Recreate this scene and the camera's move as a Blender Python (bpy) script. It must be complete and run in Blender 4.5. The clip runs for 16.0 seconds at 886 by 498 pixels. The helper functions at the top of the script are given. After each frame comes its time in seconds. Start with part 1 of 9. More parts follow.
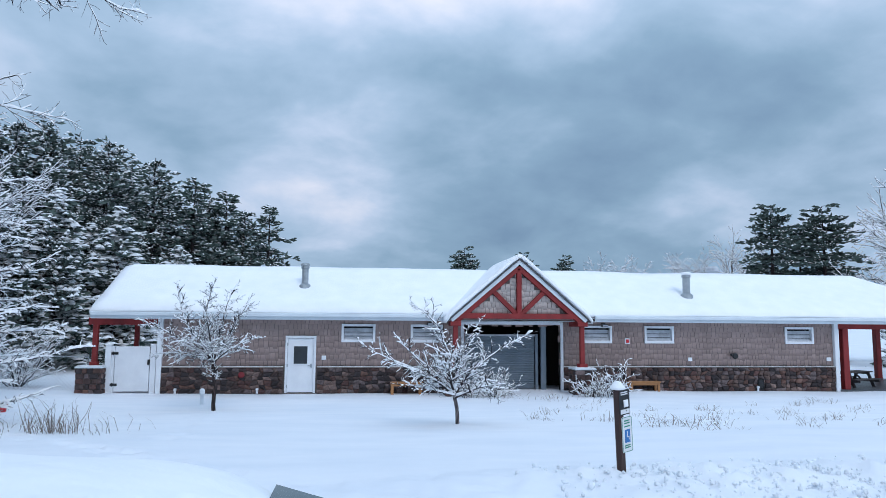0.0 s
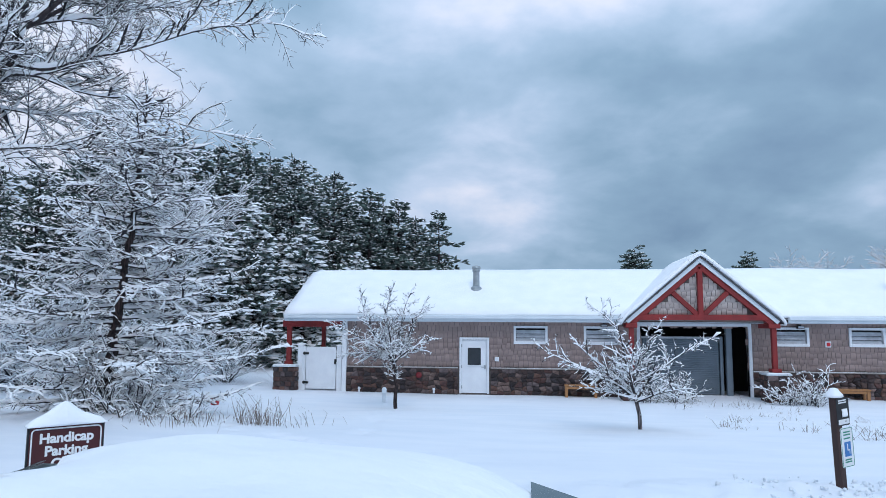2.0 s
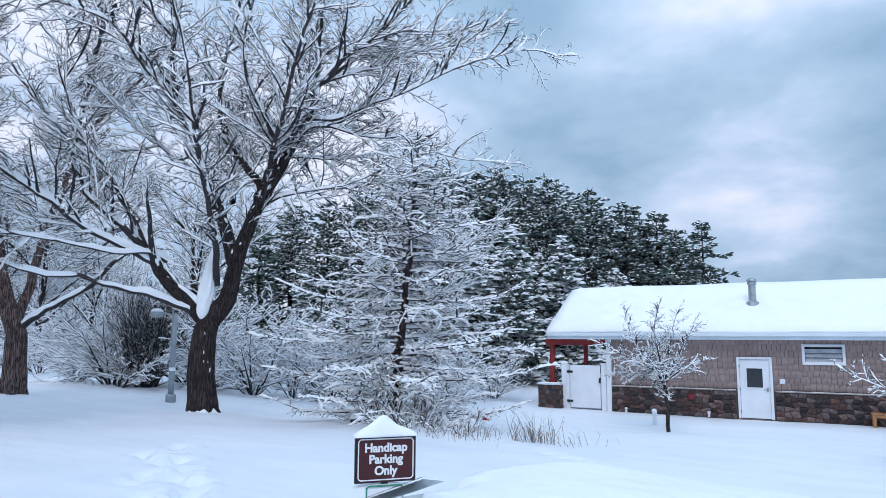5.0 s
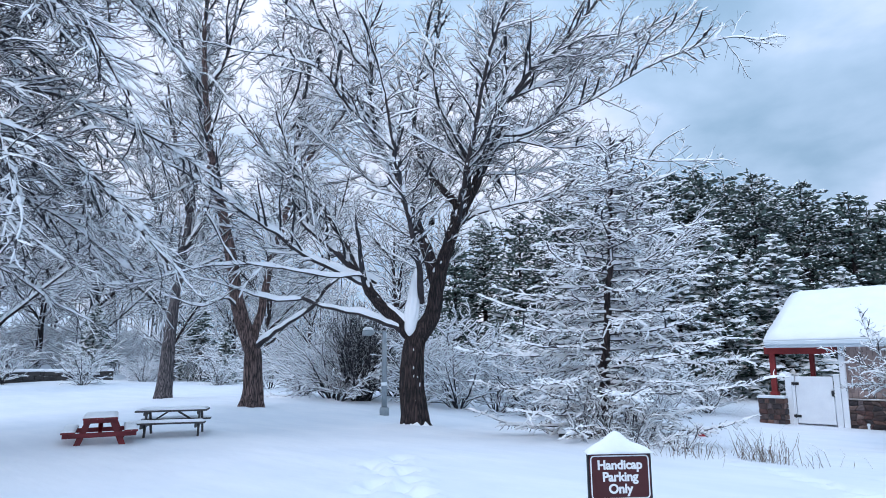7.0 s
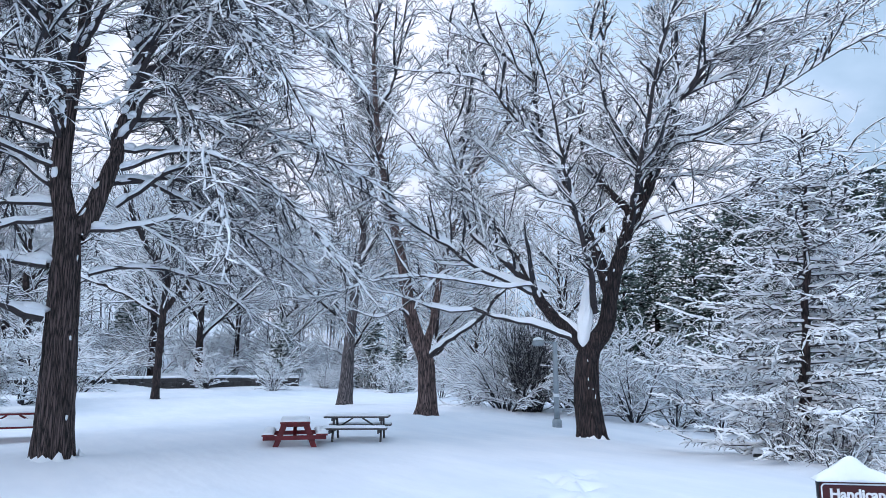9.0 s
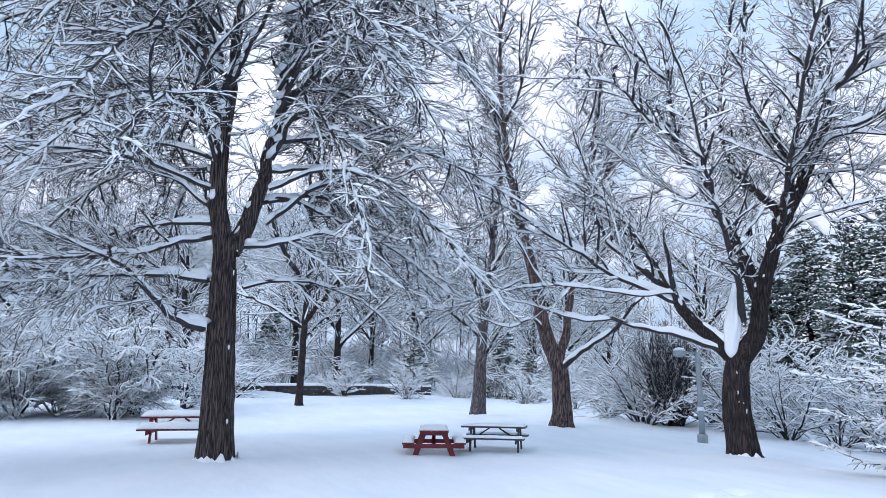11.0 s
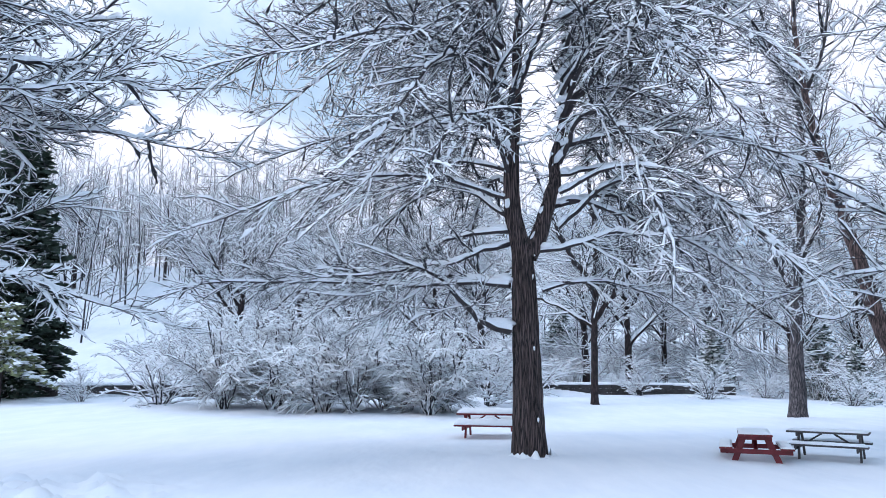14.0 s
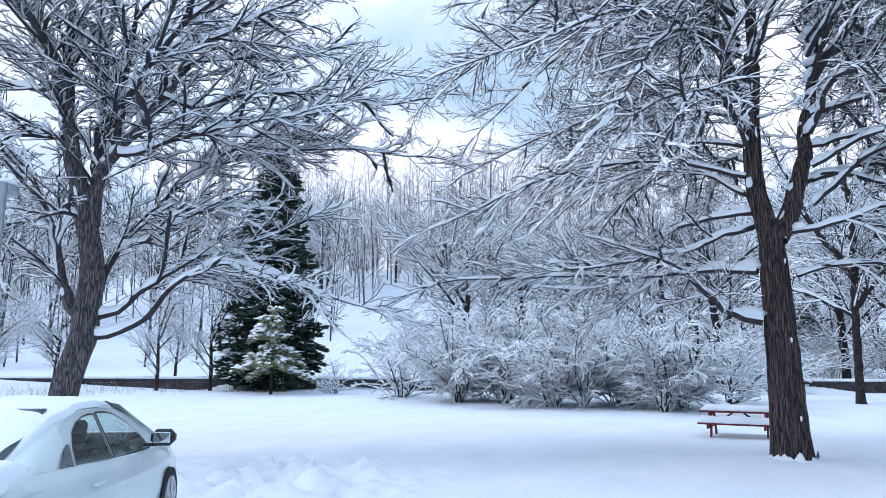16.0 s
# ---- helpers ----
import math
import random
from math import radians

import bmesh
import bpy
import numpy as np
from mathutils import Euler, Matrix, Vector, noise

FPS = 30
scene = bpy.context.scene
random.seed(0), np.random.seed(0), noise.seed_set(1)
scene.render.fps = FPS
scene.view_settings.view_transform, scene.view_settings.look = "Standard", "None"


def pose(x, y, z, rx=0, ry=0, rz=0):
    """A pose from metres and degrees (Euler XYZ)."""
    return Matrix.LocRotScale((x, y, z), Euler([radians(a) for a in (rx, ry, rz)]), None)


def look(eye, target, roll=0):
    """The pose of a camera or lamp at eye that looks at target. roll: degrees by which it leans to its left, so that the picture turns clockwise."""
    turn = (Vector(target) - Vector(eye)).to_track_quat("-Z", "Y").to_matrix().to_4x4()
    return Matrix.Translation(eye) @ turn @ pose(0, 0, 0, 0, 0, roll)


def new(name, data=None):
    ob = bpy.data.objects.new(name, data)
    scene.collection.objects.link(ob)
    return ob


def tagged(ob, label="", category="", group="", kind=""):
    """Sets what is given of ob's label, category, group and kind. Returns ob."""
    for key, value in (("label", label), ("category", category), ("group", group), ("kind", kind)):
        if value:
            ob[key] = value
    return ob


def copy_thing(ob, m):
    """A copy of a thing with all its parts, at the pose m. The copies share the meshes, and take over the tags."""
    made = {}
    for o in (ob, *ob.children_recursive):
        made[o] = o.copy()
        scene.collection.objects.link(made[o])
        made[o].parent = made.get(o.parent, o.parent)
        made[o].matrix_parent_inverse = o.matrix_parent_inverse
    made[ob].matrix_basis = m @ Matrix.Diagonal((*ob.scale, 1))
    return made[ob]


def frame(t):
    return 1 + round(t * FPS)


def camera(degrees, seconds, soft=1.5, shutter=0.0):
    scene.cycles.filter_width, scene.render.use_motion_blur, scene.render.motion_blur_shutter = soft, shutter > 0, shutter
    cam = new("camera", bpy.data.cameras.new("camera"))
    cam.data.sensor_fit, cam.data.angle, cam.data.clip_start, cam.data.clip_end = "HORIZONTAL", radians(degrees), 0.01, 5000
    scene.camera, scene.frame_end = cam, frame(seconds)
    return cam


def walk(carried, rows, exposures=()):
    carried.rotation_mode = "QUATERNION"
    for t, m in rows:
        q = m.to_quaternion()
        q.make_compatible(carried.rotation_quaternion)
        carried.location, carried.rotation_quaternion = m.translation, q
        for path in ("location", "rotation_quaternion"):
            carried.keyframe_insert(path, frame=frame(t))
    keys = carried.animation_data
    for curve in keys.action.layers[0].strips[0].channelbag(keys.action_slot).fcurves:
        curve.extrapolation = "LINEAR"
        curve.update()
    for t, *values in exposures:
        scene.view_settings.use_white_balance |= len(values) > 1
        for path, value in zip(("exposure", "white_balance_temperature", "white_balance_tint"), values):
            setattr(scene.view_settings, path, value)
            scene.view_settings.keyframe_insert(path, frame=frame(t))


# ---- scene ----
# The eye turns on the spot at the edge of a car park: seconds, place, yaw, pitch, roll
ROWS = [
    (0.0, 0.117, 0.791, 1.725, -7.09, 6.19, 0.43),
    (0.5, 0.082, 0.812, 1.728, -4.04, 6.23, 0.35),
    (1.0, 0.025, 0.805, 1.731, -0.48, 6.31, 0.29),
    (1.5, -0.040, 0.803, 1.718, 3.22, 6.30, 0.23),
    (2.0, -0.073, 0.822, 1.710, 6.76, 6.28, 0.34),
    (2.5, -0.109, 0.828, 1.715, 9.95, 6.33, 0.58),
    (3.0, -0.156, 0.811, 1.723, 13.13, 6.53, 0.79),
    (3.5, -0.210, 0.799, 1.730, 16.55, 6.82, 0.78),
    (4.0, -0.258, 0.791, 1.733, 20.26, 7.16, 0.69),
    (6.5, -0.455, 0.668, 1.744, 39.63, 8.34, -0.54),
    (7.0, -0.538, 0.653, 1.745, 43.66, 8.75, -0.78),
    (7.5, -0.606, 0.640, 1.751, 47.36, 8.99, -0.99),
    (8.0, -0.670, 0.594, 1.756, 50.90, 9.05, -0.96),
    (8.5, -0.725, 0.562, 1.757, 54.26, 9.19, -0.65),
    (9.0, -0.759, 0.526, 1.759, 57.24, 9.70, -0.20),
    (11.5, -0.885, 0.321, 1.759, 71.08, 10.35, 0.36),
    (12.0, -0.876, 0.238, 1.761, 74.82, 10.14, 0.48),
    (12.5, -0.874, 0.151, 1.770, 79.16, 10.13, 0.71),
    (13.0, -0.863, 0.089, 1.778, 83.43, 10.29, 0.51),
    (13.5, -0.871, 0.060, 1.785, 87.29, 10.40, 0.21),
    (14.0, -0.887, 0.012, 1.788, 91.20, 10.28, 0.14),
    (14.5, -0.901, -0.078, 1.780, 95.18, 9.96, 0.16),
    (15.0, -0.887, -0.153, 1.781, 99.41, 9.72, 0.19),
    (15.5, -0.882, -0.227, 1.774, 104.08, 9.72, 0.25),
    (16.0, -0.857, -0.268, 1.752, 109.43, 9.89, 0.16),
]
cam = camera(66.0, 16.0, soft=0.65)
walk(cam, [(t, pose(x, y, z, 90 + pitch, 0, yaw) @ pose(0, 0, 0, 0, 0, roll)) for t, x, y, z, yaw, pitch, roll in ROWS],
     exposures=[(0.0, -0.33, 6100, 11.4), (4.0, -0.22, 6110, 12.6), (7.0, -0.05, 6050, 13.3), (9.0, -0.01, 6160, 13.8), (12.0, 0.11, 6280, 15), (14.0, 0.12, 6220, 14.8), (16.0, 0.10, 6100, 14.2)])

# ---- world: broken overcast over a clear sky, and a low veiled sun ----
SUN_ELEVATION, SUN_AZIMUTH = 42.0, 160.0
world = bpy.data.worlds.new("winter_sky")
scene.world = world
world.use_nodes = True
wn, wl = world.node_tree.nodes, world.node_tree.links
wn.clear()


def wnode(kind, **values):
    n = wn.new(kind)
    for key, value in values.items():
        n.inputs[key].default_value = value
    return n


def wmath(op, a, b=None, c=None):
    n = wn.new("ShaderNodeMath")
    n.operation = op
    for k, v in enumerate((a, b, c)):
        if v is None:
            continue
        if isinstance(v, (int, float)):
            n.inputs[k].default_value = v
        else:
            wl.new(v, n.inputs[k])
    return n.outputs[0]


sky = wn.new("ShaderNodeTexSky")
sky.sky_type, sky.sun_disc = "NISHITA", False
sky.sun_elevation, sky.sun_rotation = radians(SUN_ELEVATION), radians(SUN_AZIMUTH)
geo = wn.new("ShaderNodeTexCoord")
sep = wn.new("ShaderNodeSeparateXYZ")
wl.new(geo.outputs["Generated"], sep.inputs[0])
lift = wmath("MAXIMUM", wmath("ADD", sep.outputs[2], 0.34), 0.08)
comb = wn.new("ShaderNodeCombineXYZ")
wl.new(wmath("DIVIDE", sep.outputs[0], lift), comb.inputs[0])
wl.new(wmath("DIVIDE", sep.outputs[1], lift), comb.inputs[1])
shift = wn.new("ShaderNodeVectorMath")
shift.operation = "ADD"
shift.inputs[1].default_value = (3.7, 1.4, 0.0)
spun = wn.new("ShaderNodeVectorRotate")
spun.rotation_type = "Z_AXIS"
spun.inputs["Angle"].default_value = radians(-16.5)
wl.new(comb.outputs[0], spun.inputs["Vector"])
wl.new(spun.outputs[0], shift.inputs[0])
big = wnode("ShaderNodeTexNoise", Scale=1.15, Detail=5.0, Roughness=0.48, Distortion=0.25)
fine = wnode("ShaderNodeTexNoise", Scale=3.2, Detail=6.0, Roughness=0.55, Distortion=0.2)
wl.new(shift.outputs[0], big.inputs["Vector"])
wl.new(shift.outputs[0], fine.inputs["Vector"])
cloud = wmath("ADD", wmath("MULTIPLY", big.outputs["Fac"], 0.72), wmath("MULTIPLY", fine.outputs["Fac"], 0.28))
# the cloud thickens to white over the park
cloud = wmath("ADD", cloud, wmath("MULTIPLY", wmath("MAXIMUM", wmath("MULTIPLY_ADD", sep.outputs[0], -1.0, -0.45), 0.0), 0.09))
west = wmath("ADD", wmath("MULTIPLY", sep.outputs[0], -0.80), wmath("MULTIPLY", sep.outputs[1], 0.60))
cloud = wmath("ADD", cloud, wmath("MULTIPLY", wmath("MAXIMUM", wmath("SUBTRACT", west, 0.70), 0.0), 0.30))
south = wmath("ADD", wmath("MULTIPLY", sep.outputs[0], -0.88), wmath("MULTIPLY", sep.outputs[1], -0.47))
cloud = wmath("ADD", cloud, wmath("MULTIPLY", wmath("MAXIMUM", wmath("SUBTRACT", south, 0.66), 0.0), 0.36))
ramp = wn.new("ShaderNodeValToRGB")
wl.new(cloud, ramp.inputs[0])
ramp.color_ramp.elements[0].position = 0.34
ramp.color_ramp.elements[0].color = (0.24, 0.37, 0.52, 1)
ramp.color_ramp.elements[1].position = 0.63
ramp.color_ramp.elements[1].color = (0.92, 0.95, 1.05, 1)
for at, colour in ((0.44, (0.33, 0.49, 0.64, 1)), (0.52, (0.48, 0.64, 0.81, 1)), (0.575, (0.66, 0.78, 0.95, 1))):
    ramp.color_ramp.elements.new(at).color = colour
cover = wn.new("ShaderNodeMix")
cover.data_type = "RGBA"
cover.inputs[0].default_value = 0.96
thin = wn.new("ShaderNodeVectorMath")
thin.operation = "SCALE"
thin.inputs[3].default_value = 0.12
wl.new(sky.outputs[0], thin.inputs[0])
wl.new(thin.outputs[0], cover.inputs[6])
wl.new(ramp.outputs[0], cover.inputs[7])
back = wn.new("ShaderNodeBackground")
# an overcast sky is brightest overhead and round the veiled sun
veil = wn.new("ShaderNodeVectorMath")
veil.operation = "DOT_PRODUCT"
wl.new(geo.outputs["Generated"], veil.inputs[0])
veil.inputs[1].default_value = (math.sin(radians(SUN_AZIMUTH)) * math.cos(radians(SUN_ELEVATION)), math.cos(radians(SUN_AZIMUTH)) * math.cos(radians(SUN_ELEVATION)), math.sin(radians(SUN_ELEVATION)))
glow = wmath("MULTIPLY", wmath("POWER", wmath("MAXIMUM", veil.outputs["Value"], 0.0), 3.0), 0.35)
wl.new(wmath("ADD", glow, wmath("MULTIPLY_ADD", wmath("POWER", wmath("MAXIMUM", sep.outputs[2], 0.0), 2.0), 1.05, 1.0)), back.inputs[1])
wl.new(cover.outputs[2], back.inputs[0])
out = wn.new("ShaderNodeOutputWorld")
wl.new(back.outputs[0], out.inputs[0])

sun = new("sun", bpy.data.lights.new("sun", "SUN"))
sun.data.energy, sun.data.angle, sun.data.color = 1.15, radians(25), (1.0, 0.95, 0.93)
a, e = radians(SUN_AZIMUTH), radians(SUN_ELEVATION)
sun.matrix_world = look((math.sin(a) * math.cos(e) * 60, math.cos(a) * math.cos(e) * 60, math.sin(e) * 60), (0, 0, 0))

# ---- materials ----
def material(name, colour, rough=0.6, vary=0.15, scale=6.0, bump=0.15, bump_scale=40.0, metal=0.0, second=None, stretch=(1, 1, 1), object_random=0.0,
             island=0.0, sheen=0.0, depth=0.01, subsurface=0.0, palette=(), coat=0.0):
    """A procedural surface: a base colour that drifts at two scales towards a second colour, grain relief, and its own gloss."""
    m = bpy.data.materials.new(name)
    m.use_nodes = True
    n, l = m.node_tree.nodes, m.node_tree.links
    b = n["Principled BSDF"]
    b.inputs["Roughness"].default_value = rough
    b.inputs["Metallic"].default_value = metal
    b.inputs["Coat Weight"].default_value = coat
    if subsurface:
        b.inputs["Subsurface Weight"].default_value = subsurface
        b.inputs["Subsurface Radius"].default_value = (0.03, 0.04, 0.05)
        b.inputs["Subsurface Scale"].default_value = 0.5
    co = n.new("ShaderNodeTexCoord")
    mp = n.new("ShaderNodeMapping")
    mp.inputs["Scale"].default_value = stretch
    l.new(co.outputs["Object"], mp.inputs[0])
    n1, n2 = n.new("ShaderNodeTexNoise"), n.new("ShaderNodeTexNoise")
    n1.inputs["Scale"].default_value, n1.inputs["Detail"].default_value = scale, 4
    n2.inputs["Scale"].default_value, n2.inputs["Detail"].default_value = bump_scale, 5
    l.new(mp.outputs[0], n1.inputs[0])
    l.new(mp.outputs[0], n2.inputs[0])
    second = second or tuple(c * (1 - 2.2 * vary) for c in colour)
    mix = n.new("ShaderNodeMix")
    mix.data_type = "RGBA"
    mix.inputs[6].default_value, mix.inputs[7].default_value = (*colour, 1), (*second, 1)
    f = n.new("ShaderNodeMath")
    f.operation = "MULTIPLY_ADD"
    f.use_clamp = True
    l.new(n1.outputs["Fac"], f.inputs[0])
    f.inputs[1].default_value, f.inputs[2].default_value = 2.6, -0.8
    g = n.new("ShaderNodeMath")
    g.operation = "MULTIPLY_ADD"
    g.use_clamp = True
    l.new(n2.outputs["Fac"], g.inputs[0])
    g.inputs[1].default_value = 0.8
    h = n.new("ShaderNodeMath")
    h.operation = "SUBTRACT"
    l.new(f.outputs[0], h.inputs[0])
    h.inputs[1].default_value = 0.4
    l.new(h.outputs[0], g.inputs[2])
    l.new(g.outputs[0], mix.inputs[0])
    colour_out = mix.outputs[2]
    if object_random or island:
        rnd = n.new("ShaderNodeObjectInfo").outputs["Random"] if object_random else n.new("ShaderNodeNewGeometry").outputs["Random Per Island"]
        hsv = n.new("ShaderNodeHueSaturation")
        k = n.new("ShaderNodeMapRange")
        k.inputs[3].default_value, k.inputs[4].default_value = 1 - (object_random or island), 1 + (object_random or island)
        l.new(rnd, k.inputs[0])
        l.new(k.outputs[0], hsv.inputs["Value"])
        if palette:
            pal, tint_ = n.new("ShaderNodeValToRGB"), n.new("ShaderNodeMix")
            pal.color_ramp.interpolation = "CONSTANT"
            for i_, c_ in enumerate(palette):
                el = pal.color_ramp.elements[i_] if i_ < 2 else pal.color_ramp.elements.new(i_ / len(palette))
                el.position, el.color = i_ / len(palette), (*c_, 1)
            l.new(rnd, pal.inputs[0])
            tint_.data_type = "RGBA"
            tint_.blend_type = "MULTIPLY"
            tint_.inputs[0].default_value = 1.0
            l.new(colour_out, tint_.inputs[6])
            l.new(pal.outputs[0], tint_.inputs[7])
            colour_out = tint_.outputs[2]
        l.new(colour_out, hsv.inputs["Color"])
        colour_out = hsv.outputs[0]
    l.new(colour_out, b.inputs["Base Color"])
    if bump:
        bp = n.new("ShaderNodeBump")
        bp.inputs["Strength"].default_value, bp.inputs["Distance"].default_value = bump, depth
        l.new(n2.outputs["Fac"], bp.inputs["Height"])
        l.new(bp.outputs[0], b.inputs["Normal"])
    return m


SNOW = material("snow", (0.90, 0.915, 0.93), 0.85, second=(0.84, 0.865, 0.895), scale=1.5, bump=0.35, bump_scale=14.0, depth=0.03)
GROUND_SNOW = material("ground_snow", (0.83, 0.85, 0.89), 0.8, second=(0.75, 0.785, 0.84), scale=0.5, bump=0.16, bump_scale=1.6, depth=0.12, stretch=(0.8, 1.9, 1))
CHURNED = material("churned_snow", (0.80, 0.83, 0.86), 0.7, second=(0.70, 0.75, 0.80), scale=2.0, bump=0.6, bump_scale=22.0, depth=0.03, island=0.08)
TWIG_SNOW = material("twig_snow", (0.91, 0.925, 0.945), 0.9, second=(0.87, 0.89, 0.92), scale=3.0, bump=0.0)


def glass(name, tint):
    """A thin pane: light goes straight on, tinted, and part of it is mirrored."""
    m = bpy.data.materials.new(name)
    m.use_nodes = True
    n, l = m.node_tree.nodes, m.node_tree.links
    clear, shine, both, fres = n.new("ShaderNodeBsdfTransparent"), n.new("ShaderNodeBsdfGlossy"), n.new("ShaderNodeMixShader"), n.new("ShaderNodeFresnel")
    clear.inputs[0].default_value = (*tint, 1)
    shine.inputs["Roughness"].default_value = 0.03
    fres.inputs["IOR"].default_value = 1.6
    l.new(fres.outputs[0], both.inputs[0])
    l.new(clear.outputs[0], both.inputs[1])
    l.new(shine.outputs[0], both.inputs[2])
    l.new(both.outputs[0], n["Material Output"].inputs["Surface"])
    return m


def bark_material(name, light, crack, wide, stretch):
    """Furrowed bark: long plates parted by dark cracks, with flecks of driven snow left out."""
    m = bpy.data.materials.new(name)
    m.use_nodes = True
    n, l = m.node_tree.nodes, m.node_tree.links
    b = n["Principled BSDF"]
    b.inputs["Roughness"].default_value = 0.95
    co, mp, warp, add = n.new("ShaderNodeTexCoord"), n.new("ShaderNodeMapping"), n.new("ShaderNodeTexNoise"), n.new("ShaderNodeVectorMath")
    mp.inputs["Scale"].default_value = (wide, wide, wide * stretch)
    warp.inputs["Scale"].default_value = 0.5
    l.new(co.outputs["Object"], mp.inputs[0])
    l.new(mp.outputs[0], warp.inputs[0])
    add.operation = "MULTIPLY_ADD"
    add.inputs[1].default_value = (0.9, 0.9, 0.9)
    l.new(warp.outputs["Color"], add.inputs[0])
    l.new(mp.outputs[0], add.inputs[2])
    vo = n.new("ShaderNodeTexVoronoi")
    vo.feature = "DISTANCE_TO_EDGE"
    vo.inputs["Scale"].default_value = 1.0
    l.new(add.outputs[0], vo.inputs["Vector"])
    grain = n.new("ShaderNodeTexNoise")
    grain.inputs["Scale"].default_value, grain.inputs["Detail"].default_value = 3.0, 6
    l.new(mp.outputs[0], grain.inputs[0])
    ramp_ = n.new("ShaderNodeValToRGB")
    ramp_.color_ramp.elements[0].position, ramp_.color_ramp.elements[0].color = 0.02, (*crack, 1)
    ramp_.color_ramp.elements[1].position, ramp_.color_ramp.elements[1].color = 0.34, (*light, 1)
    mul = n.new("ShaderNodeMath")
    mul.operation = "MULTIPLY_ADD"
    l.new(grain.outputs["Fac"], mul.inputs[0])
    mul.inputs[1].default_value = 0.7
    mul.inputs[2].default_value = -0.33
    tot = n.new("ShaderNodeMath")
    l.new(vo.outputs["Distance"], tot.inputs[0])
    l.new(mul.outputs[0], tot.inputs[1])
    l.new(tot.outputs[0], ramp_.inputs[0])
    l.new(ramp_.outputs[0], b.inputs["Base Color"])
    bp = n.new("ShaderNodeBump")
    bp.inputs["Strength"].default_value, bp.inputs["Distance"].default_value = 1.0, 0.05
    l.new(tot.outputs[0], bp.inputs["Height"])
    l.new(bp.outputs[0], b.inputs["Normal"])
    return m


BARK = bark_material("bark", (0.066, 0.043, 0.041), (0.006, 0.005, 0.006), 20.0, 0.11)
BARK_GREY = bark_material("grey_brown_bark", (0.225, 0.190, 0.195), (0.030, 0.030, 0.034), 22.0, 0.10)
BARK_RED = bark_material("shaggy_red_brown_bark", (0.150, 0.104, 0.098), (0.007, 0.005, 0.005), 24.0, 0.06)
BARK_PINK = bark_material("red_grey_bark", (0.250, 0.165, 0.150), (0.022, 0.016, 0.016), 20.0, 0.08)
LIMB = material("limb_bark", (0.060, 0.048, 0.050), 0.95, second=(0.028, 0.024, 0.027), scale=9.0, bump=0.5, bump_scale=40.0, depth=0.01)
TWIG = material("twig_bark", (0.034, 0.033, 0.040), 0.9, scale=2.0, bump=0.0)
RED_STEM = material("red_brown_stems", (0.10, 0.045, 0.045), 0.9, scale=3.0, bump=0.0)
NEEDLE = material("pine_needles", (0.105, 0.145, 0.125), 0.85, second=(0.042, 0.064, 0.058), scale=1.2, bump=0.0, island=0.35)
FIR = material("fir_needles", (0.24, 0.26, 0.13), 0.8, second=(0.13, 0.15, 0.08), scale=1.2, bump=0.0, island=0.35)
CEDAR = material("cedar_needles", (0.045, 0.070, 0.045), 0.8, second=(0.016, 0.030, 0.022), scale=1.2, bump=0.0, island=0.35)
DRY = material("dry_grass", (0.22, 0.175, 0.145), 0.9, scale=2.0, bump=0.0, island=0.3)
# lit copy of the taupe shingles: the gable's brighter light is in its colour
LIT_SHINGLE = material("taupe_shingles_lit", (0.56, 0.49, 0.45), 0.8, second=(0.48, 0.42, 0.39), scale=0.8, bump=0.25, bump_scale=60.0, stretch=(1, 1, 0.2), island=0.10)
SHINGLE = material("taupe_shingles", (0.330, 0.248, 0.226), 0.8, second=(0.262, 0.196, 0.180), scale=0.8, bump=0.25, bump_scale=60.0, stretch=(1, 1, 0.2), island=0.10)
SHEATHING = material("taupe_backing", (0.15, 0.125, 0.115), 0.9, scale=2.0)
STONE_HUES = ((1.1, 0.92, 0.82), (0.38, 0.38, 0.43), (1.25, 0.86, 0.70), (0.62, 0.56, 0.56), (0.24, 0.22, 0.25), (1.7, 1.5, 1.36), (0.78, 0.50, 0.46), (1.15, 1.13, 1.16), (0.46, 0.36, 0.35))
STONE = material("field_stone", (0.150, 0.115, 0.108), 0.8, second=(0.052, 0.040, 0.041), scale=5.0, bump=0.7, bump_scale=18.0, depth=0.02, object_random=0.2, palette=STONE_HUES)
STONE_REST = material("field_stone_far", (0.150, 0.115, 0.108), 0.8, second=(0.052, 0.040, 0.041), scale=5.0, bump=0.7, bump_scale=18.0, depth=0.02, island=0.2, palette=STONE_HUES)
MORTAR = material("mortar", (0.12, 0.105, 0.10), 0.9, scale=8.0, bump=0.3)
LEDGE = material("stone_ledge", (0.36, 0.32, 0.30), 0.8, scale=6.0, bump=0.2)
WHITE = material("white_paint", (0.74, 0.77, 0.80), 0.5, second=(0.66, 0.69, 0.73), scale=2.0, bump=0.08, bump_scale=30.0)
FASCIA = material("white_fascia_paint", (0.66, 0.72, 0.76), 0.5, second=(0.58, 0.64, 0.69), scale=1.5, bump=0.05)
RED_WOOD = material("red_stained_timber", (0.25, 0.020, 0.019), 0.7, second=(0.16, 0.013, 0.013), scale=3.0, bump=0.3, bump_scale=30.0, stretch=(1, 1, 0.3))
TABLE_RED = material("red_table_paint", (0.19, 0.012, 0.018), 0.5, second=(0.11, 0.008, 0.012), scale=4.0, bump=0.2, bump_scale=40.0, stretch=(0.3, 1, 1))
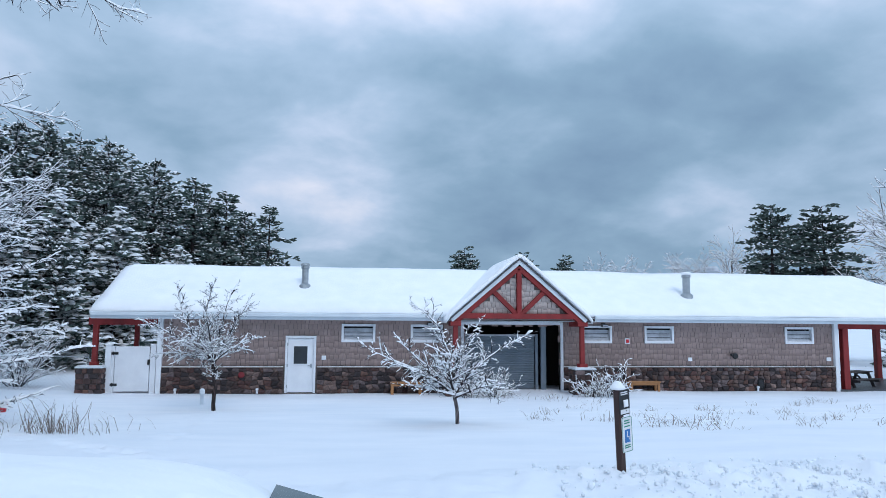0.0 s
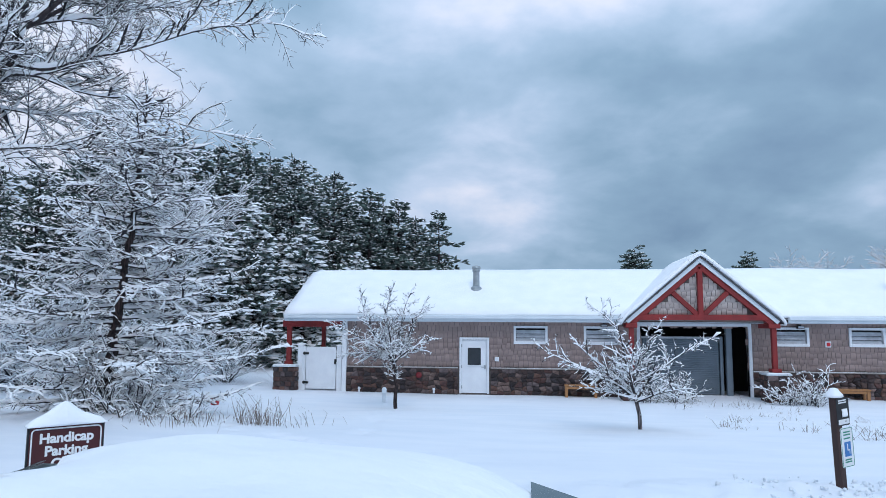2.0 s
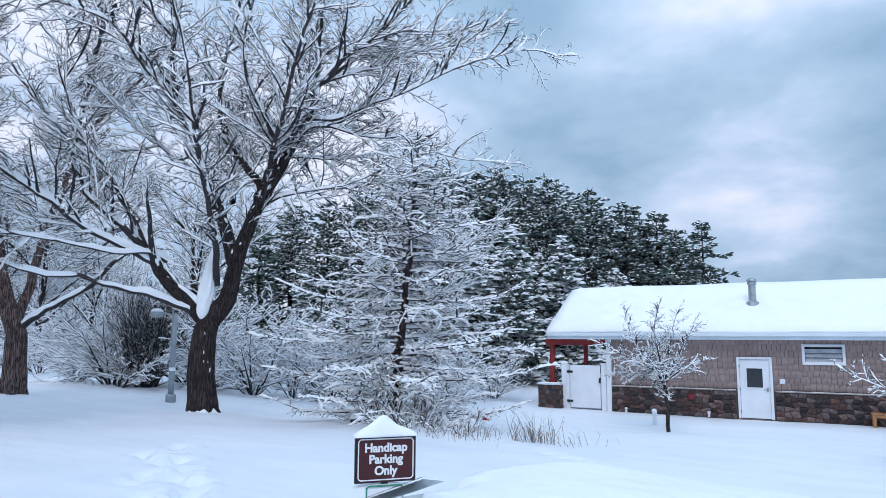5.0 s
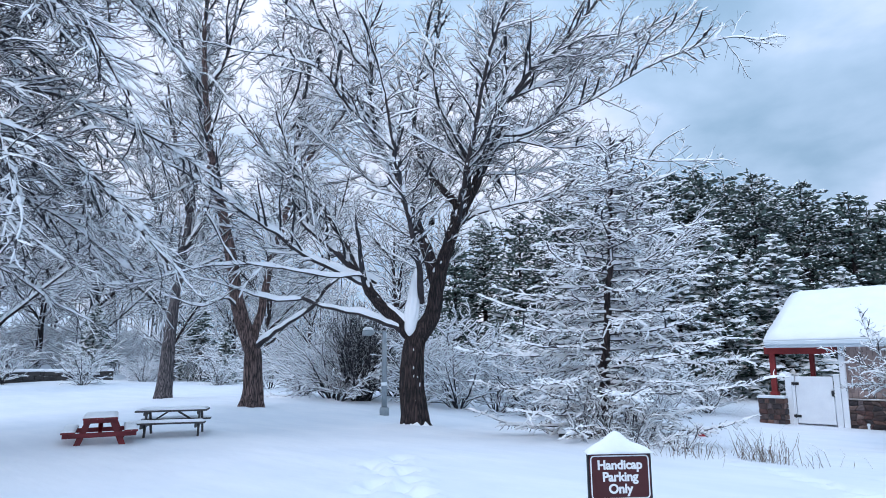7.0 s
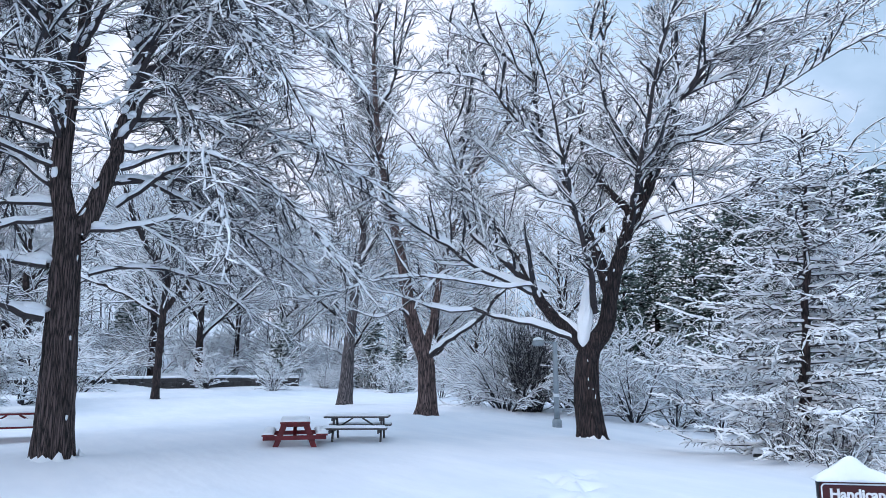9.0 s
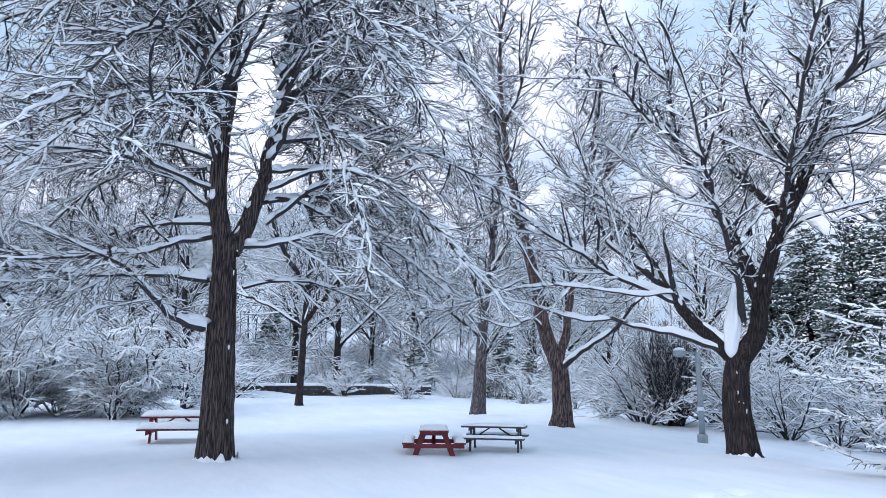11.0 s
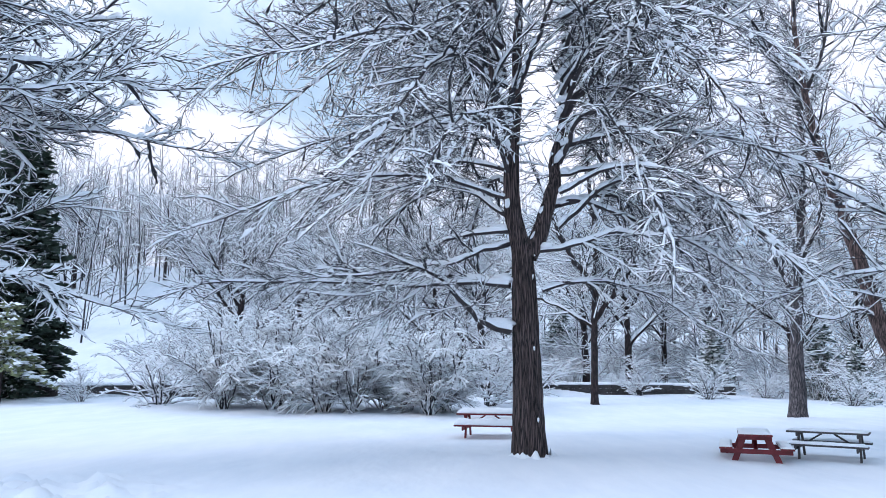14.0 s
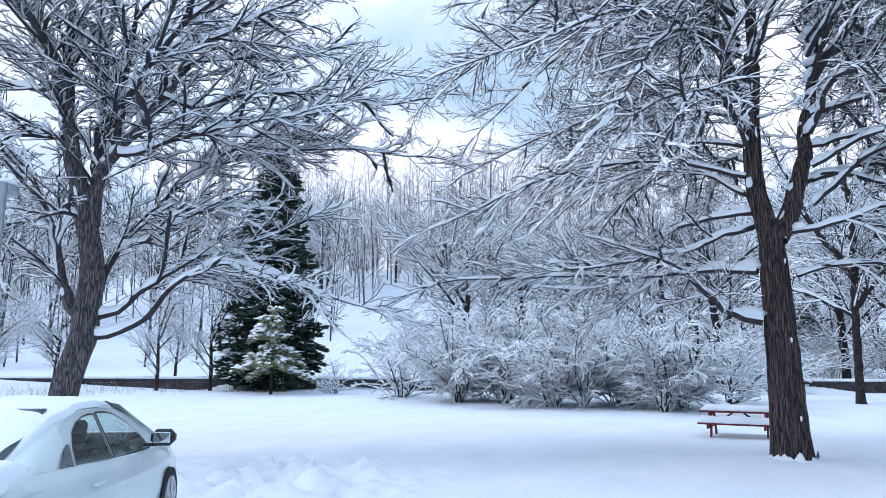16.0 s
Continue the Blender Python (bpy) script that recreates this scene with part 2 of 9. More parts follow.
TABLE_GREY = material("weathered_dark_timber", (0.085, 0.075, 0.075), 0.7, second=(0.045, 0.04, 0.042), scale=4.0, bump=0.3, bump_scale=40.0, stretch=(0.3, 1, 1))
TABLE_LEG_RED = material("dark_red_timber", (0.22, 0.028, 0.035), 0.6, scale=4.0, bump=0.2)
BENCH_WOOD = material("honey_timber", (0.42, 0.20, 0.075), 0.55, second=(0.30, 0.14, 0.05), scale=4.0, bump=0.2, bump_scale=40.0, stretch=(0.2, 1, 1))
STEEL_DOOR = material("grey_roller_steel", (0.17, 0.21, 0.25), 0.4, second=(0.13, 0.165, 0.20), scale=2.0, bump=0.05, metal=0.3)
INTERIOR_SHADE = material("interior_shade_black", (0.012, 0.012, 0.014), 0.9, scale=2.0, bump=0.0)
LOUVRE = material("grey_louvre", (0.55, 0.58, 0.63), 0.5, scale=4.0, bump=0.0)
METAL = material("galvanised_metal", (0.38, 0.42, 0.44), 0.45, second=(0.30, 0.33, 0.35), scale=5.0, bump=0.1, metal=0.6)
BLACK = material("black_metal", (0.012, 0.013, 0.015), 0.4, scale=6.0, bump=0.05)
ROOFING = material("roof_board", (0.10, 0.10, 0.11), 0.9, scale=4.0)
ASPHALT = material("wet_asphalt", (0.045, 0.05, 0.055), 0.35, second=(0.10, 0.11, 0.12), scale=1.2, bump=0.5, bump_scale=60.0, depth=0.01)
SIGN_RED = material("maroon_sign_paint", (0.062, 0.006, 0.008), 0.6, second=(0.048, 0.004, 0.006), scale=3.0, bump=0.02)
SIGN_WHITE = material("white_sign_film", (0.78, 0.79, 0.80), 0.35, scale=3.0, bump=0.02, vary=0.05)
SIGN_BLUE = material("blue_sign_film", (0.03, 0.17, 0.46), 0.35, scale=3.0, bump=0.02, vary=0.05)
SIGN_GREEN = material("green_sign_film", (0.03, 0.24, 0.16), 0.4, scale=3.0, bump=0.02, vary=0.05)
POST_WOOD = material("dark_brown_post", (0.055, 0.026, 0.022), 0.7, second=(0.03, 0.016, 0.014), scale=5.0, bump=0.4, bump_scale=30.0, stretch=(1, 1, 0.2))
BRIGHT_RED = material("bright_red_plastic", (0.62, 0.012, 0.02), 0.4, scale=4.0, bump=0.05)
CAR_PAINT = material("pale_silver_car_paint", (0.70, 0.765, 0.76), 0.32, second=(0.64, 0.71, 0.71), scale=2.0, bump=0.0, metal=0.15, coat=0.5)
CAR_GLASS = material("car_glass", (0.085, 0.11, 0.115), 0.06, second=(0.05, 0.065, 0.07), scale=5.0, bump=0.0, coat=0.4)
CAR_PANE = glass("tinted_car_glass", (0.74, 0.84, 0.82))
SEAT = material("dark_seat_fabric", (0.05, 0.055, 0.06), 0.9, scale=30.0, bump=0.2)
RUBBER = material("tyre_rubber", (0.016, 0.016, 0.018), 0.85, scale=8.0, bump=0.2)
RIM = material("alloy", (0.5, 0.52, 0.54), 0.3, scale=5.0, bump=0.0, metal=0.9)
MIRROR_GLASS = material("mirror_glass", (0.75, 0.78, 0.8), 0.04, vary=0.03, scale=5.0, bump=0.0, metal=1.0)
WALL_DARK = material("dark_retaining_wall", (0.028, 0.026, 0.028), 0.9, second=(0.06, 0.055, 0.055), scale=2.0, bump=0.6, bump_scale=10.0)
PANE = material("dark_window_glass", (0.02, 0.026, 0.032), 0.06, scale=3.0, bump=0.0)


# ---- mesh helpers ----
def link(name, bm, mat, parent=None, smooth=False):
    me = bpy.data.meshes.new(name)
    bm.normal_update()
    bm.to_mesh(me)
    bm.free()
    for m in mat if isinstance(mat, (list, tuple)) else [mat]:
        me.materials.append(m)
    if smooth:
        me.shade_smooth()
    ob = new(name, me)
    if parent is not None:
        ob.parent = parent
    return ob


def part(name, bm, mat, parent, label="", smooth=False):
    ob = link(name, bm, mat, parent, smooth)
    return tagged(ob, label) if label else ob


def thing(name, label, category, group="", kind="", m=None):
    ob = new(name)
    ob.empty_display_size = 0.2
    if m is not None:
        ob.matrix_basis = m
    return tagged(ob, label, category, group, kind)


def box(bm, x0, x1, y0, y1, z0, z1, bevel=0.0, m=None):
    """Adds a box between two corners, its edges rounded off, to bm."""
    v = [bm.verts.new(m @ Vector(c) if m is not None else c) for c in
         ((x0, y0, z0), (x1, y0, z0), (x1, y1, z0), (x0, y1, z0), (x0, y0, z1), (x1, y0, z1), (x1, y1, z1), (x0, y1, z1))]
    fs = [bm.faces.new([v[i] for i in f]) for f in ((3, 2, 1, 0), (4, 5, 6, 7), (0, 1, 5, 4), (1, 2, 6, 5), (2, 3, 7, 6), (3, 0, 4, 7))]
    if bevel:
        bmesh.ops.bevel(bm, geom=list({e for f in fs for e in f.edges}), offset=bevel, segments=1, affect="EDGES")
    return bm


def boxes(*rows, bevel=0.0, m=None):
    bm = bmesh.new()
    for r in rows:
        box(bm, *r, bevel=bevel, m=m)
    return bm


def beam(a, b, w, d, bevel=0.01):
    """A squared timber from a to b, w wide and d deep."""
    a, b = Vector(a), Vector(b)
    m = look(a, b) if abs((b - a).normalized().z) < 0.999 else Matrix.Translation(a) @ pose(0, 0, 0, 180 if b.z > a.z else 0)
    return boxes((-w / 2, w / 2, -d / 2, d / 2, -(b - a).length, 0), bevel=bevel, m=m)


def lathe(profile, sides=16, m=None):
    """A turned shape: rings of (radius, height)."""
    bm, rings = bmesh.new(), []
    for r, z in profile:
        rings.append([bm.verts.new((m or Matrix()) @ Vector((r * math.cos(2 * math.pi * k / sides), r * math.sin(2 * math.pi * k / sides), z))) for k in range(sides)])
    for a, b in zip(rings, rings[1:]):
        for k in range(sides):
            bm.faces.new((a[k], a[(k + 1) % sides], b[(k + 1) % sides], b[k]))
    bm.faces.new(rings[-1])
    bm.faces.new(rings[0][::-1])
    return bm


def quick_mesh(name, verts, faces, mats, index=None, parent=None, smooth=False):
    """A mesh straight from arrays of corners and four-sided faces."""
    verts, faces = np.asarray(verts, np.float32), np.asarray(faces, np.int32)
    me = bpy.data.meshes.new(name)
    me.vertices.add(len(verts))
    me.vertices.foreach_set("co", verts.ravel())
    k = faces.shape[1]
    me.loops.add(faces.size)
    me.loops.foreach_set("vertex_index", faces.ravel())
    me.polygons.add(len(faces))
    me.polygons.foreach_set("loop_start", np.arange(0, faces.size, k, dtype=np.int32))
    for m in mats:
        me.materials.append(m)
    if index is not None:
        me.polygons.foreach_set("material_index", np.asarray(index, np.int32))
    me.update(calc_edges=True)
    if smooth:
        me.shade_smooth()
    ob = new(name, me)
    if parent is not None:
        ob.parent = parent
    return ob


def ease(a, b, x):
    t = np.clip((np.asarray(x, float) - a) / (b - a), 0, 1)
    return t * t * (3 - 2 * t)


def height(x, y):
    """The lie of the land: level at the car park, falling towards the building, rising to a wooded hill beyond the wall."""
    x, y = np.asarray(x, float), np.asarray(y, float)
    away = -x + 0.33 * np.clip(-y, 0, 60)
    z = -0.95 * ease(7, 25, y) * ease(-26, -9, x)
    z = z + 0.4 * ease(28, 46, away) * ease(30, 10, y)
    z = z + 0.72 * ease(46.5, 47.2, away) * ease(26, 14, y)
    z = z + 17.0 * ease(50, 125, away) * ease(70, 10, y)
    return z


def ground_at(x, y):
    return float(height(x, y))


def ripple(x, y):
    s = 0.05 * np.sin(x * 0.31 + 1.3 * np.sin(y * 0.17)) * np.sin(y * 0.27 + 0.8) + 0.022 * np.sin(x * 0.9 + y * 0.4) * np.sin(y * 1.1 - x * 0.23)
    return s

# ---- ground ----
FOOTPRINTS = [((-9.6, 9.0), (-5.6, 5.6), 15), ((-9.3, 8.2), (-6.4, 5.7), 9), ((-5.6, 13.6), (-1.6, 9.4), 12), ((-4.0, 20.5), (-3.0, 13.0), 11)]


def make_ground():
    rings = np.concatenate([[0.0], np.geomspace(0.6, 2.4, 10), np.geomspace(2.6, 14, 150), np.geomspace(14.3, 45, 48), np.geomspace(47, 1600, 26)])
    ang = np.concatenate([np.radians(np.arange(40, 248, 0.6)), np.radians(np.arange(248, 400, 4.0))])
    count = len(ang)
    r, t = np.meshgrid(rings, ang, indexing="ij")
    x, y = r * np.cos(t) - 0.4, r * np.sin(t) + 0.5
    z = height(x, y) + ripple(x, y) * np.clip(r / 6, 0, 1)
    # drifts round the trunks
    for tx, ty, tr, th in ((-13.93, 13.52, 1.1, 0.16), (-15.35, 1.56, 0.9, 0.1), (-21.95, 13.22, 1.3, 0.16), (-27.65, 12.98, 1.2, 0.16), (-9.05, 15.1, 2.2, 0.2), (2.35, 15.9, 0.7, 0.06)):
        z = z + th * np.exp(-((x - tx) ** 2 + (y - ty) ** 2) / tr ** 2)
    # footprints
    rng = random.Random(9)
    for a, b, n in FOOTPRINTS:
        for k in range(n):
            u = k / (n - 1)
            px, py = a[0] + (b[0] - a[0]) * u + rng.uniform(-0.22, 0.22), a[1] + (b[1] - a[1]) * u + rng.uniform(-0.15, 0.15)
            q = ((x - px) ** 2 + (y - py) ** 2) / 0.16 ** 2
            z = z - 0.15 * np.exp(-q) + 0.035 * np.exp(-(np.sqrt(q) - 1.7) ** 2 * 2.5)
    # trampled patches and the ploughed edge of the asphalt
    near = (r < 30)
    rough = np.zeros_like(z)
    for i, j in zip(*np.nonzero(near)):
        px, py = x[i, j], y[i, j]
        w = 0.24 * math.exp(-(((px + 10.8) / 2.6) ** 2 + ((py + 6.7) / 2.4) ** 2) ** 2)
        if 5.6 < py < 10.5 and px > -2:
            w += 0.10 * math.exp(-((py - 8.0) / 0.9) ** 2) * min(1.0, (px + 2) / 6)
        if w > 0.008:
            rough[i, j] = w * (noise.noise(Vector((px * 2.4, py * 2.4, 0.4))) + 0.8 * noise.noise(Vector((px * 5.6, py * 5.6, 2.4))) + 0.5 * noise.noise(Vector((px * 11.0, py * 11.0, 5.1))) + 0.2)
    z = z + rough + 0.12 * np.exp(-((y - 8.1) / 0.8) ** 2) * ease(-1, 2.5, x) * ease(30, 14, x)
    z = z - 0.10 * ease(7.2, 6.5, y) * ease(2.0, 3.2, x) * ease(40, 20, x)
    v = np.stack([x, y, z], -1).reshape(-1, 3)
    i, j = np.meshgrid(np.arange(len(rings) - 1), np.arange(count), indexing="ij")
    f = np.stack([i * count + j, (i + 1) * count + j, (i + 1) * count + (j + 1) % count, i * count + (j + 1) % count], -1).reshape(-1, 4)
    ob = quick_mesh("ground", v, f, [GROUND_SNOW], smooth=True)
    tagged(ob, "smooth undulating white snow field over lawn", "ground", kind="structure")


make_ground()

# ---- the park building ----
WALL_Y, GRADE, EAVE, RIDGE_Y, RIDGE = 27.6, -0.95, 1.86, 30.6, 3.92
XL, XR = -7.2, 20.2
OPENINGS = []      # x0, x1, z0, z1 in the front wall


def make_building():
    hall = thing("park_building", "long taupe shingled building with stone base and snow-covered roof", "building")
    doors = (-2.57, -1.42, GRADE, 1.2)
    garage = (4.29, 8.21, GRADE, 1.68)
    windows = [(-0.47, 0.83, 0.96, 1.66), (2.2, 3.47, 0.96, 1.66), (9.12, 10.36, 0.96, 1.66), (11.74, 13.0, 0.96, 1.66), (17.89, 19.18, 0.96, 1.66)]
    OPENINGS.extend([doors, garage, *windows])
    # front wall, pieced round its openings
    front = part("wall", boxes((XL, XR, WALL_Y + 0.199, WALL_Y + 0.2, EAVE, EAVE + 0.06)), SHEATHING, hall, "taupe shingled wall above a stone base")
    cuts = sorted({XL, XR, *[c for o in OPENINGS for c in o[:2]]})
    for a, b in zip(cuts, cuts[1:]):
        z = GRADE - 0.3
        for o in sorted([o for o in OPENINGS if o[0] <= a + 1e-6 and o[1] >= b - 1e-6], key=lambda o: o[2]):
            if o[2] > z + 0.01:
                part("wall_panel", boxes((a, b, WALL_Y, WALL_Y + 0.2, z, o[2])), SHEATHING, front)
            z = o[3]
        part("wall_panel", boxes((a, b, WALL_Y, WALL_Y + 0.198, z, EAVE + 0.06)), SHEATHING, front)
    depth = 33.0
    part("wall", boxes((XL, XR, depth, depth + 0.2, GRADE - 0.3, EAVE + 0.06)), SHINGLE, hall)
    for x in (XL, XR - 0.2):
        part("wall", boxes((x, x + 0.2, WALL_Y + 0.2, depth, GRADE - 0.3, EAVE + 0.06)), SHINGLE, hall)
    part("floor_slab", boxes((XL, XR, WALL_Y + 0.2, depth, GRADE - 0.3, GRADE - 0.02)), MORTAR, hall)
    # inner partition behind the garage opening, near-black: the shade indoors is in its colour
    part("partition", boxes((3.4, 3.5, WALL_Y + 0.2, depth, GRADE, EAVE), (9.0, 9.1, WALL_Y + 0.2, depth, GRADE, EAVE), (3.4, 9.1, 30.2, 30.3, GRADE, EAVE)), INTERIOR_SHADE, hall)
    # shingles: staggered courses of single boards, hung in courses
    rng = random.Random(5)
    v, f = [], []

    def shingle_field(x0, x1, z0, z1, y, skip=(), inside=None):
        course, row, z = 0.225, 0, z0
        while z < z1 - 0.02:
            x = x0 - rng.random() * 0.12
            while x < x1:
                w = rng.uniform(0.13, 0.21)
                a, b = max(x, x0), min(x + w - 0.016, x1)
                mid, top = (a + b) / 2, min(z + course + 0.085, z1)
                low = z + rng.choice((0.004, 0.012, 0.055, 0.075))
                hit = any(o[0] + 0.03 < mid < o[1] - 0.03 and o[2] < low + 0.12 and o[3] > top - 0.12 for o in skip)
                if b - a > 0.03 and not hit and (inside is None or inside(a, low) and inside(b, low) and inside(mid, top)):
                    t, i = 0.017, len(v)
                    v.extend([(a, y - t, low), (b, y - t, low), (b, y - 0.006, top), (a, y - 0.006, top), (a, y, low), (b, y, low)])
                    f.extend([(i, i + 1, i + 2, i + 3), (i + 4, i + 5, i + 1, i), (i, i + 3, i + 3, i + 4) if False else (i + 4, i, i + 3, i + 3), (i + 1, i + 5, i + 2, i + 2)])
                x += w
            z += course
            row += 1

    shingle_field(XL + 0.15, XR - 0.15, 0.02, EAVE, WALL_Y, skip=OPENINGS)
    quads = [q for q in f if len(set(q)) == 4]
    tagged(quick_mesh("shingle_cladding", v, quads, [SHINGLE], parent=front), "staggered taupe shingles", kind="stuff")
    # stone base band
    spans = [(XL + 0.12, doors[0] - 0.06), (doors[1] + 0.06, garage[0] - 0.12), (garage[1] + 0.12, XR - 0.12)]
    made = 0
    stone_rest_v, stone_rest_f = [], []
    shared = {}
    for a, b in spans:
        part("mortar_bed", boxes((a, b, WALL_Y - 0.05, WALL_Y - 0.001, GRADE - 0.3, 0.0)), MORTAR, front)
        part("ledge", boxes((a, b, WALL_Y - 0.14, WALL_Y - 0.051, 0.0, 0.035), bevel=0.008), LEDGE, front, "thin taupe stone ledge")
        part("snow_line", boxes((a, b, WALL_Y - 0.13, WALL_Y - 0.03, 0.037, 0.047), bevel=0.004), SNOW, front)
        cols, rows = int((b - a) / 0.23), 6
        jit = {}
        for r in range(rows + 1):
            for c in range(cols + 1):
                edge_x, edge_z = c in (0, cols), r in (0, rows)
                jit[r, c] = (a + (b - a) * c / cols + (0 if edge_x else rng.uniform(-0.07, 0.07)) + (0.11 if r % 2 and not edge_x else 0) * rng.random(),
                             GRADE - 0.02 + (0.0 - GRADE + 0.01) * r / rows + (0 if edge_z else rng.uniform(-0.055, 0.055)))
        for r in range(rows):
            for c in range(cols):
                q = [jit[r, c], jit[r, c + 1], jit[r + 1, c + 1], jit[r + 1, c]]
                cx, cz = sum(p[0] for p in q) / 4, sum(p[1] for p in q) / 4
                pts = []
                for k in range(4):
                    p, n_, o = Vector(q[k]), Vector(q[(k + 1) % 4]), Vector((cx, cz))
                    pts.append(p.lerp(n_, 0.13).lerp(o, 0.05))
                    pts.append(p.lerp(n_, 0.87).lerp(o, 0.05))
                proud = rng.uniform(0.03, 0.075)
                tilt_x, tilt_z = rng.uniform(-0.08, 0.08), rng.uniform(-0.1, 0.1)
                ring0 = [(p.x - cx, 0.0, p.y - cz) for p in pts]
                ring1 = [((p.x - cx) * 0.97, -proud * 0.7, (p.y - cz) * 0.96) for p in pts]
                ring2 = [((p.x - cx) * 0.88, -proud + tilt_x * (p.x - cx) + tilt_z * (p.y - cz), (p.y - cz) * 0.86) for p in pts]
                vs = ring0 + ring1 + ring2
                fs = [(k, (k + 1) % 8, 8 + (k + 1) % 8, 8 + k) for k in range(8)] + [(8 + k, 8 + (k + 1) % 8, 16 + (k + 1) % 8, 16 + k) for k in range(8)]
                fs += [(16, 17, 18, 19), (16, 19, 20, 23), (20, 21, 22, 23)]
                if made < 300 and cx < 10.0:
                    st = quick_mesh("stone", vs, fs, [STONE], parent=front)
                    st.location = (cx, WALL_Y - 0.052, cz)
                    made += 1
                else:
                    i = len(stone_rest_v)
                    stone_rest_v.extend([(p[0] + cx, p[1] + WALL_Y - 0.052, p[2] + cz) for p in vs])
                    stone_rest_f.extend([tuple(i + k for k in q4) for q4 in fs])
    tagged(quick_mesh("stonework", stone_rest_v, stone_rest_f, [STONE_REST], parent=front), "brown and grey field stones", kind="stuff")

    # corner boards
    for x in (XL, XR):
        s = 1 if x == XL else -1
        part("corner_board", boxes((min(x - 0.03 * s, x + 0.15 * s), max(x - 0.03 * s, x + 0.15 * s), WALL_Y - 0.16, WALL_Y + 0.02, GRADE - 0.05, EAVE), bevel=0.01), WHITE, hall, "white corner trim")
    # roof: gable at one end, hip at the other, under a thick blanket of snow
    rl, rr, hip = -9.45, 27.0, 23.4
    ey, by = WALL_Y - 0.6, 33.9

    def roof_mesh(lift, grow, mat, name, label, dip=0.0):
        bm = bmesh.new()
        nx, ny = 90, 10
        g = {}
        for side in (0, 1):
            for i in range(nx + 1):
                for j in range(ny + 1):
                    u, t = i / nx, j / ny
                    x0 = rl - grow
                    x1 = (rr + grow) + (hip - rr - grow) * t
                    x = x0 + (x1 - x0) * u
                    y = (ey - grow) + (RIDGE_Y - ey + grow) * t if side == 0 else (by + grow) + (RIDGE_Y - by - grow) * t
                    z = EAVE + 0.22 + (RIDGE - EAVE - 0.22) * t
                    edge = min(1.0, t * 9 + 0.35) * min(1.0, u * 90 + 0.4)
                    z += lift * edge + dip * noise.noise(Vector((x * 0.35, y * 0.6, 3.0)))
                    if side == 1 and j == ny:
                        g[side, i, j] = g[0, i, j]
                    else:
                        g[side, i, j] = bm.verts.new((x, y, z))
            for i in range(nx):
                for j in range(ny):
                    q = (g[side, i, j], g[side, i + 1, j], g[side, i + 1, j + 1], g[side, i, j + 1])
                    bm.faces.new(q if side == 0 else q[::-1])
        # hip end
        tip = g[0, nx, ny]
        lo = [g[0, nx, j] for j in range(ny + 1)]
        hi = [g[1, nx, j] for j in range(ny + 1)]
        for j in range(ny - 1):
            bm.faces.new((lo[j], hi[j], hi[j + 1], lo[j + 1]))
        bm.faces.new((lo[ny - 1], hi[ny - 1], tip))
        bm.normal_update()
        ret = bmesh.ops.extrude_face_region(bm, geom=bm.faces[:])
        bmesh.ops.translate(bm, verts=[x for x in ret["geom"] if isinstance(x, bmesh.types.BMVert)], vec=(0, 0, -0.06 if mat is ROOFING else -lift * 0.8))
        bmesh.ops.recalc_face_normals(bm, faces=bm.faces[:])
        return part(name, bm, mat, hall, label, smooth=mat is SNOW)

    roof_mesh(0.0, 0.0, ROOFING, "roof", "roof decking under snow")
    roof_mesh(0.17, 0.05, SNOW, "roof_snow", "thick smooth blanket of roof snow", dip=0.05)
    part("fascia", boxes((rl, 3.55, ey - 0.04, ey - 0.002, EAVE - 0.05, EAVE + 0.17), bevel=0.006), FASCIA, hall, "white fascia board")
    part("fascia", boxes((9.45, rr, ey - 0.04, ey - 0.002, EAVE - 0.05, EAVE + 0.17), bevel=0.006), FASCIA, hall, "white fascia board")
    for a, b in ((rl, 3.55), (9.45, rr)):
        part("gutter", boxes((a, b, ey - 0.15, ey - 0.042, EAVE + 0.05, EAVE + 0.19), bevel=0.02), FASCIA, hall, "white metal gutter")
    part("soffit", boxes((rl, rr, ey, WALL_Y - 0.03, EAVE - 0.06, EAVE - 0.03)), FASCIA, hall, "white boarded soffit")
    part("porch_ceiling", boxes((rl + 0.05, XL - 0.04, WALL_Y - 0.02, 33.0, EAVE - 0.06, EAVE - 0.03), (XR + 0.04, rr - 0.1, WALL_Y - 0.02, 33.0, EAVE - 0.06, EAVE - 0.03)), FASCIA, hall)
    # gable end wall above the left porch
    bm = bmesh.new()
    for x in (rl + 0.3, rl + 0.36):
        bm.faces.new([bm.verts.new(p) for p in ((x, ey + 0.3, EAVE), (x, by - 0.3, EAVE), (x, RIDGE_Y, RIDGE - 0.25))])
    part("gable_wall", bm, SHINGLE, hall)
    for y0 in (ey, by):
        part("rake_board", beam((rl - 0.02, y0, EAVE + 0.09), (rl - 0.02, RIDGE_Y, RIDGE - 0.1), 0.05, 0.24), FASCIA, hall, "white rake board")

    # projecting gable over the garage door
    gy, gx0, gx1, ax, az = WALL_Y - 1.3, 3.78, 8.66, 6.22, 4.2
    low = 2.07
    slope = (az - low) / (ax - gx0)
    bm = bmesh.new()
    bm.faces.new([bm.verts.new(p) for p in ((gx0 + 0.25, gy + 0.1, 1.92), (gx1 - 0.25, gy + 0.1, 1.92), (ax, gy + 0.1, az - 0.42))])
    part("gable_panel", bm, SHEATHING, hall)
    v.clear(), f.clear()
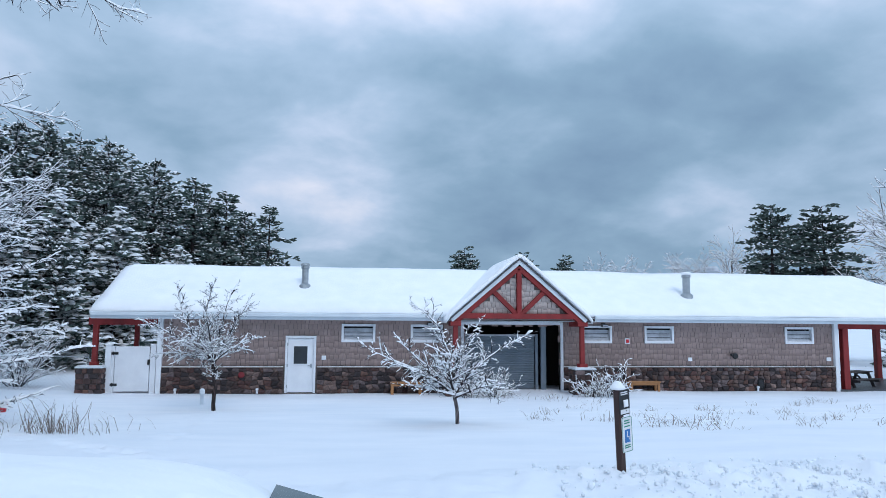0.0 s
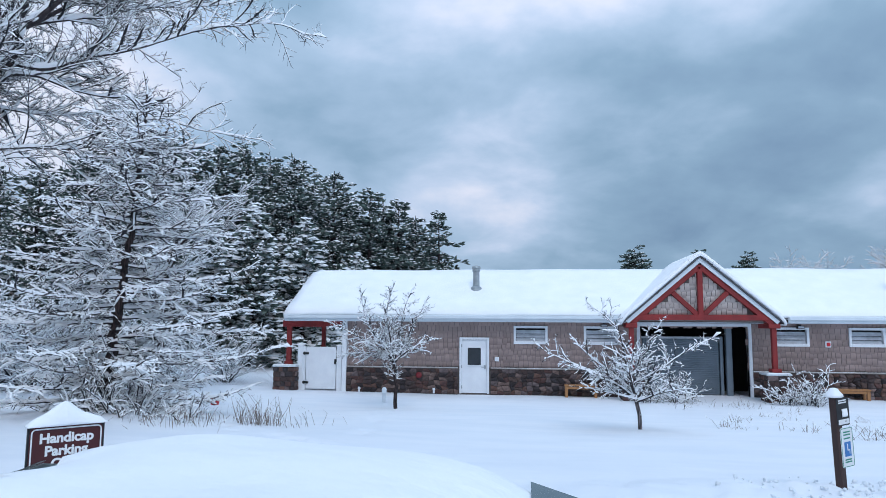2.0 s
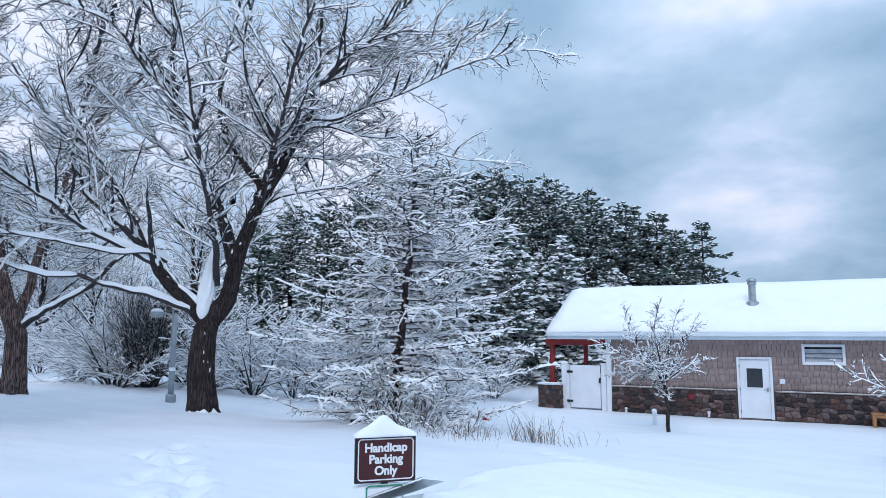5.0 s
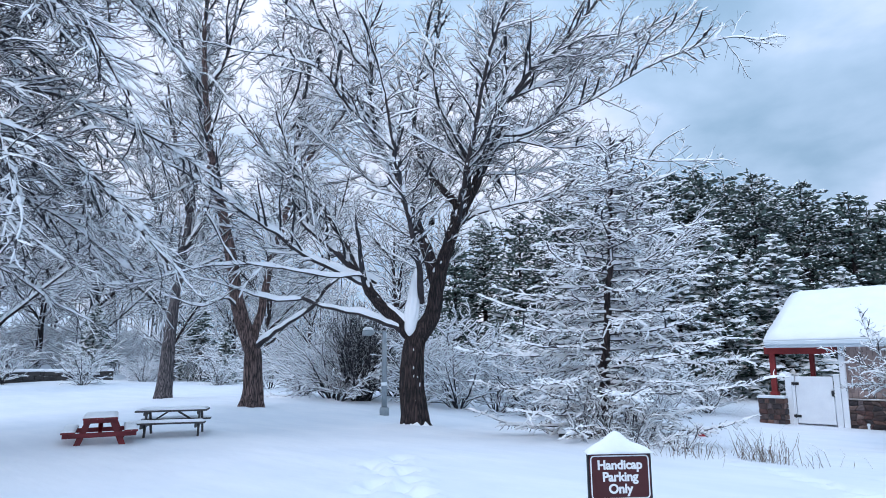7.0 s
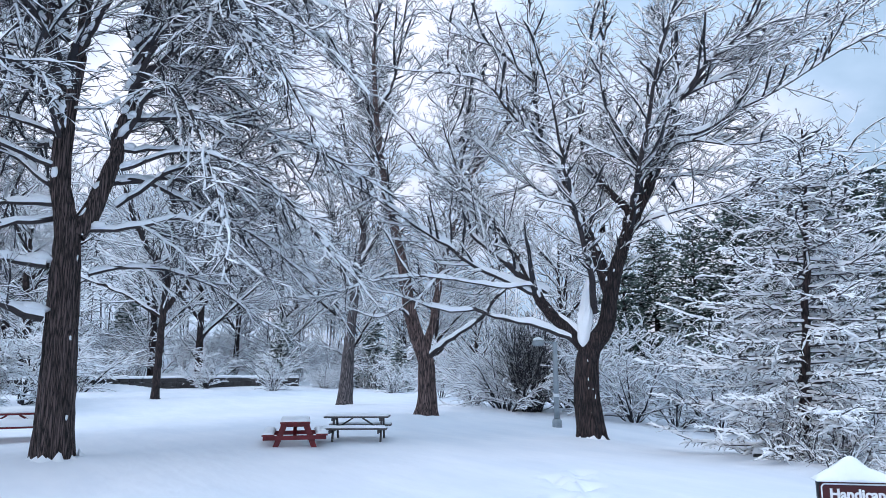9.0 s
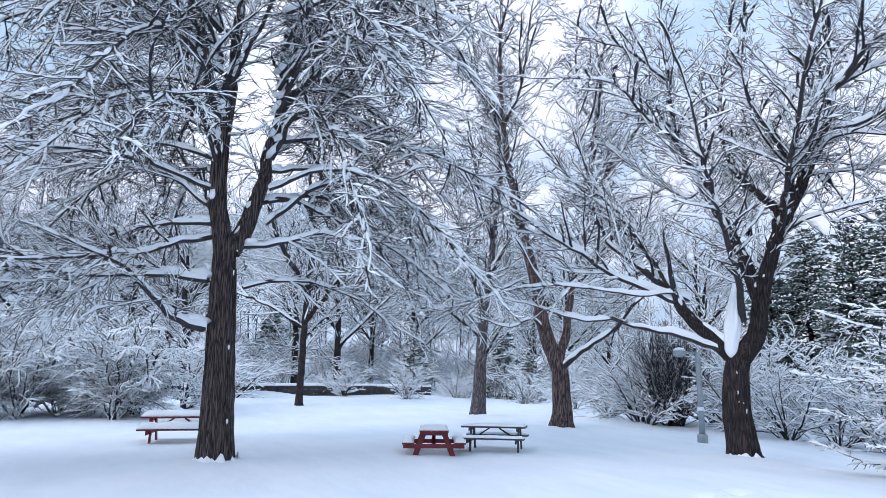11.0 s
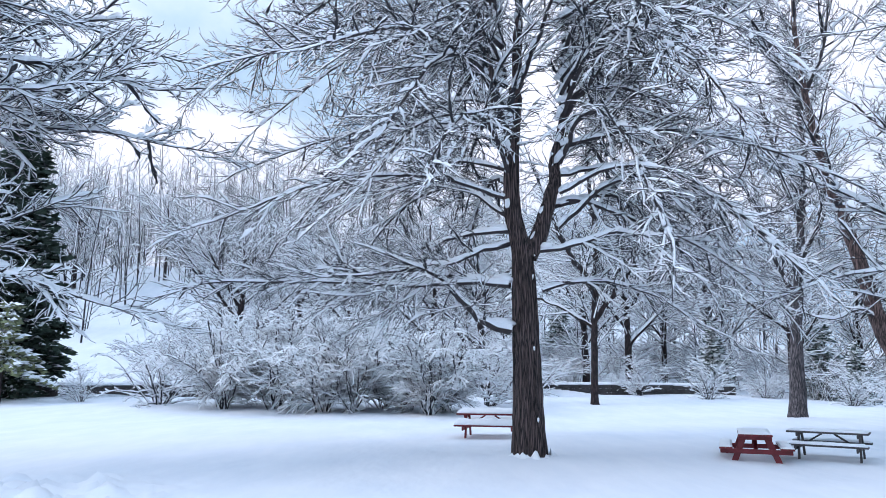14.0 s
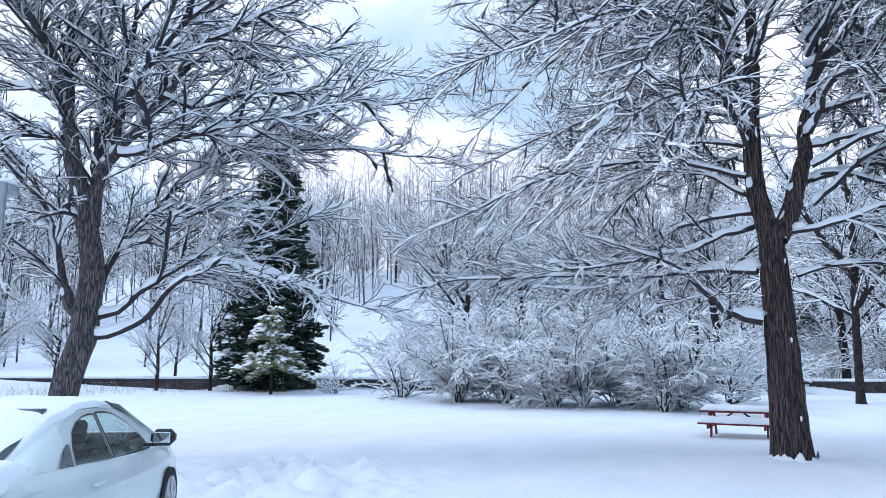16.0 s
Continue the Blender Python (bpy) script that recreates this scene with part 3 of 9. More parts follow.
    shingle_field(gx0 + 0.2, gx1 - 0.2, 2.02, az - 0.3, gy + 0.095, inside=lambda x, z: z < az - 0.38 - slope * abs(x - ax))
    tagged(quick_mesh("gable_shingles", v, [q for q in f if len(set(q)) == 4], [LIT_SHINGLE], parent=hall), "taupe gable shingles, lightened as if in brighter light", kind="stuff")
    for s in (-1, 1):
        end = gx0 if s < 0 else gx1
        part("rafter", beam((ax + 0.02 * s, gy, az - 0.34), (end, gy, low - 0.27), 0.2, 0.24), RED_WOOD, hall, "red timber rafter")
        part("brace", beam((ax + s * 0.10, gy + 0.012, 2.08), (ax + s * 1.06, gy + 0.012, 3.0), 0.14, 0.17), RED_WOOD, hall, "red diagonal timber brace")
        part("bargeboard", beam((ax - 0.12 * s, gy - 0.14 - 0.004 * s, az - 0.08 + 0.10), (end + 0.2 * s, gy - 0.14, low - 0.21), 0.04, 0.24), FASCIA, hall, "white bargeboard")
    part("tie_beam", beam((gx0 + 0.12, gy - 0.012, 2.0), (gx1 - 0.12, gy - 0.012, 2.0), 0.2, 0.2), RED_WOOD, hall, "red timber tie beam")
    part("king_post", boxes((ax - 0.09, ax + 0.09, gy - 0.1, gy + 0.08, 1.97, az - 0.3), bevel=0.012), RED_WOOD, hall, "red timber king post")
    part("gable_soffit", boxes((gx0 + 0.12, gx1 - 0.12, gy + 0.12, WALL_Y - 0.03, 1.86, 1.9)), SHINGLE, hall)
    for lift, grow, mat, name in ((0.0, 0.0, ROOFING, "gable_roof"), (0.2, 0.06, SNOW, "gable_snow")):
        bm = bmesh.new()
        n = 14
        g = [[None] * (2 * n + 1) for _ in range(9)]
        for i in range(9):
            y = gy - 0.22 - grow + (RIDGE_Y - gy + 0.3) * i / 8
            for j in range(-n, n + 1):
                t = abs(j) / n
                end = (gx0 - 0.32 - grow) if j < 0 else (gx1 + 0.32 + grow)
                x = ax + (end - ax) * t
                z = az + 0.02 - slope * abs(x - ax) * 0.985 + lift * min(1.0, (1 - t) * 8 + 0.45) - (0.05 if j == 0 and lift else 0)
                g[i][j + n] = bm.verts.new((x, y, z))
        for i in range(8):
            for j in range(2 * n):
                bm.faces.new((g[i][j], g[i][j + 1], g[i + 1][j + 1], g[i + 1][j]))
        bm.normal_update()
        ret = bmesh.ops.extrude_face_region(bm, geom=bm.faces[:])
        bmesh.ops.translate(bm, verts=[x for x in ret["geom"] if isinstance(x, bmesh.types.BMVert)], vec=(0, 0, -0.07 if mat is ROOFING else -0.16))
        bmesh.ops.recalc_face_normals(bm, faces=bm.faces[:])
        part(name, bm, mat, hall, smooth=mat is SNOW)
    for x in (gx0 + 0.0, gx1 + 0.02):
        part("gable_post", boxes((x - 0.085, x + 0.085, gy - 0.085, gy + 0.085, 0.12, 1.8), bevel=0.015), RED_WOOD, hall, "red timber post")
        part("post_cap", boxes((x - 0.2, x + 0.2, gy - 0.15, gy + 0.15, 1.62, 1.79), bevel=0.015), RED_WOOD, hall)
        part("post_base", boxes((x - 0.17, x + 0.17, gy - 0.17, gy + 0.17, 0.08, 0.22), bevel=0.02), RED_WOOD, hall)
        part("beam", beam((x, gy + 0.1, 1.72), (x, WALL_Y, 1.72), 0.18, 0.2), RED_WOOD, hall)
        stone_pier(hall, x, gy, 0.72, GRADE, 0.0)

    # left porch: posts, beam, pier; right porch likewise
    for x, y in ((-9.45, WALL_Y), (-9.45, 32.4), (-7.75, 32.6)):
        part("porch_post", boxes((x - 0.09, x + 0.09, y - 0.09, y + 0.09, 0.08, 1.62), bevel=0.015), RED_WOOD, hall, "red timber post")
        part("post_base", boxes((x - 0.14, x + 0.14, y - 0.14, y + 0.14, 0.06, 0.22), bevel=0.03), RED_WOOD, hall)
    stone_pier(hall, -9.47, WALL_Y, 0.85, GRADE, 0.0)
    stone_pier(hall, -9.47, 32.4, 0.8, GRADE, 0.0)
    part("porch_beam", beam((-9.7, WALL_Y, 1.7), (XL - 0.05, WALL_Y, 1.7), 0.2, 0.26), RED_WOOD, hall, "red timber porch beam")
    part("porch_beam", beam((-9.45, WALL_Y + 0.1, 1.7), (-9.45, 32.5, 1.7), 0.2, 0.24), RED_WOOD, hall)
    for x, y in ((20.62, WALL_Y + 0.05), (26.2, WALL_Y + 0.05), (26.2, 32.6), (20.62, 32.6)):
        part("porch_post", boxes((x - 0.13, x + 0.13, y - 0.13, y + 0.13, GRADE, 1.62), bevel=0.015), RED_WOOD, hall, "red timber post")
    part("porch_beam", beam((XR + 0.05, WALL_Y + 0.05, 1.7), (26.6, WALL_Y + 0.05, 1.7), 0.2, 0.22), RED_WOOD, hall, "red timber porch beam")
    part("porch_slab", boxes((XR, 26.8, WALL_Y - 0.2, 33.2, GRADE - 0.2, GRADE + 0.03)), ASPHALT, hall)

    # white gate of the bin store
    gate = part("gate", boxes((-8.72, -7.5, WALL_Y - 0.05, WALL_Y, GRADE + 0.08, 0.78), bevel=0.008), WHITE, hall, "white vinyl gate")
    for x0, x1, top in ((-9.06, -8.84, 0.82), (-7.46, -7.26, 0.82)):
        part("gate_post", boxes((x0, x1, WALL_Y - 0.09, WALL_Y + 0.07, GRADE, top), bevel=0.01), WHITE, gate)
        part("post_cap", boxes((x0 - 0.02, x1 + 0.02, WALL_Y - 0.11, WALL_Y + 0.09, top, top + 0.05), bevel=0.015), SNOW, gate)
    part("gate_panel", boxes((-8.84, -8.74, WALL_Y - 0.06, WALL_Y + 0.02, GRADE + 0.02, 0.8), bevel=0.006), WHITE, gate)
    for z in (0.52, -0.62):
        part("hinge", boxes((-8.85, -8.6, WALL_Y - 0.085, WALL_Y - 0.055, z - 0.045, z + 0.045), (-8.79, -8.75, WALL_Y - 0.1, WALL_Y - 0.086, z - 0.07, z + 0.07), bevel=0.008), BLACK, gate, "black strap hinge")
    part("latch", boxes((-7.56, -7.48, WALL_Y - 0.09, WALL_Y - 0.052, 0.1, 0.3), bevel=0.01), BLACK, gate)

    # white steel door
    x0, x1 = doors[0], doors[1]
    door = part("door", boxes((x0 + 0.09, x1 - 0.09, WALL_Y - 0.02, WALL_Y + 0.04, GRADE + 0.02, 1.1), bevel=0.006), WHITE, hall, "white steel door with small dark window")
    part("door_frame", boxes((x0, x0 + 0.085, WALL_Y - 0.09, WALL_Y + 0.06, GRADE, 1.2), (x1 - 0.085, x1, WALL_Y - 0.09, WALL_Y + 0.06, GRADE, 1.2), (x0 + 0.086, x1 - 0.086, WALL_Y - 0.09, WALL_Y + 0.06, 1.112, 1.2), bevel=0.008), WHITE, door)
    part("pane", boxes((-2.25, -1.74, WALL_Y - 0.035, WALL_Y - 0.022, 0.14, 0.8)), PANE, door, "dark glass pane")
    part("pane_frame", boxes((-2.29, -2.25, WALL_Y - 0.045, WALL_Y - 0.021, 0.1, 0.84), (-1.74, -1.7, WALL_Y - 0.045, WALL_Y - 0.021, 0.1, 0.84), (-2.249, -1.741, WALL_Y - 0.045, WALL_Y - 0.021, 0.802, 0.84), (-2.249, -1.741, WALL_Y - 0.045, WALL_Y - 0.021, 0.1, 0.138)), WHITE, door)
    part("door_handle", boxes((-1.62, -1.56, WALL_Y - 0.09, WALL_Y - 0.021, 0.0, 0.14), (-1.72, -1.6, WALL_Y - 0.1, WALL_Y - 0.08, 0.05, 0.08), bevel=0.01), METAL, door, "steel lever handle")
    for z in (-0.7, 0.08, 0.88):
        part("hinge", boxes((-2.5, -2.46, WALL_Y - 0.1, WALL_Y - 0.088, z - 0.06, z + 0.06)), METAL, door)
    # louvred windows
    for wi, (a, b, c, d) in enumerate(windows):
        w = part("window", boxes((a, a + 0.09, WALL_Y - 0.07, WALL_Y + 0.1, c, d), (b - 0.09, b, WALL_Y - 0.07, WALL_Y + 0.1, c, d), (a + 0.091, b - 0.091, WALL_Y - 0.07, WALL_Y + 0.1, d - 0.09, d),
                                 (a + 0.091, b - 0.091, WALL_Y - 0.08, WALL_Y + 0.1, c, c + 0.085), bevel=0.006), WHITE, hall, "white framed louvred vent window")
        # black sheet behind the slats, coloured as the shade between them
        part("backing", boxes((a + 0.05, b - 0.05, WALL_Y + 0.11, WALL_Y + 0.13, c + 0.02, d - 0.02)), INTERIOR_SHADE, w)
        for k in range(3):
            z = c + 0.14 + k * 0.15
            part("slat", boxes((a + 0.1, b - 0.1, -0.005, 0.005, -0.078, 0.078), m=pose(0, WALL_Y + 0.03, z + 0.03, -32)), LOUVRE, w)
        part("sill_snow", boxes((a + 0.02, b - 0.02, WALL_Y - 0.075, WALL_Y - 0.02, c + 0.086, c + 0.105), bevel=0.006), SNOW, w)

    # garage opening with a roller shutter set back behind it
    x0, x1, _, z1 = garage
    gar = part("garage_opening", boxes((x0 - 0.11, x0, WALL_Y - 0.09, WALL_Y + 0.22, GRADE, z1 + 0.11), (x1, x1 + 0.11, WALL_Y - 0.09, WALL_Y + 0.22, GRADE, z1 + 0.11), (x0 + 0.001, x1 - 0.001, WALL_Y - 0.09, WALL_Y + 0.22, z1, z1 + 0.11), bevel=0.008), WHITE, hall, "white frame round the garage opening")
    shutter = part("roller_shutter", boxes((x0 + 0.02, 7.28, WALL_Y + 0.525, WALL_Y + 0.54, GRADE + 0.05, 1.24)), STEEL_DOOR, hall, "blue-grey ribbed steel roller shutter")
    z = GRADE + 0.06
    while z < 1.2:
        part("slat", boxes((x0 + 0.02, 7.28, WALL_Y + 0.5, WALL_Y + 0.53, z, z + 0.055), bevel=0.012), STEEL_DOOR, shutter)
        z += 0.072
    part("shutter_head", boxes((x0 + 0.02, 7.3, WALL_Y + 0.44, WALL_Y + 0.56, 1.21, 1.29), bevel=0.01), LOUVRE, gar)
    part("shutter_jamb", boxes((7.3, 7.42, WALL_Y + 0.42, WALL_Y + 0.58, GRADE, 1.3), bevel=0.01), STEEL_DOOR, gar)
    part("door_jamb", boxes((7.5, 7.72, WALL_Y + 0.3, WALL_Y + 0.5, GRADE, 1.66), bevel=0.01), STEEL_DOOR, gar, "grey steel jamb")
    part("kick_plate", boxes((x0 + 0.02, 7.3, WALL_Y + 0.42, WALL_Y + 0.5, GRADE, GRADE + 0.07)), BLACK, gar)

    # roof vents
    for x, y, h, r in ((-2.0, 28.75, 0.95, 0.13), (14.0, 28.35, 1.02, 0.15)):
        z = EAVE + 0.22 + (RIDGE - EAVE - 0.22) * (y - ey) / (RIDGE_Y - ey) + 0.05
        vent = part("roof_vent", lathe([(r * 1.9, z), (r * 1.7, z + 0.17), (r * 1.05, z + 0.24), (r, z + h - 0.12), (r * 1.25, z + h - 0.11), (r * 1.25, z + h - 0.02), (r * 0.9, z + h)], 14, Matrix.Translation((x, y, 0))), METAL, hall, "galvanised roof vent pipe", smooth=False)
        part("vent_cap", lathe([(r * 1.4, z + h), (r * 1.45, z + h + 0.04), (r * 1.2, z + h + 0.1), (r * 0.5, z + h + 0.13)], 14, Matrix.Translation((x, y, 0))), SNOW if x > 0 else METAL, vent, smooth=True)
    # a snow-topped round ventilator behind the ridge
    part("ventilator", lathe([(0.22, 3.2), (0.22, 4.25), (0.3, 4.3), (0.3, 4.45), (0.2, 4.55)], 14, Matrix.Translation((17.2, 32.0, 0))), LOUVRE, hall)
    # small wall fittings
    for x, z, w, h, mat, name in ((-1.12, 0.37, 0.17, 0.16, WHITE, "outlet_box"), (13.67, 0.32, 0.17, 0.15, WHITE, "outlet_box"), (19.82, 0.33, 0.2, 0.15, WHITE, "outlet_box"), (11.0, 1.05, 0.2, 0.22, WHITE, "alarm_box")):
        o = part(name, boxes((x - w / 2, x + w / 2, WALL_Y - 0.07, WALL_Y - 0.023, z - h / 2, z + h / 2), bevel=0.012), mat, hall)
        if name == "alarm_box":
            part("alarm_face", boxes((x - 0.06, x + 0.07, WALL_Y - 0.09, WALL_Y - 0.071, z - 0.07, z + 0.07), bevel=0.01), BRIGHT_RED, o, "red alarm face")
    part("tap", lathe([(0.03, 0), (0.05, 0.05), (0.05, 0.12), (0.03, 0.16)], 10, pose(15.45, WALL_Y - 0.03, 0.5, 90)), BLACK, hall)
    part("hose_reel", lathe([(0.1, 0), (0.12, 0.02), (0.12, 0.08), (0.1, 0.1)], 14, pose(15.62, WALL_Y - 0.03, 0.46, 90)), BLACK, hall)
    for x, z in ((10.0, 1.74), (2.94, 1.76)):
        fl = part("floodlight", boxes((x - 0.13, x + 0.13, WALL_Y - 0.3, WALL_Y - 0.16, z - 0.13, z - 0.02), bevel=0.02), BLACK, hall, "black twin floodlight")
        part("bracket", boxes((x - 0.03, x + 0.03, WALL_Y - 0.2, WALL_Y - 0.024, z - 0.02, z + 0.03)), BLACK, fl)
        part("lens", boxes((x - 0.1, x + 0.1, WALL_Y - 0.315, WALL_Y - 0.301, z - 0.11, z - 0.04)), LOUVRE, fl)
    part("inlet_plate", lathe([(0.10, 0), (0.12, 0.02), (0.09, 0.05), (0.04, 0.06)], 16, pose(-4.15, WALL_Y - 0.12, -0.27, 90)), TABLE_RED, hall, "round red standpipe inlet")
    part("hatch", boxes((16.55, 16.8, WALL_Y - 0.14, WALL_Y - 0.11, GRADE + 0.05, GRADE + 0.5), bevel=0.05), BLACK, hall)
    for x in (-6.5, -3.55, 16.5):
        part("spigot", lathe([(0.04, GRADE), (0.04, GRADE + 0.12), (0.06, GRADE + 0.13), (0.05, GRADE + 0.2)], 10, Matrix.Translation((x, WALL_Y - 0.2, 0))), WHITE, hall)
    return hall


def stone_pier(parent, x, y, w, z0, z1):
    """A squat pier of stones with a pale cap."""
    core = part("pier", boxes((x - w / 2, x + w / 2, y - w / 2, y + w / 2, z0 - 0.2, z1)), MORTAR, parent, "stone pier")
    rng = random.Random(int(x * 10))
    bm = bmesh.new()
    rows = 5
    for face in range(4):
        m = Matrix.Translation((x, y, 0)) @ pose(0, 0, 0, 0, 0, 90 * face)
        for r in range(rows):
            a = -w / 2 - 0.02
            while a < w / 2 - 0.05:
                b = min(a + rng.uniform(0.16, 0.36), w / 2 + 0.02)
                h = (z1 - z0) / rows
                box(bm, a + 0.008, b - 0.008, -w / 2 - rng.uniform(0.03, 0.06), -w / 2 + 0.01, z0 + r * h + 0.008, z0 + (r + 1) * h - 0.008, bevel=0.022, m=m)
                a = b
    tagged(part("stonework", bm, STONE_REST, core, "brown field stones"), kind="stuff")
    part("cap", boxes((x - w / 2 - 0.06, x + w / 2 + 0.06, y - w / 2 - 0.06, y + w / 2 + 0.06, z1, z1 + 0.06), bevel=0.012), FASCIA, core)
    part("cap_snow", boxes((x - w / 2 - 0.03, x + w / 2 + 0.03, y - w / 2 - 0.03, y - 0.15, z1 + 0.062, z1 + 0.09), bevel=0.012), SNOW, core)


make_building()

# ---- trees ----
class Plant:
    """Collects limbs (thick, round) and twigs (thin, ridged with snow) while a tree grows."""

    def __init__(self, seed):
        self.rng = random.Random(seed)
        self.limbs, self.twigs = [], []

    def add(self, pts, radii, thick, last=False):
        if radii[0] >= thick:
            self.limbs.append((pts, radii))
        else:
            full = self.rng.choice((1.0, 1.0, 0.85, 0.6))
            for k, (a, b, r, s) in enumerate(zip(pts, pts[1:], radii, radii[1:])):
                end = 0.3 if k == len(pts) - 2 else 1.0
                self.twigs.append((*a, *b, r, s, 0.0 if last and k == len(pts) - 2 and self.rng.random() < 0.3 else full, end))

    def sprout(self, p, d, length, r, level, spec):
        rng = self.rng
        step = spec["step"][level]
        n = max(1 if level >= spec["levels"] - 1 else 2, int(length / step + 0.5))
        step = length / n
        wob, trop, droop = spec["wobble"][level], spec["lift"][level], spec["droop"][level]
        pts, radii = [tuple(p)], [r]
        d = d.normalized()
        last = level >= spec["levels"] - 1
        side = rng.choice((-1, 1))
        lowest = spec.get("floor", 0.0) + spec.get("uneven", 0.0) * rng.random()
        for i in range(n):
            u = (i + 1) / n
            d = (d + Vector((rng.gauss(0, wob), rng.gauss(0, wob), rng.gauss(0, wob) * 0.7 + trop - droop * u))).normalized()
            if p.z < lowest and d.z < 0.05:
                d = Vector((d.x, d.y, d.z * 0.3 + 0.16 * rng.random())).normalized()
            p = p + d * step
            rad = max(r * (1 - 0.8 * u), spec["tip"])
            pts.append(tuple(p))
            radii.append(rad)
            if not last and u > spec["bare"][level]:
                want = spec["kids"][level] * step
                while want > 0:
                    if want < 1 and rng.random() > want:
                        break
                    want -= 1
                    side = -side
                    self.sprout(p - d * step * rng.random(), self.turn(d, spec["spread"][level] + rng.uniform(-12, 12), side, spec["flat"][level]),
                                max(0.18, length * spec["ratio"][level] * (1.15 - 0.7 * u) * rng.uniform(0.6, 1.25)), max(rad * 0.6, spec["tip"]), level + 1, spec)
        self.add(pts, radii, spec["thick"], last)

    def turn(self, d, degrees, side, flat):
        """d turned sideways; flat keeps the fork near the level."""
        rng = self.rng
        across = d.cross(Vector((0, 0, 1)))
        if across.length < 0.2:
            across = Vector((rng.gauss(0, 1), rng.gauss(0, 1), 0))
        across.normalize()
        up = across.cross(d).normalized()
        phi = rng.gauss(0, 1.2) * (1 - flat)
        axis = across * (side * math.cos(phi)) + up * math.sin(phi)
        return d * math.cos(radians(degrees)) + axis.normalized() * math.sin(radians(degrees))


def spline(ctrl, step):
    """A smooth line through control points (x, y, z, radius), in even steps."""
    c = [np.array(p, float) for p in ctrl]
    c = [2 * c[0] - c[1], *c, 2 * c[-1] - c[-2]]
    out = []
    for a, b, d, e in zip(c, c[1:], c[2:], c[3:]):
        n = max(1, int(np.linalg.norm(d[:3] - b[:3]) / step + 0.5))
        for k in range(n):
            t = k / n
            out.append(0.5 * (2 * b + (d - a) * t + (2 * a - 5 * b + 4 * d - e) * t * t + (3 * b - a - 3 * d + e) * t ** 3))
    out.append(c[-2])
    return out


def tubes(limbs, sides, rough=0.0, seed=0):
    rs = np.random.RandomState(seed)
    V, F, base = [], [], 0
    for pts, radii in limbs:
        P, R = np.array(pts, float), np.array(radii, float)
        T = np.gradient(P, axis=0)
        T /= np.linalg.norm(T, axis=1)[:, None] + 1e-9
        k = sides * 3 if R[0] > 0.3 else sides if R[0] > 0.12 else max(5, sides // 2)
        s = np.cross(T[0], (0.31, 0.9, 0.3))
        ang = np.arange(k) * 2 * np.pi / k
        lump = 1 + rough * rs.uniform(-1, 1, k)
        for i in range(len(P)):
            s = s - T[i] * s.dot(T[i])
            s /= np.linalg.norm(s) + 1e-9
            b = np.cross(T[i], s)
            ring = R[i] * (lump + rough * 0.5 * rs.uniform(-1, 1, k))
            if R[0] > 0.3:
                ring = ring + R[0] * 0.55 * math.exp(-max(P[i, 2] - P[0, 2], 0.0) / 0.34) * (np.abs(np.sin(ang * 2.5 + 0.6)) ** 2.0 - 0.25)
                wander = 0.9 * np.sin(P[i, 2] * 1.3) + 0.5 * np.sin(P[i, 2] * 3.1 + 1)
                furrow = np.abs(np.sin(ang * 6.5 + wander)) + 0.7 * np.abs(np.sin(ang * 10.5 - 1.4 * wander + 2))
                ring = ring + R[i] * 0.07 * (furrow - 1.0)
            V.append(P[i] + (np.cos(ang) * ring)[:, None] * s + (np.sin(ang) * ring)[:, None] * b)
        m = len(P)
        i, j = np.meshgrid(np.arange(m - 1), np.arange(k), indexing="ij")
        F.append(base + np.stack([i * k + j, i * k + (j + 1) % k, (i + 1) * k + (j + 1) % k, (i + 1) * k + j], -1).reshape(-1, 4))
        base += m * k
    return np.concatenate(V), np.concatenate(F)


WIND = np.array((0.42, -0.28, 0.0))      # the side from which the snow was driven against stems


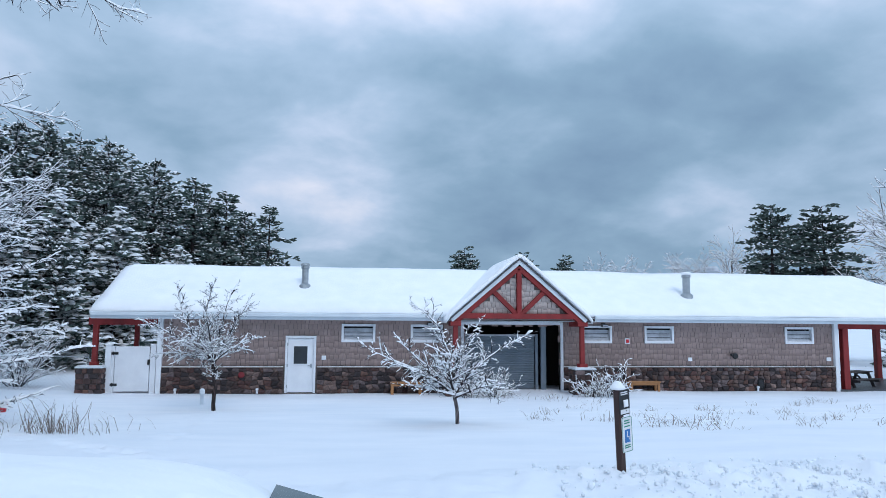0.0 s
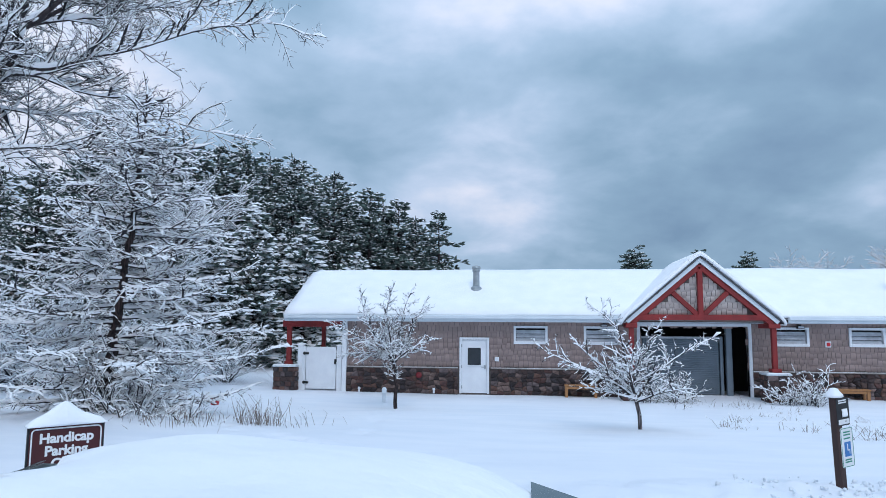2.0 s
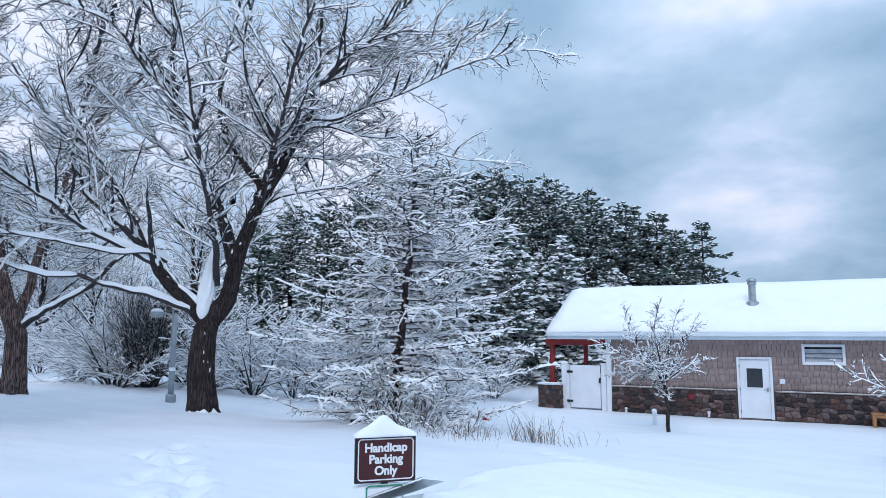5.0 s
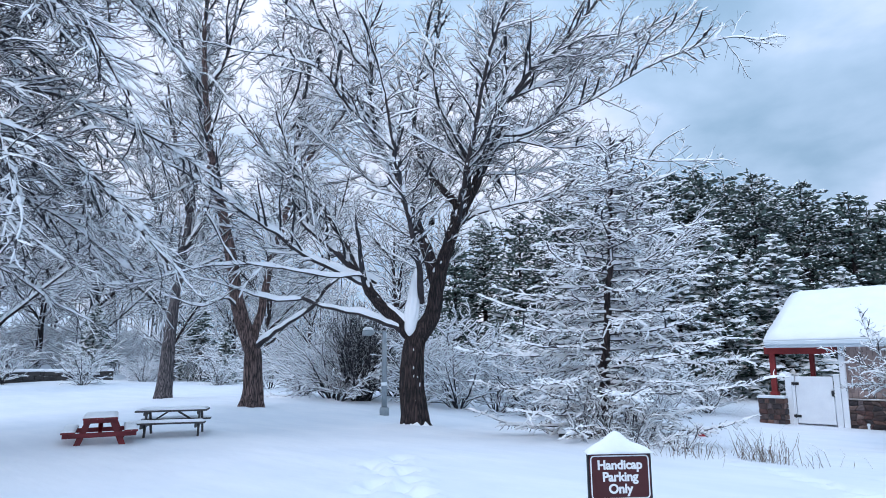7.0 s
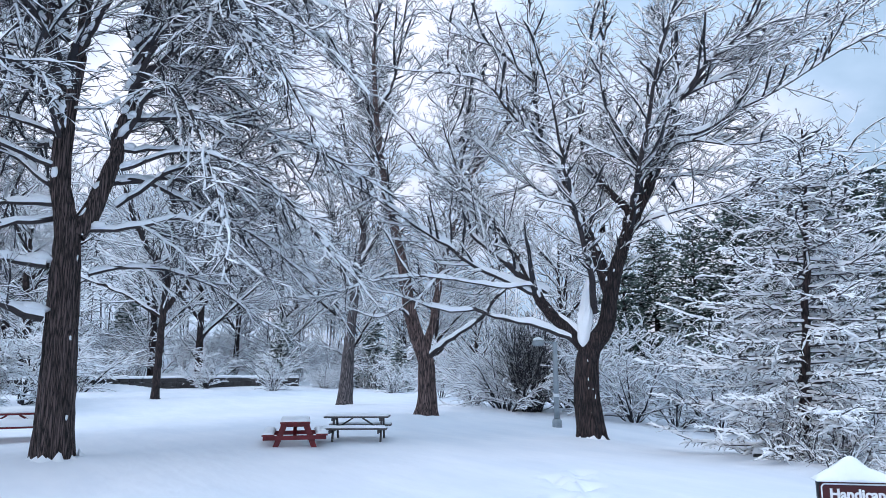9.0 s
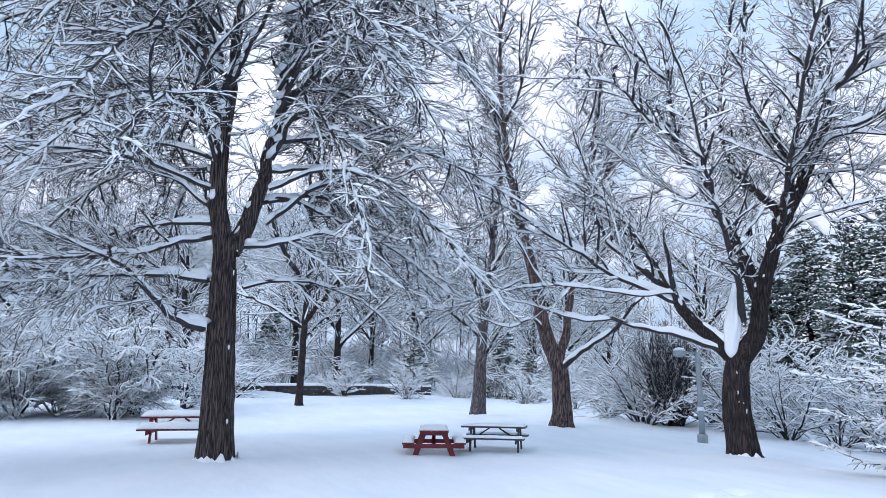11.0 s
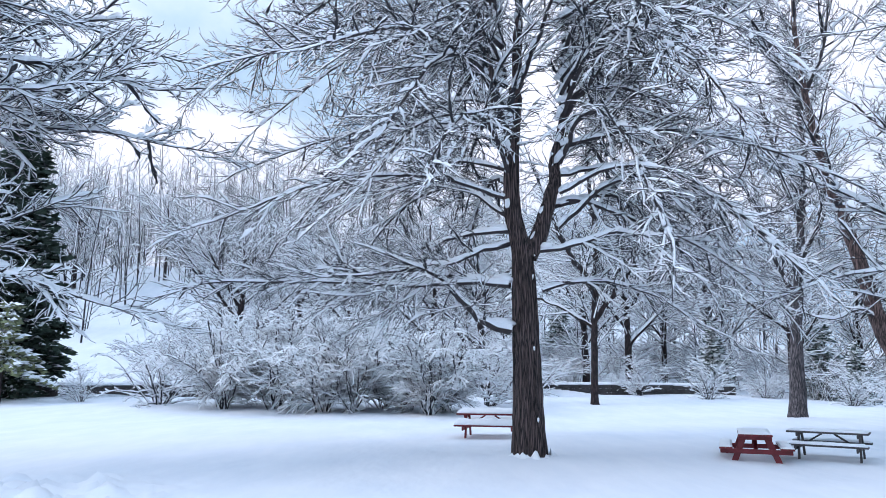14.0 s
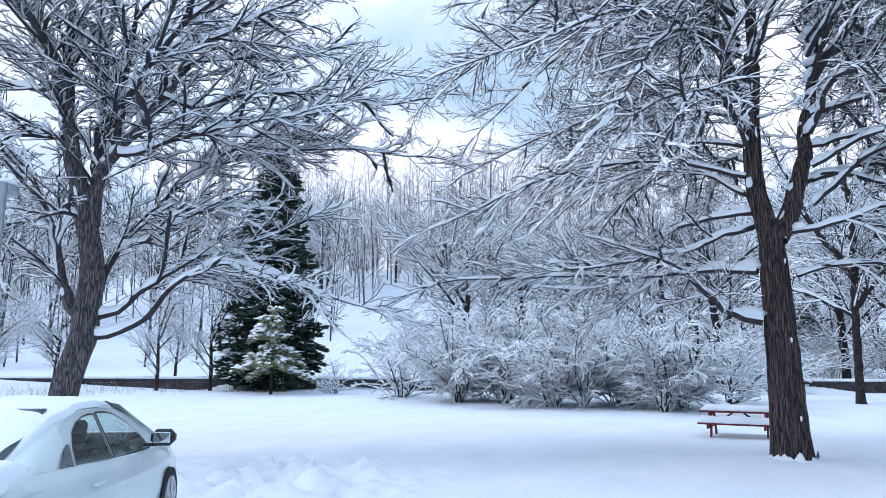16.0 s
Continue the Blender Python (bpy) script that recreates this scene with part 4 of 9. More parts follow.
def ridges(limbs, depth, seed, gap=0.08, upright=0.12):
    """Snow lying along the tops of limbs."""
    rs = np.random.RandomState(seed)
    V, F, base = [], [], 0
    for pts, radii in limbs:
        P, R = np.array(pts, float), np.array(radii, float)
        if len(P) < 2:
            continue
        T = np.gradient(P, axis=0)
        T /= np.linalg.norm(T, axis=1)[:, None] + 1e-9
        n = len(P)
        D = WIND + (0, 0, 1.0)
        U = D - T * (T @ D)[:, None]
        level = np.linalg.norm(U, axis=1)
        U /= level[:, None] + 1e-9
        S = np.cross(T, U)
        patchy = np.convolve(rs.rand(n + 4), np.ones(5) / 5, "valid")
        level = np.where((np.abs(T[:, 2]) > 0.66) & (patchy > 0.47 - 0.5 * R), 0.0, level)
        thick = np.minimum(depth * (0.35 + 5 * R), depth * 1.15) * np.clip((level - upright) / 0.3, 0.0, 1) * rs.uniform(0.3, 1.5, n)
        thick[(rs.rand(n) < gap) | (R > 0.23)] = 0
        thick = np.where(R > 0.1, thick * 0.6 * (np.abs(T[:, 2]) < 0.75), thick)
        w = R * np.clip(1.25 - np.abs(T[:, 2]), 0.45, 0.9) * rs.uniform(0.7, 1.1, n) + 0.12 * thick
        rows = []
        for a, lift, q in ((-1.0, 0.30, 0.0), (-0.8, 0.62, 0.55), (-0.1, 0.95, 1.0), (0.7, 0.68, 0.65), (1.0, 0.30, 0.0)):
            up = np.where(thick > 0.004, R * lift + thick * q, R * 0.2)
            rows.append(P + S * (a * w)[:, None] + U * up[:, None])
        V.append(np.stack(rows, 1).reshape(-1, 3))
        i, j = np.meshgrid(np.arange(n - 1), np.arange(4), indexing="ij")
        F.append(base + np.stack([i * 5 + j, i * 5 + j + 1, (i + 1) * 5 + j + 1, (i + 1) * 5 + j], -1).reshape(-1, 4))
        base += n * 5
    return np.concatenate(V), np.concatenate(F)


def clumps(limbs, seed, size, spacing, forks=0.8):
    """Lumps of wet snow stuck in the forks and on the windward side of steeper limbs."""
    rs = np.random.RandomState(seed)
    ico = bmesh.new()
    bmesh.ops.create_icosphere(ico, subdivisions=1, radius=1)
    ball, tri = np.array([v.co for v in ico.verts]), np.array([[v.index for v in f.verts] for f in ico.faces])
    ico.free()
    spots = []
    for n, (pts, radii) in enumerate(limbs):
        P, R = np.array(pts, float), np.array(radii, float)
        T = np.gradient(P, axis=0)
        T /= np.linalg.norm(T, axis=1)[:, None] + 1e-9
        run = np.linalg.norm(np.diff(P, axis=0), axis=1).sum()
        if n and rs.rand() < forks:
            spots.append((P[0] + T[min(1, len(P) - 1)] * (R[0] + 0.10), T[0], R[0] + 0.03, 1.35))
        for k in range(int(run / spacing + rs.rand())):
            i = rs.randint(1, len(P))
            if 0.012 < R[i] < 0.2:
                spots.append((P[i], T[i], R[i], rs.uniform(0.5, 1.1)))
    V, F = [], []
    for k, (p, t, r, big) in enumerate(spots):
        d = WIND * (1.6 if abs(t[2]) > 0.6 else 0.5) + (0, 0, 1.0) + rs.normal(0, 0.25, 3)
        u = d - t * t.dot(d)
        u /= np.linalg.norm(u) + 1e-9
        v = np.cross(t, u)
        a = size * big * rs.uniform(0.6, 1.3)
        q = ball * (a * rs.uniform(1.0, 2.4), a * rs.uniform(0.5, 0.8), min(a * 0.8, r * 0.6 + 0.02)) * rs.uniform(0.72, 1.25, (len(ball), 1))
        V.append(p + u * (r * 0.8 + a * 0.15) + q[:, :1] * t + q[:, 1:2] * u + q[:, 2:] * v)
        F.append(tri + k * len(ball))
    return np.concatenate(V), np.concatenate(F)


def twig_mesh(twigs, snow, seed, bare=0.12, clump=0.0):
    """Thin twigs, four-sided, dark below and snow above; where a twig stands steep, it carries little."""
    rs = np.random.RandomState(seed)
    t = np.array(twigs, float)
    a, b, r0, r1 = t[:, 0:3], t[:, 3:6], t[:, 6], t[:, 7]
    d = b - a
    d /= np.linalg.norm(d, axis=1)[:, None] + 1e-9
    s = np.cross(d, (0, 0, 1.0))
    level = np.linalg.norm(s, axis=1)
    s[level < 0.05] = (1, 0, 0)
    s /= np.linalg.norm(s, axis=1)[:, None]
    u = np.cross(s, d)
    n = len(t)
    load = snow * np.clip((level - 0.08) / 0.4, 0, 1) * rs.uniform(0.55, 1.25, n) * t[:, 8] * (0.75 + np.minimum(r0, 0.02) * 35)
    load[rs.rand(n) < bare] = 0
    if clump:
        load += (rs.rand(n) < clump) * snow * rs.uniform(1.0, 2.6, n) * np.clip(level, 0, 1)
    V = np.empty((n, 8, 3))
    for k, (p, r) in enumerate(((a, r0), (b, r1))):
        held = load if k == 0 else load * t[:, 9]
        wide = ((r if k == 0 else r * (0.5 + 0.5 * t[:, 9])) + 0.30 * held)[:, None]
        V[:, k * 4 + 0] = p - s * wide
        V[:, k * 4 + 1] = p - u * (r * 0.9)[:, None]
        V[:, k * 4 + 2] = p + s * wide
        V[:, k * 4 + 3] = p + u * (r + held)[:, None]
    q = np.array([(0, 4, 5, 1), (1, 5, 6, 2), (2, 6, 7, 3), (3, 7, 4, 0)])
    F = (np.arange(n)[:, None, None] * 8 + q[None]).reshape(-1, 4)
    white = (load > snow * 0.2).astype(int)
    idx = np.stack([0 * white, 0 * white, white, white], 1).ravel()
    return V.reshape(-1, 3), F, idx


def ribbon_mesh(twigs, snow, seed):
    """Far twigs: an upright blade each, dark below and white above."""
    rs = np.random.RandomState(seed)
    t = np.array(twigs, float)
    a, b, r0, r1 = t[:, 0:3], t[:, 3:6], t[:, 6], t[:, 7]
    d = b - a
    d /= np.linalg.norm(d, axis=1)[:, None] + 1e-9
    s = np.cross(d, (0, 0, 1.0))
    level = np.linalg.norm(s, axis=1)
    s[level < 0.05] = (1, 0, 0)
    s /= np.linalg.norm(s, axis=1)[:, None]
    u = np.cross(s, d) + s * rs.uniform(-0.7, 0.7, (len(t), 1))
    load = (snow * rs.uniform(0.6, 1.2, len(t)) * np.clip(level + 0.25, 0, 1))[:, None]
    low0, low1 = u * (r0 * 1.7)[:, None], u * (r1 * 1.7)[:, None]
    V = np.stack([a - low0, b - low1, b, a, b + u * load * 0.8, a + u * load], 1).reshape(-1, 3)
    F = (np.arange(len(t))[:, None, None] * 6 + np.array([(0, 1, 2, 3), (3, 2, 4, 5)])[None]).reshape(-1, 4)
    return V, F, np.tile([0, 1], len(t))


def finish_tree(name, label, category, plant, base, bark, snow, twig_snow, seed, sides=12, rough=0.06, group="", bare=0.12, clump=0.0, upright=0.12, far=False):
    tree = thing(name, label, category, group, m=Matrix.Translation(base))
    if plant.limbs:
        trunks = [l for l in plant.limbs if l[1][0] > 0.075]
        limbs = [l for l in plant.limbs if l[1][0] <= 0.075]
        if trunks:
            V, F = tubes(trunks, sides, rough, seed)
            quick_mesh("trunk", V, F, [bark], parent=tree, smooth=True)
        if limbs:
            V, F = tubes(limbs, 8, rough, seed)
            quick_mesh("branchwork", V, F, [TWIG], parent=tree, smooth=True)
        V, F = ridges(plant.limbs, snow, seed, upright=upright)
        tagged(quick_mesh("snow", V, F, [SNOW], parent=tree, smooth=True), "snow lying along the limbs")
    if plant.twigs:
        V, F, idx = ribbon_mesh(plant.twigs, twig_snow, seed) if far else twig_mesh(plant.twigs, twig_snow, seed, bare, clump)
        tagged(quick_mesh("crown", V, F, [TWIG, TWIG_SNOW], idx, parent=tree), kind="stuff")
    return tree


def facing(base):
    """Local axes at a base: across and away as seen from the car park."""
    d = Vector((base[0] + 0.6, base[1] - 0.4, 0)).normalized()
    return Vector((d.y, -d.x, 0)), d


def shaped_tree(name, label, base, limbs, spec, bark, seed, snow=0.07, twig_snow=0.022, wide=1.0, group="", sides=12, skip=0.0, bare=0.12, clump=0.0, category="tree", slim=0, far=False):
    """A tree with its main limbs laid out by control points (across, up, away, radius) and the rest grown from them."""
    plant = Plant(seed)
    across, away = facing(base)
    for n_, limb in enumerate(limbs):
        stride = 0.8 if far else 0.3
        fine = 0.5 if slim and n_ >= slim else 1.0
        pts = spline([(*(across * u + away * w + Vector((0, 0, h))), r * fine) for u, h, w, r in limb], stride)
        rng = plant.rng
        line, radii = [], []
        for k, q in enumerate(pts):
            j = 0.0 if k == 0 else min(0.05, q[3] * 0.35) if q[3] < 0.15 else 0.012
            line.append((q[0] + rng.gauss(0, j), q[1] + rng.gauss(0, j), q[2] + rng.gauss(0, j)))
            radii.append(q[3])
        plant.limbs.append((line, radii))
        total = len(line)
        side, due, turnings = 1, 0.5, rng.uniform(0, 6.28)
        for k in range(1, total):
            u = k / total
            if radii[k] > spec["spawn_below"] or line[k][2] < spec["spawn_above"] or (n_ > 2 and u < spec.get("clear", 0.0)):
                continue
            due += spec["spawn"] * stride * rng.uniform(0.6, 1.4)
            while due >= 1:
                due -= 1
                side = -side
                turnings += 2.4 + rng.uniform(-0.5, 0.5)
                d = (Vector(line[k]) - Vector(line[k - 1])).normalized()
                low = 1 - min(1.0, max(0.0, (line[k][2] - spec["spawn_above"]) / 5.0))
                kid = plant.turn(d, rng.uniform(*spec["spawn_angle"]) + spec.get("lower", 0.0) * low, side, 0.1)
                if d.z > 0.8:
                    out_ = Vector((math.cos(turnings), math.sin(turnings), 0))
                    out_ = (out_ - d * out_.dot(d)).normalized()
                    tilt_ = radians(rng.uniform(*spec["spawn_angle"]) + spec.get("lower", 0.0) * low)
                    kid = d * math.cos(tilt_) + out_ * math.sin(tilt_)
                kid = (kid + Vector((0, 0, spec["spawn_lift"]))).normalized()
                plant.sprout(Vector(line[k]), kid, spec["spawn_length"] * (1 - spec.get("lopsided", 0.0) * (max(0.0, kid.dot(across)) - 0.1 * max(0.0, -kid.dot(across)))) * rng.uniform(*spec.get("vary", (0.45, 1.15))) * (1.1 - spec.get("shrink", 0.45) * u), min(radii[k] * 0.5, spec["spawn_radius"]), 0, spec)
        # the limb runs out into a leader
        d = (Vector(line[-1]) - Vector(line[-2])).normalized()
        plant.sprout(Vector(line[-1]), d, spec["spawn_length"] * spec.get("leader", 1.0), radii[-1], 0, spec)
    return finish_tree(name, label, category, plant, base, bark, snow, twig_snow, seed, sides, group=group, bare=bare, clump=clump, far=far)


# ---- grown trees: shaped limbs, and on them three orders of ever finer branches ----
def shoots(rs, p, d, length, r0, r1, k, wob, lift, droop):
    """Branches that start at p along d and bend as they go: (n, k) points and radii."""
    n = len(p)
    d = d / (np.linalg.norm(d, axis=1)[:, None] + 1e-9)
    P, step = np.empty((n, k, 3)), (length / (k - 1))[:, None]
    P[:, 0] = p
    for i in range(1, k):
        d = d + rs.normal(0, wob, (n, 3)) * (1, 1, 0.8)
        d[:, 2] += lift - droop * i / k
        d /= np.linalg.norm(d, axis=1)[:, None]
        P[:, i] = P[:, i - 1] + d * step
    t = np.linspace(0, 1, k)[None] ** 0.8
    return P, r0[:, None] * (1 - t) + np.minimum(r1, r0)[:, None] * t


def offspring(rs, P, R, gap, bare, angle, reach, k, ratio=None, flat=0.3, rise=0.0, wob=0.06, lift=0.0, droop=0.0, tip=0.004, below=9.0, above=-9.0, stout=0.6, most=9.0):
    """The next order of branches along the lines P: alternate sides, every gap metres past the bare part."""
    n, m = P.shape[:2]
    run = np.linalg.norm(np.diff(P, axis=1), axis=2).sum(1)
    count = np.floor(run * (1 - bare) / gap + rs.rand(n)).astype(int)
    who = np.repeat(np.arange(n), count)
    j = np.arange(len(who)) - np.repeat(np.cumsum(count) - count, count)
    u = bare + (1 - bare) * (j + rs.rand(len(who))) / np.maximum(count[who], 1)
    at_ = np.minimum(u, 0.999) * (m - 1)
    i, f = at_.astype(int), (at_ % 1)[:, None]
    p = P[who, i] * (1 - f) + P[who, i + 1] * f
    r = R[who, i] * (1 - f[:, 0]) + R[who, i + 1] * f[:, 0]
    t = P[who, i + 1] - P[who, i]
    t /= np.linalg.norm(t, axis=1)[:, None] + 1e-9
    s = np.cross(t, (0, 0, 1.0))
    steep = np.linalg.norm(s, axis=1) < 0.35
    s[steep] = rs.normal(0, 1, (int(steep.sum()), 3))
    s -= t * (s * t).sum(1)[:, None]
    s /= np.linalg.norm(s, axis=1)[:, None] + 1e-9
    up = np.cross(s, t)
    phi = np.where(j % 2, 0.0, np.pi) + rs.normal(0, 0.9, len(who)) * (1 - flat)
    axis = s * np.cos(phi)[:, None] + up * np.sin(phi)[:, None]
    a = np.radians(rs.uniform(*angle, len(who)))[:, None]
    d = t * np.cos(a) + axis * np.sin(a) + (0, 0, rise)
    length = rs.uniform(*reach, len(who)) * (1 - 0.55 * u) if ratio is None else np.clip(run[who] * ratio * (1.1 - 0.75 * u) * rs.uniform(0.6, 1.3, len(who)), *reach)
    keep = (r < below) & (p[:, 2] > above)
    p, d, length, r = p[keep], d[keep], length[keep], np.minimum(r[keep] * stout, most)
    return shoots(rs, p, d, length, r, np.full(len(p), tip), k, wob, lift, droop)


def laden(rs, P, R, load, gap=0.12, fine=False):
    """Skins lines: dark below, snow above where the line is not too steep."""
    n, k = P.shape[:2]
    T = np.gradient(P, axis=1)
    T /= np.linalg.norm(T, axis=2)[..., None] + 1e-9
    D = WIND * 0.5 + (0, 0, 1.0)
    U = D - T * (T @ D)[..., None]
    level = np.linalg.norm(U, axis=2)
    U /= level[..., None] + 1e-9
    S = np.cross(T, U)
    held = load * np.clip((level - 0.12) / 0.4, 0, 1) * rs.uniform(0.5, 1.3, (n, k)) * rs.uniform(0.6, 1.2, (n, 1)) * (rs.rand(n, k) > gap) * (1 + 0.9 * (rs.rand(n, k) < 0.12))
    held[:, -1] *= 0.3
    held[:, 0] *= 0.6
    if fine:
        # a blade of bark under a little roof of snow
        w = (R * 0.7 + 0.45 * held)[..., None]
        V = np.stack([P - U * (R * 2.3)[..., None], P + U * (0.4 * held)[..., None], P - S * w, P + U * held[..., None], P + S * w], 2)
        c, q = 5, [(0, 1, 0), (2, 3, 1), (3, 4, 1)]
    else:
        w = (R + 0.48 * held)[..., None]
        V = np.stack([P - S * w, P - U * R[..., None], P + S * w, P + U * (R + held)[..., None]], 2)
        c, q = 4, [(0, 1, 0), (1, 2, 0), (2, 3, 1), (3, 0, 1)]
    base = (np.arange(n)[:, None] * k + np.arange(k - 1)[None]) * c
    F = np.stack([np.stack([base + a, base + c + a, base + c + b, base + b], -1) for a, b, _ in q], 2)
    white = (held[:, :-1] + held[:, 1:]) * 0.5 > 0.22 * load
    idx = np.stack([white * up for _, _, up in q], -1)
    return V.reshape(-1, 3), F.reshape(-1, 4), idx.reshape(-1).astype(np.int32)


class Grown:
    """A tree whose main limbs are laid out in its own axes (across, up, away, radius) and the rest grown on them."""

    def __init__(self, base, seed):
        self.base, self.rs, self.seed = base, np.random.RandomState(seed), seed
        self.across, self.away = (np.array(v) for v in facing(base))
        self.lines = []

    def limb(self, *ctrl):
        pts = spline([(*(self.across * u + self.away * w + np.array((0, 0, h))), r) for u, h, w, r in ctrl], 0.25)
        line = np.array(pts)
        j = np.where(line[:, 3:] > 0.15, 0.006, np.minimum(0.03, line[:, 3:] * 0.25))
        j[0] = 0
        line[:, :3] += self.rs.normal(0, 1, (len(line), 3)) * j
        self.lines.append(line)

    def batch(self, k=26):
        """All limbs, cut to the same number of points."""
        P, R = np.empty((len(self.lines), k, 3)), np.empty((len(self.lines), k))
        for n, line in enumerate(self.lines):
            s = np.concatenate([[0], np.cumsum(np.linalg.norm(np.diff(line[:, :3], axis=0), axis=1))])
            for c in range(3):
                P[n, :, c] = np.interp(np.linspace(0, s[-1], k), s, line[:, c])
            R[n] = np.interp(np.linspace(0, s[-1], k), s, line[:, 3])
        return P, R

    def finish(self, name, label, bark, orders, snow, sides=14, category="tree", group="", extra=None, coarse=2, clump=None):
        rs = self.rs
        tree = thing(name, label, category, group, m=Matrix.Translation(self.base))
        limbs = [([tuple(q[:3]) for q in line], [q[3] for q in line]) for line in self.lines]
        trunks, boughs = [l for n, l in enumerate(limbs) if n == 0 or l[1][0] > 0.12], [l for n, l in enumerate(limbs) if n and l[1][0] <= 0.12]
        quick_mesh("trunk", *tubes(trunks, sides, 0.06, self.seed), [bark], parent=tree, smooth=True)
        if boughs:
            quick_mesh("branchwork", *tubes(boughs, 8, 0.05, self.seed), [LIMB], parent=tree, smooth=True)
        tagged(quick_mesh("snow", *ridges(limbs, snow, self.seed, gap=0.05, upright=0.25), [TWIG_SNOW], parent=tree, smooth=True), "snow lying along the limbs")
        if clump:
            tagged(quick_mesh("snow_clumps", *clumps(limbs, self.seed + 1, *clump), [TWIG_SNOW], parent=tree, smooth=True), "lumps of snow in the forks", kind="stuff")
        P, R = self.batch()
        # every limb runs out into a last shoot
        d = P[:, -1] - P[:, -3]
        first = orders[0]
        lead = shoots(rs, P[:, -1], d, np.full(len(P), first.get("leader", 1.6)), R[:, -1], np.full(len(P), 0.005), first["k"], first["wob"], first.get("lift", 0), first.get("droop", 0))
        V, F, I, base = [], [], [], 0
        for n, order in enumerate(orders):
            order = dict(order)
            load, gap_ = order.pop("snow"), order.pop("gaps", 0.12)
            order.pop("leader", None)
            P, R = offspring(rs, P, R, **order)
            if n == 0:
                more = [lead] + ([extra] if extra is not None else [])
                P, R = np.concatenate([P, *[m[0] for m in more]]), np.concatenate([R, *[m[1] for m in more]])
            v, f, i = laden(rs, P, R, load, gap_, fine=n >= coarse)
            V.append(v)
            F.append(f + base)
            I.append(i)
            base += len(v)
        tagged(quick_mesh("crown", np.concatenate(V), np.concatenate(F), [TWIG, TWIG_SNOW], np.concatenate(I), parent=tree), kind="stuff")
        return tree


FARTREE = dict(levels=4, step=[0.6, 0.5, 0.45, 0.4], wobble=[0.07, 0.09, 0.12, 0.15], lift=[0.03, 0.02, 0.015, 0.01], droop=[0.065, 0.05, 0.04, 0.04], kids=[2.0, 2.3, 2.4, 0], spread=[36, 38, 40, 36], flat=[0.15] * 4,
               ratio=[0.55, 0.5, 0.5, 0.4], bare=[0.15, 0.1, 0.08, 0], tip=0.008, thick=0.03, spawn_below=0.3, spawn_above=2.5, spawn=1.9, floor=0.0, spawn_angle=(28, 56), spawn_lift=0.08, spawn_length=3.8, spawn_radius=0.04)


def make_trees():
    # broad old maple
    t = Grown((-13.93, 13.52, ground_at(-13.93, 13.52) - 0.05), 11)
    t.limb((0.02, -0.10, 0.00, 0.447), (0.01, 0.22, 0.00, 0.348), (-0.00, 0.43, -0.02, 0.340), (-0.06, 1.09, -0.04, 0.318), (-0.05, 1.84, -0.06, 0.298), (0.07, 2.46, -0.09, 0.262), (0.49, 3.03, -0.11, 0.213), (0.60, 3.64, -0.13, 0.189), (0.73, 4.25, -0.15, 0.176), (0.92, 4.87, -0.17, 0.163), (1.15, 5.49, -0.19, 0.151), (1.44, 5.99, -0.21, 0.140), (1.73, 6.62, -0.24, 0.129), (2.02, 7.26, -0.26, 0.120), (2.31, 7.95, -0.28, 0.111), (2.51, 8.68, -0.30, 0.104))
    t.limb((2.51, 8.68, -0.30, 0.100), (2.61, 9.39, -0.20, 0.079), (2.63, 10.28, -0.10, 0.062), (2.63, 11.19, 0.00, 0.049), (2.74, 12.30, 0.10, 0.038), (2.98, 13.99, 0.20, 0.030))
    t.limb((2.59, 9.02, -0.30, 0.110), (2.87, 9.16, -0.45, 0.089), (3.32, 9.81, -0.60, 0.071), (3.91, 10.24, -0.75, 0.057), (4.43, 10.78, -0.90, 0.046), (5.11, 11.59, -1.05, 0.037), (5.84, 12.61, -1.20, 0.030))
    t.limb((0.61, 3.96, 0.00, 0.190), (0.37, 4.83, 0.05, 0.167), (0.09, 5.52, 0.09, 0.146), (-0.12, 6.08, 0.14, 0.129), (-0.28, 6.58, 0.18, 0.113), (-0.47, 7.05, 0.23, 0.099), (-0.70, 7.51, 0.28, 0.087), (-0.96, 8.03, 0.32, 0.076), (-1.12, 8.63, 0.37, 0.067), (-1.21, 9.38, 0.42, 0.059), (-1.25, 10.36, 0.46, 0.052), (-1.30, 11.44, 0.51, 0.045), (-1.35, 12.54, 0.55, 0.040), (-1.27, 14.04, 0.60, 0.035))
    t.limb((1.16, 5.56, 0.00, 0.130), (1.18, 6.12, 0.16, 0.110), (0.74, 6.77, 0.31, 0.094), (0.40, 7.19, 0.47, 0.080), (0.11, 7.96, 0.62, 0.068), (0.03, 9.00, 0.78, 0.058), (0.16, 10.20, 0.93, 0.049), (0.37, 11.36, 1.09, 0.042), (0.61, 12.74, 1.24, 0.035), (0.81, 14.16, 1.40, 0.030))
    t.limb((1.45, 6.04, 0.00, 0.090), (1.54, 7.00, -0.20, 0.073), (1.36, 7.59, -0.40, 0.059), (1.08, 8.06, -0.60, 0.047), (0.70, 8.83, -0.80, 0.038), (0.60, 9.72, -1.00, 0.031), (0.79, 10.92, -1.20, 0.025))
    t.limb((1.95, 7.16, -0.20, 0.080), (2.11, 8.31, 0.04, 0.063), (2.24, 9.41, 0.28, 0.050), (2.54, 10.56, 0.52, 0.040), (2.43, 11.93, 0.76, 0.032), (2.28, 13.55, 1.00, 0.025))
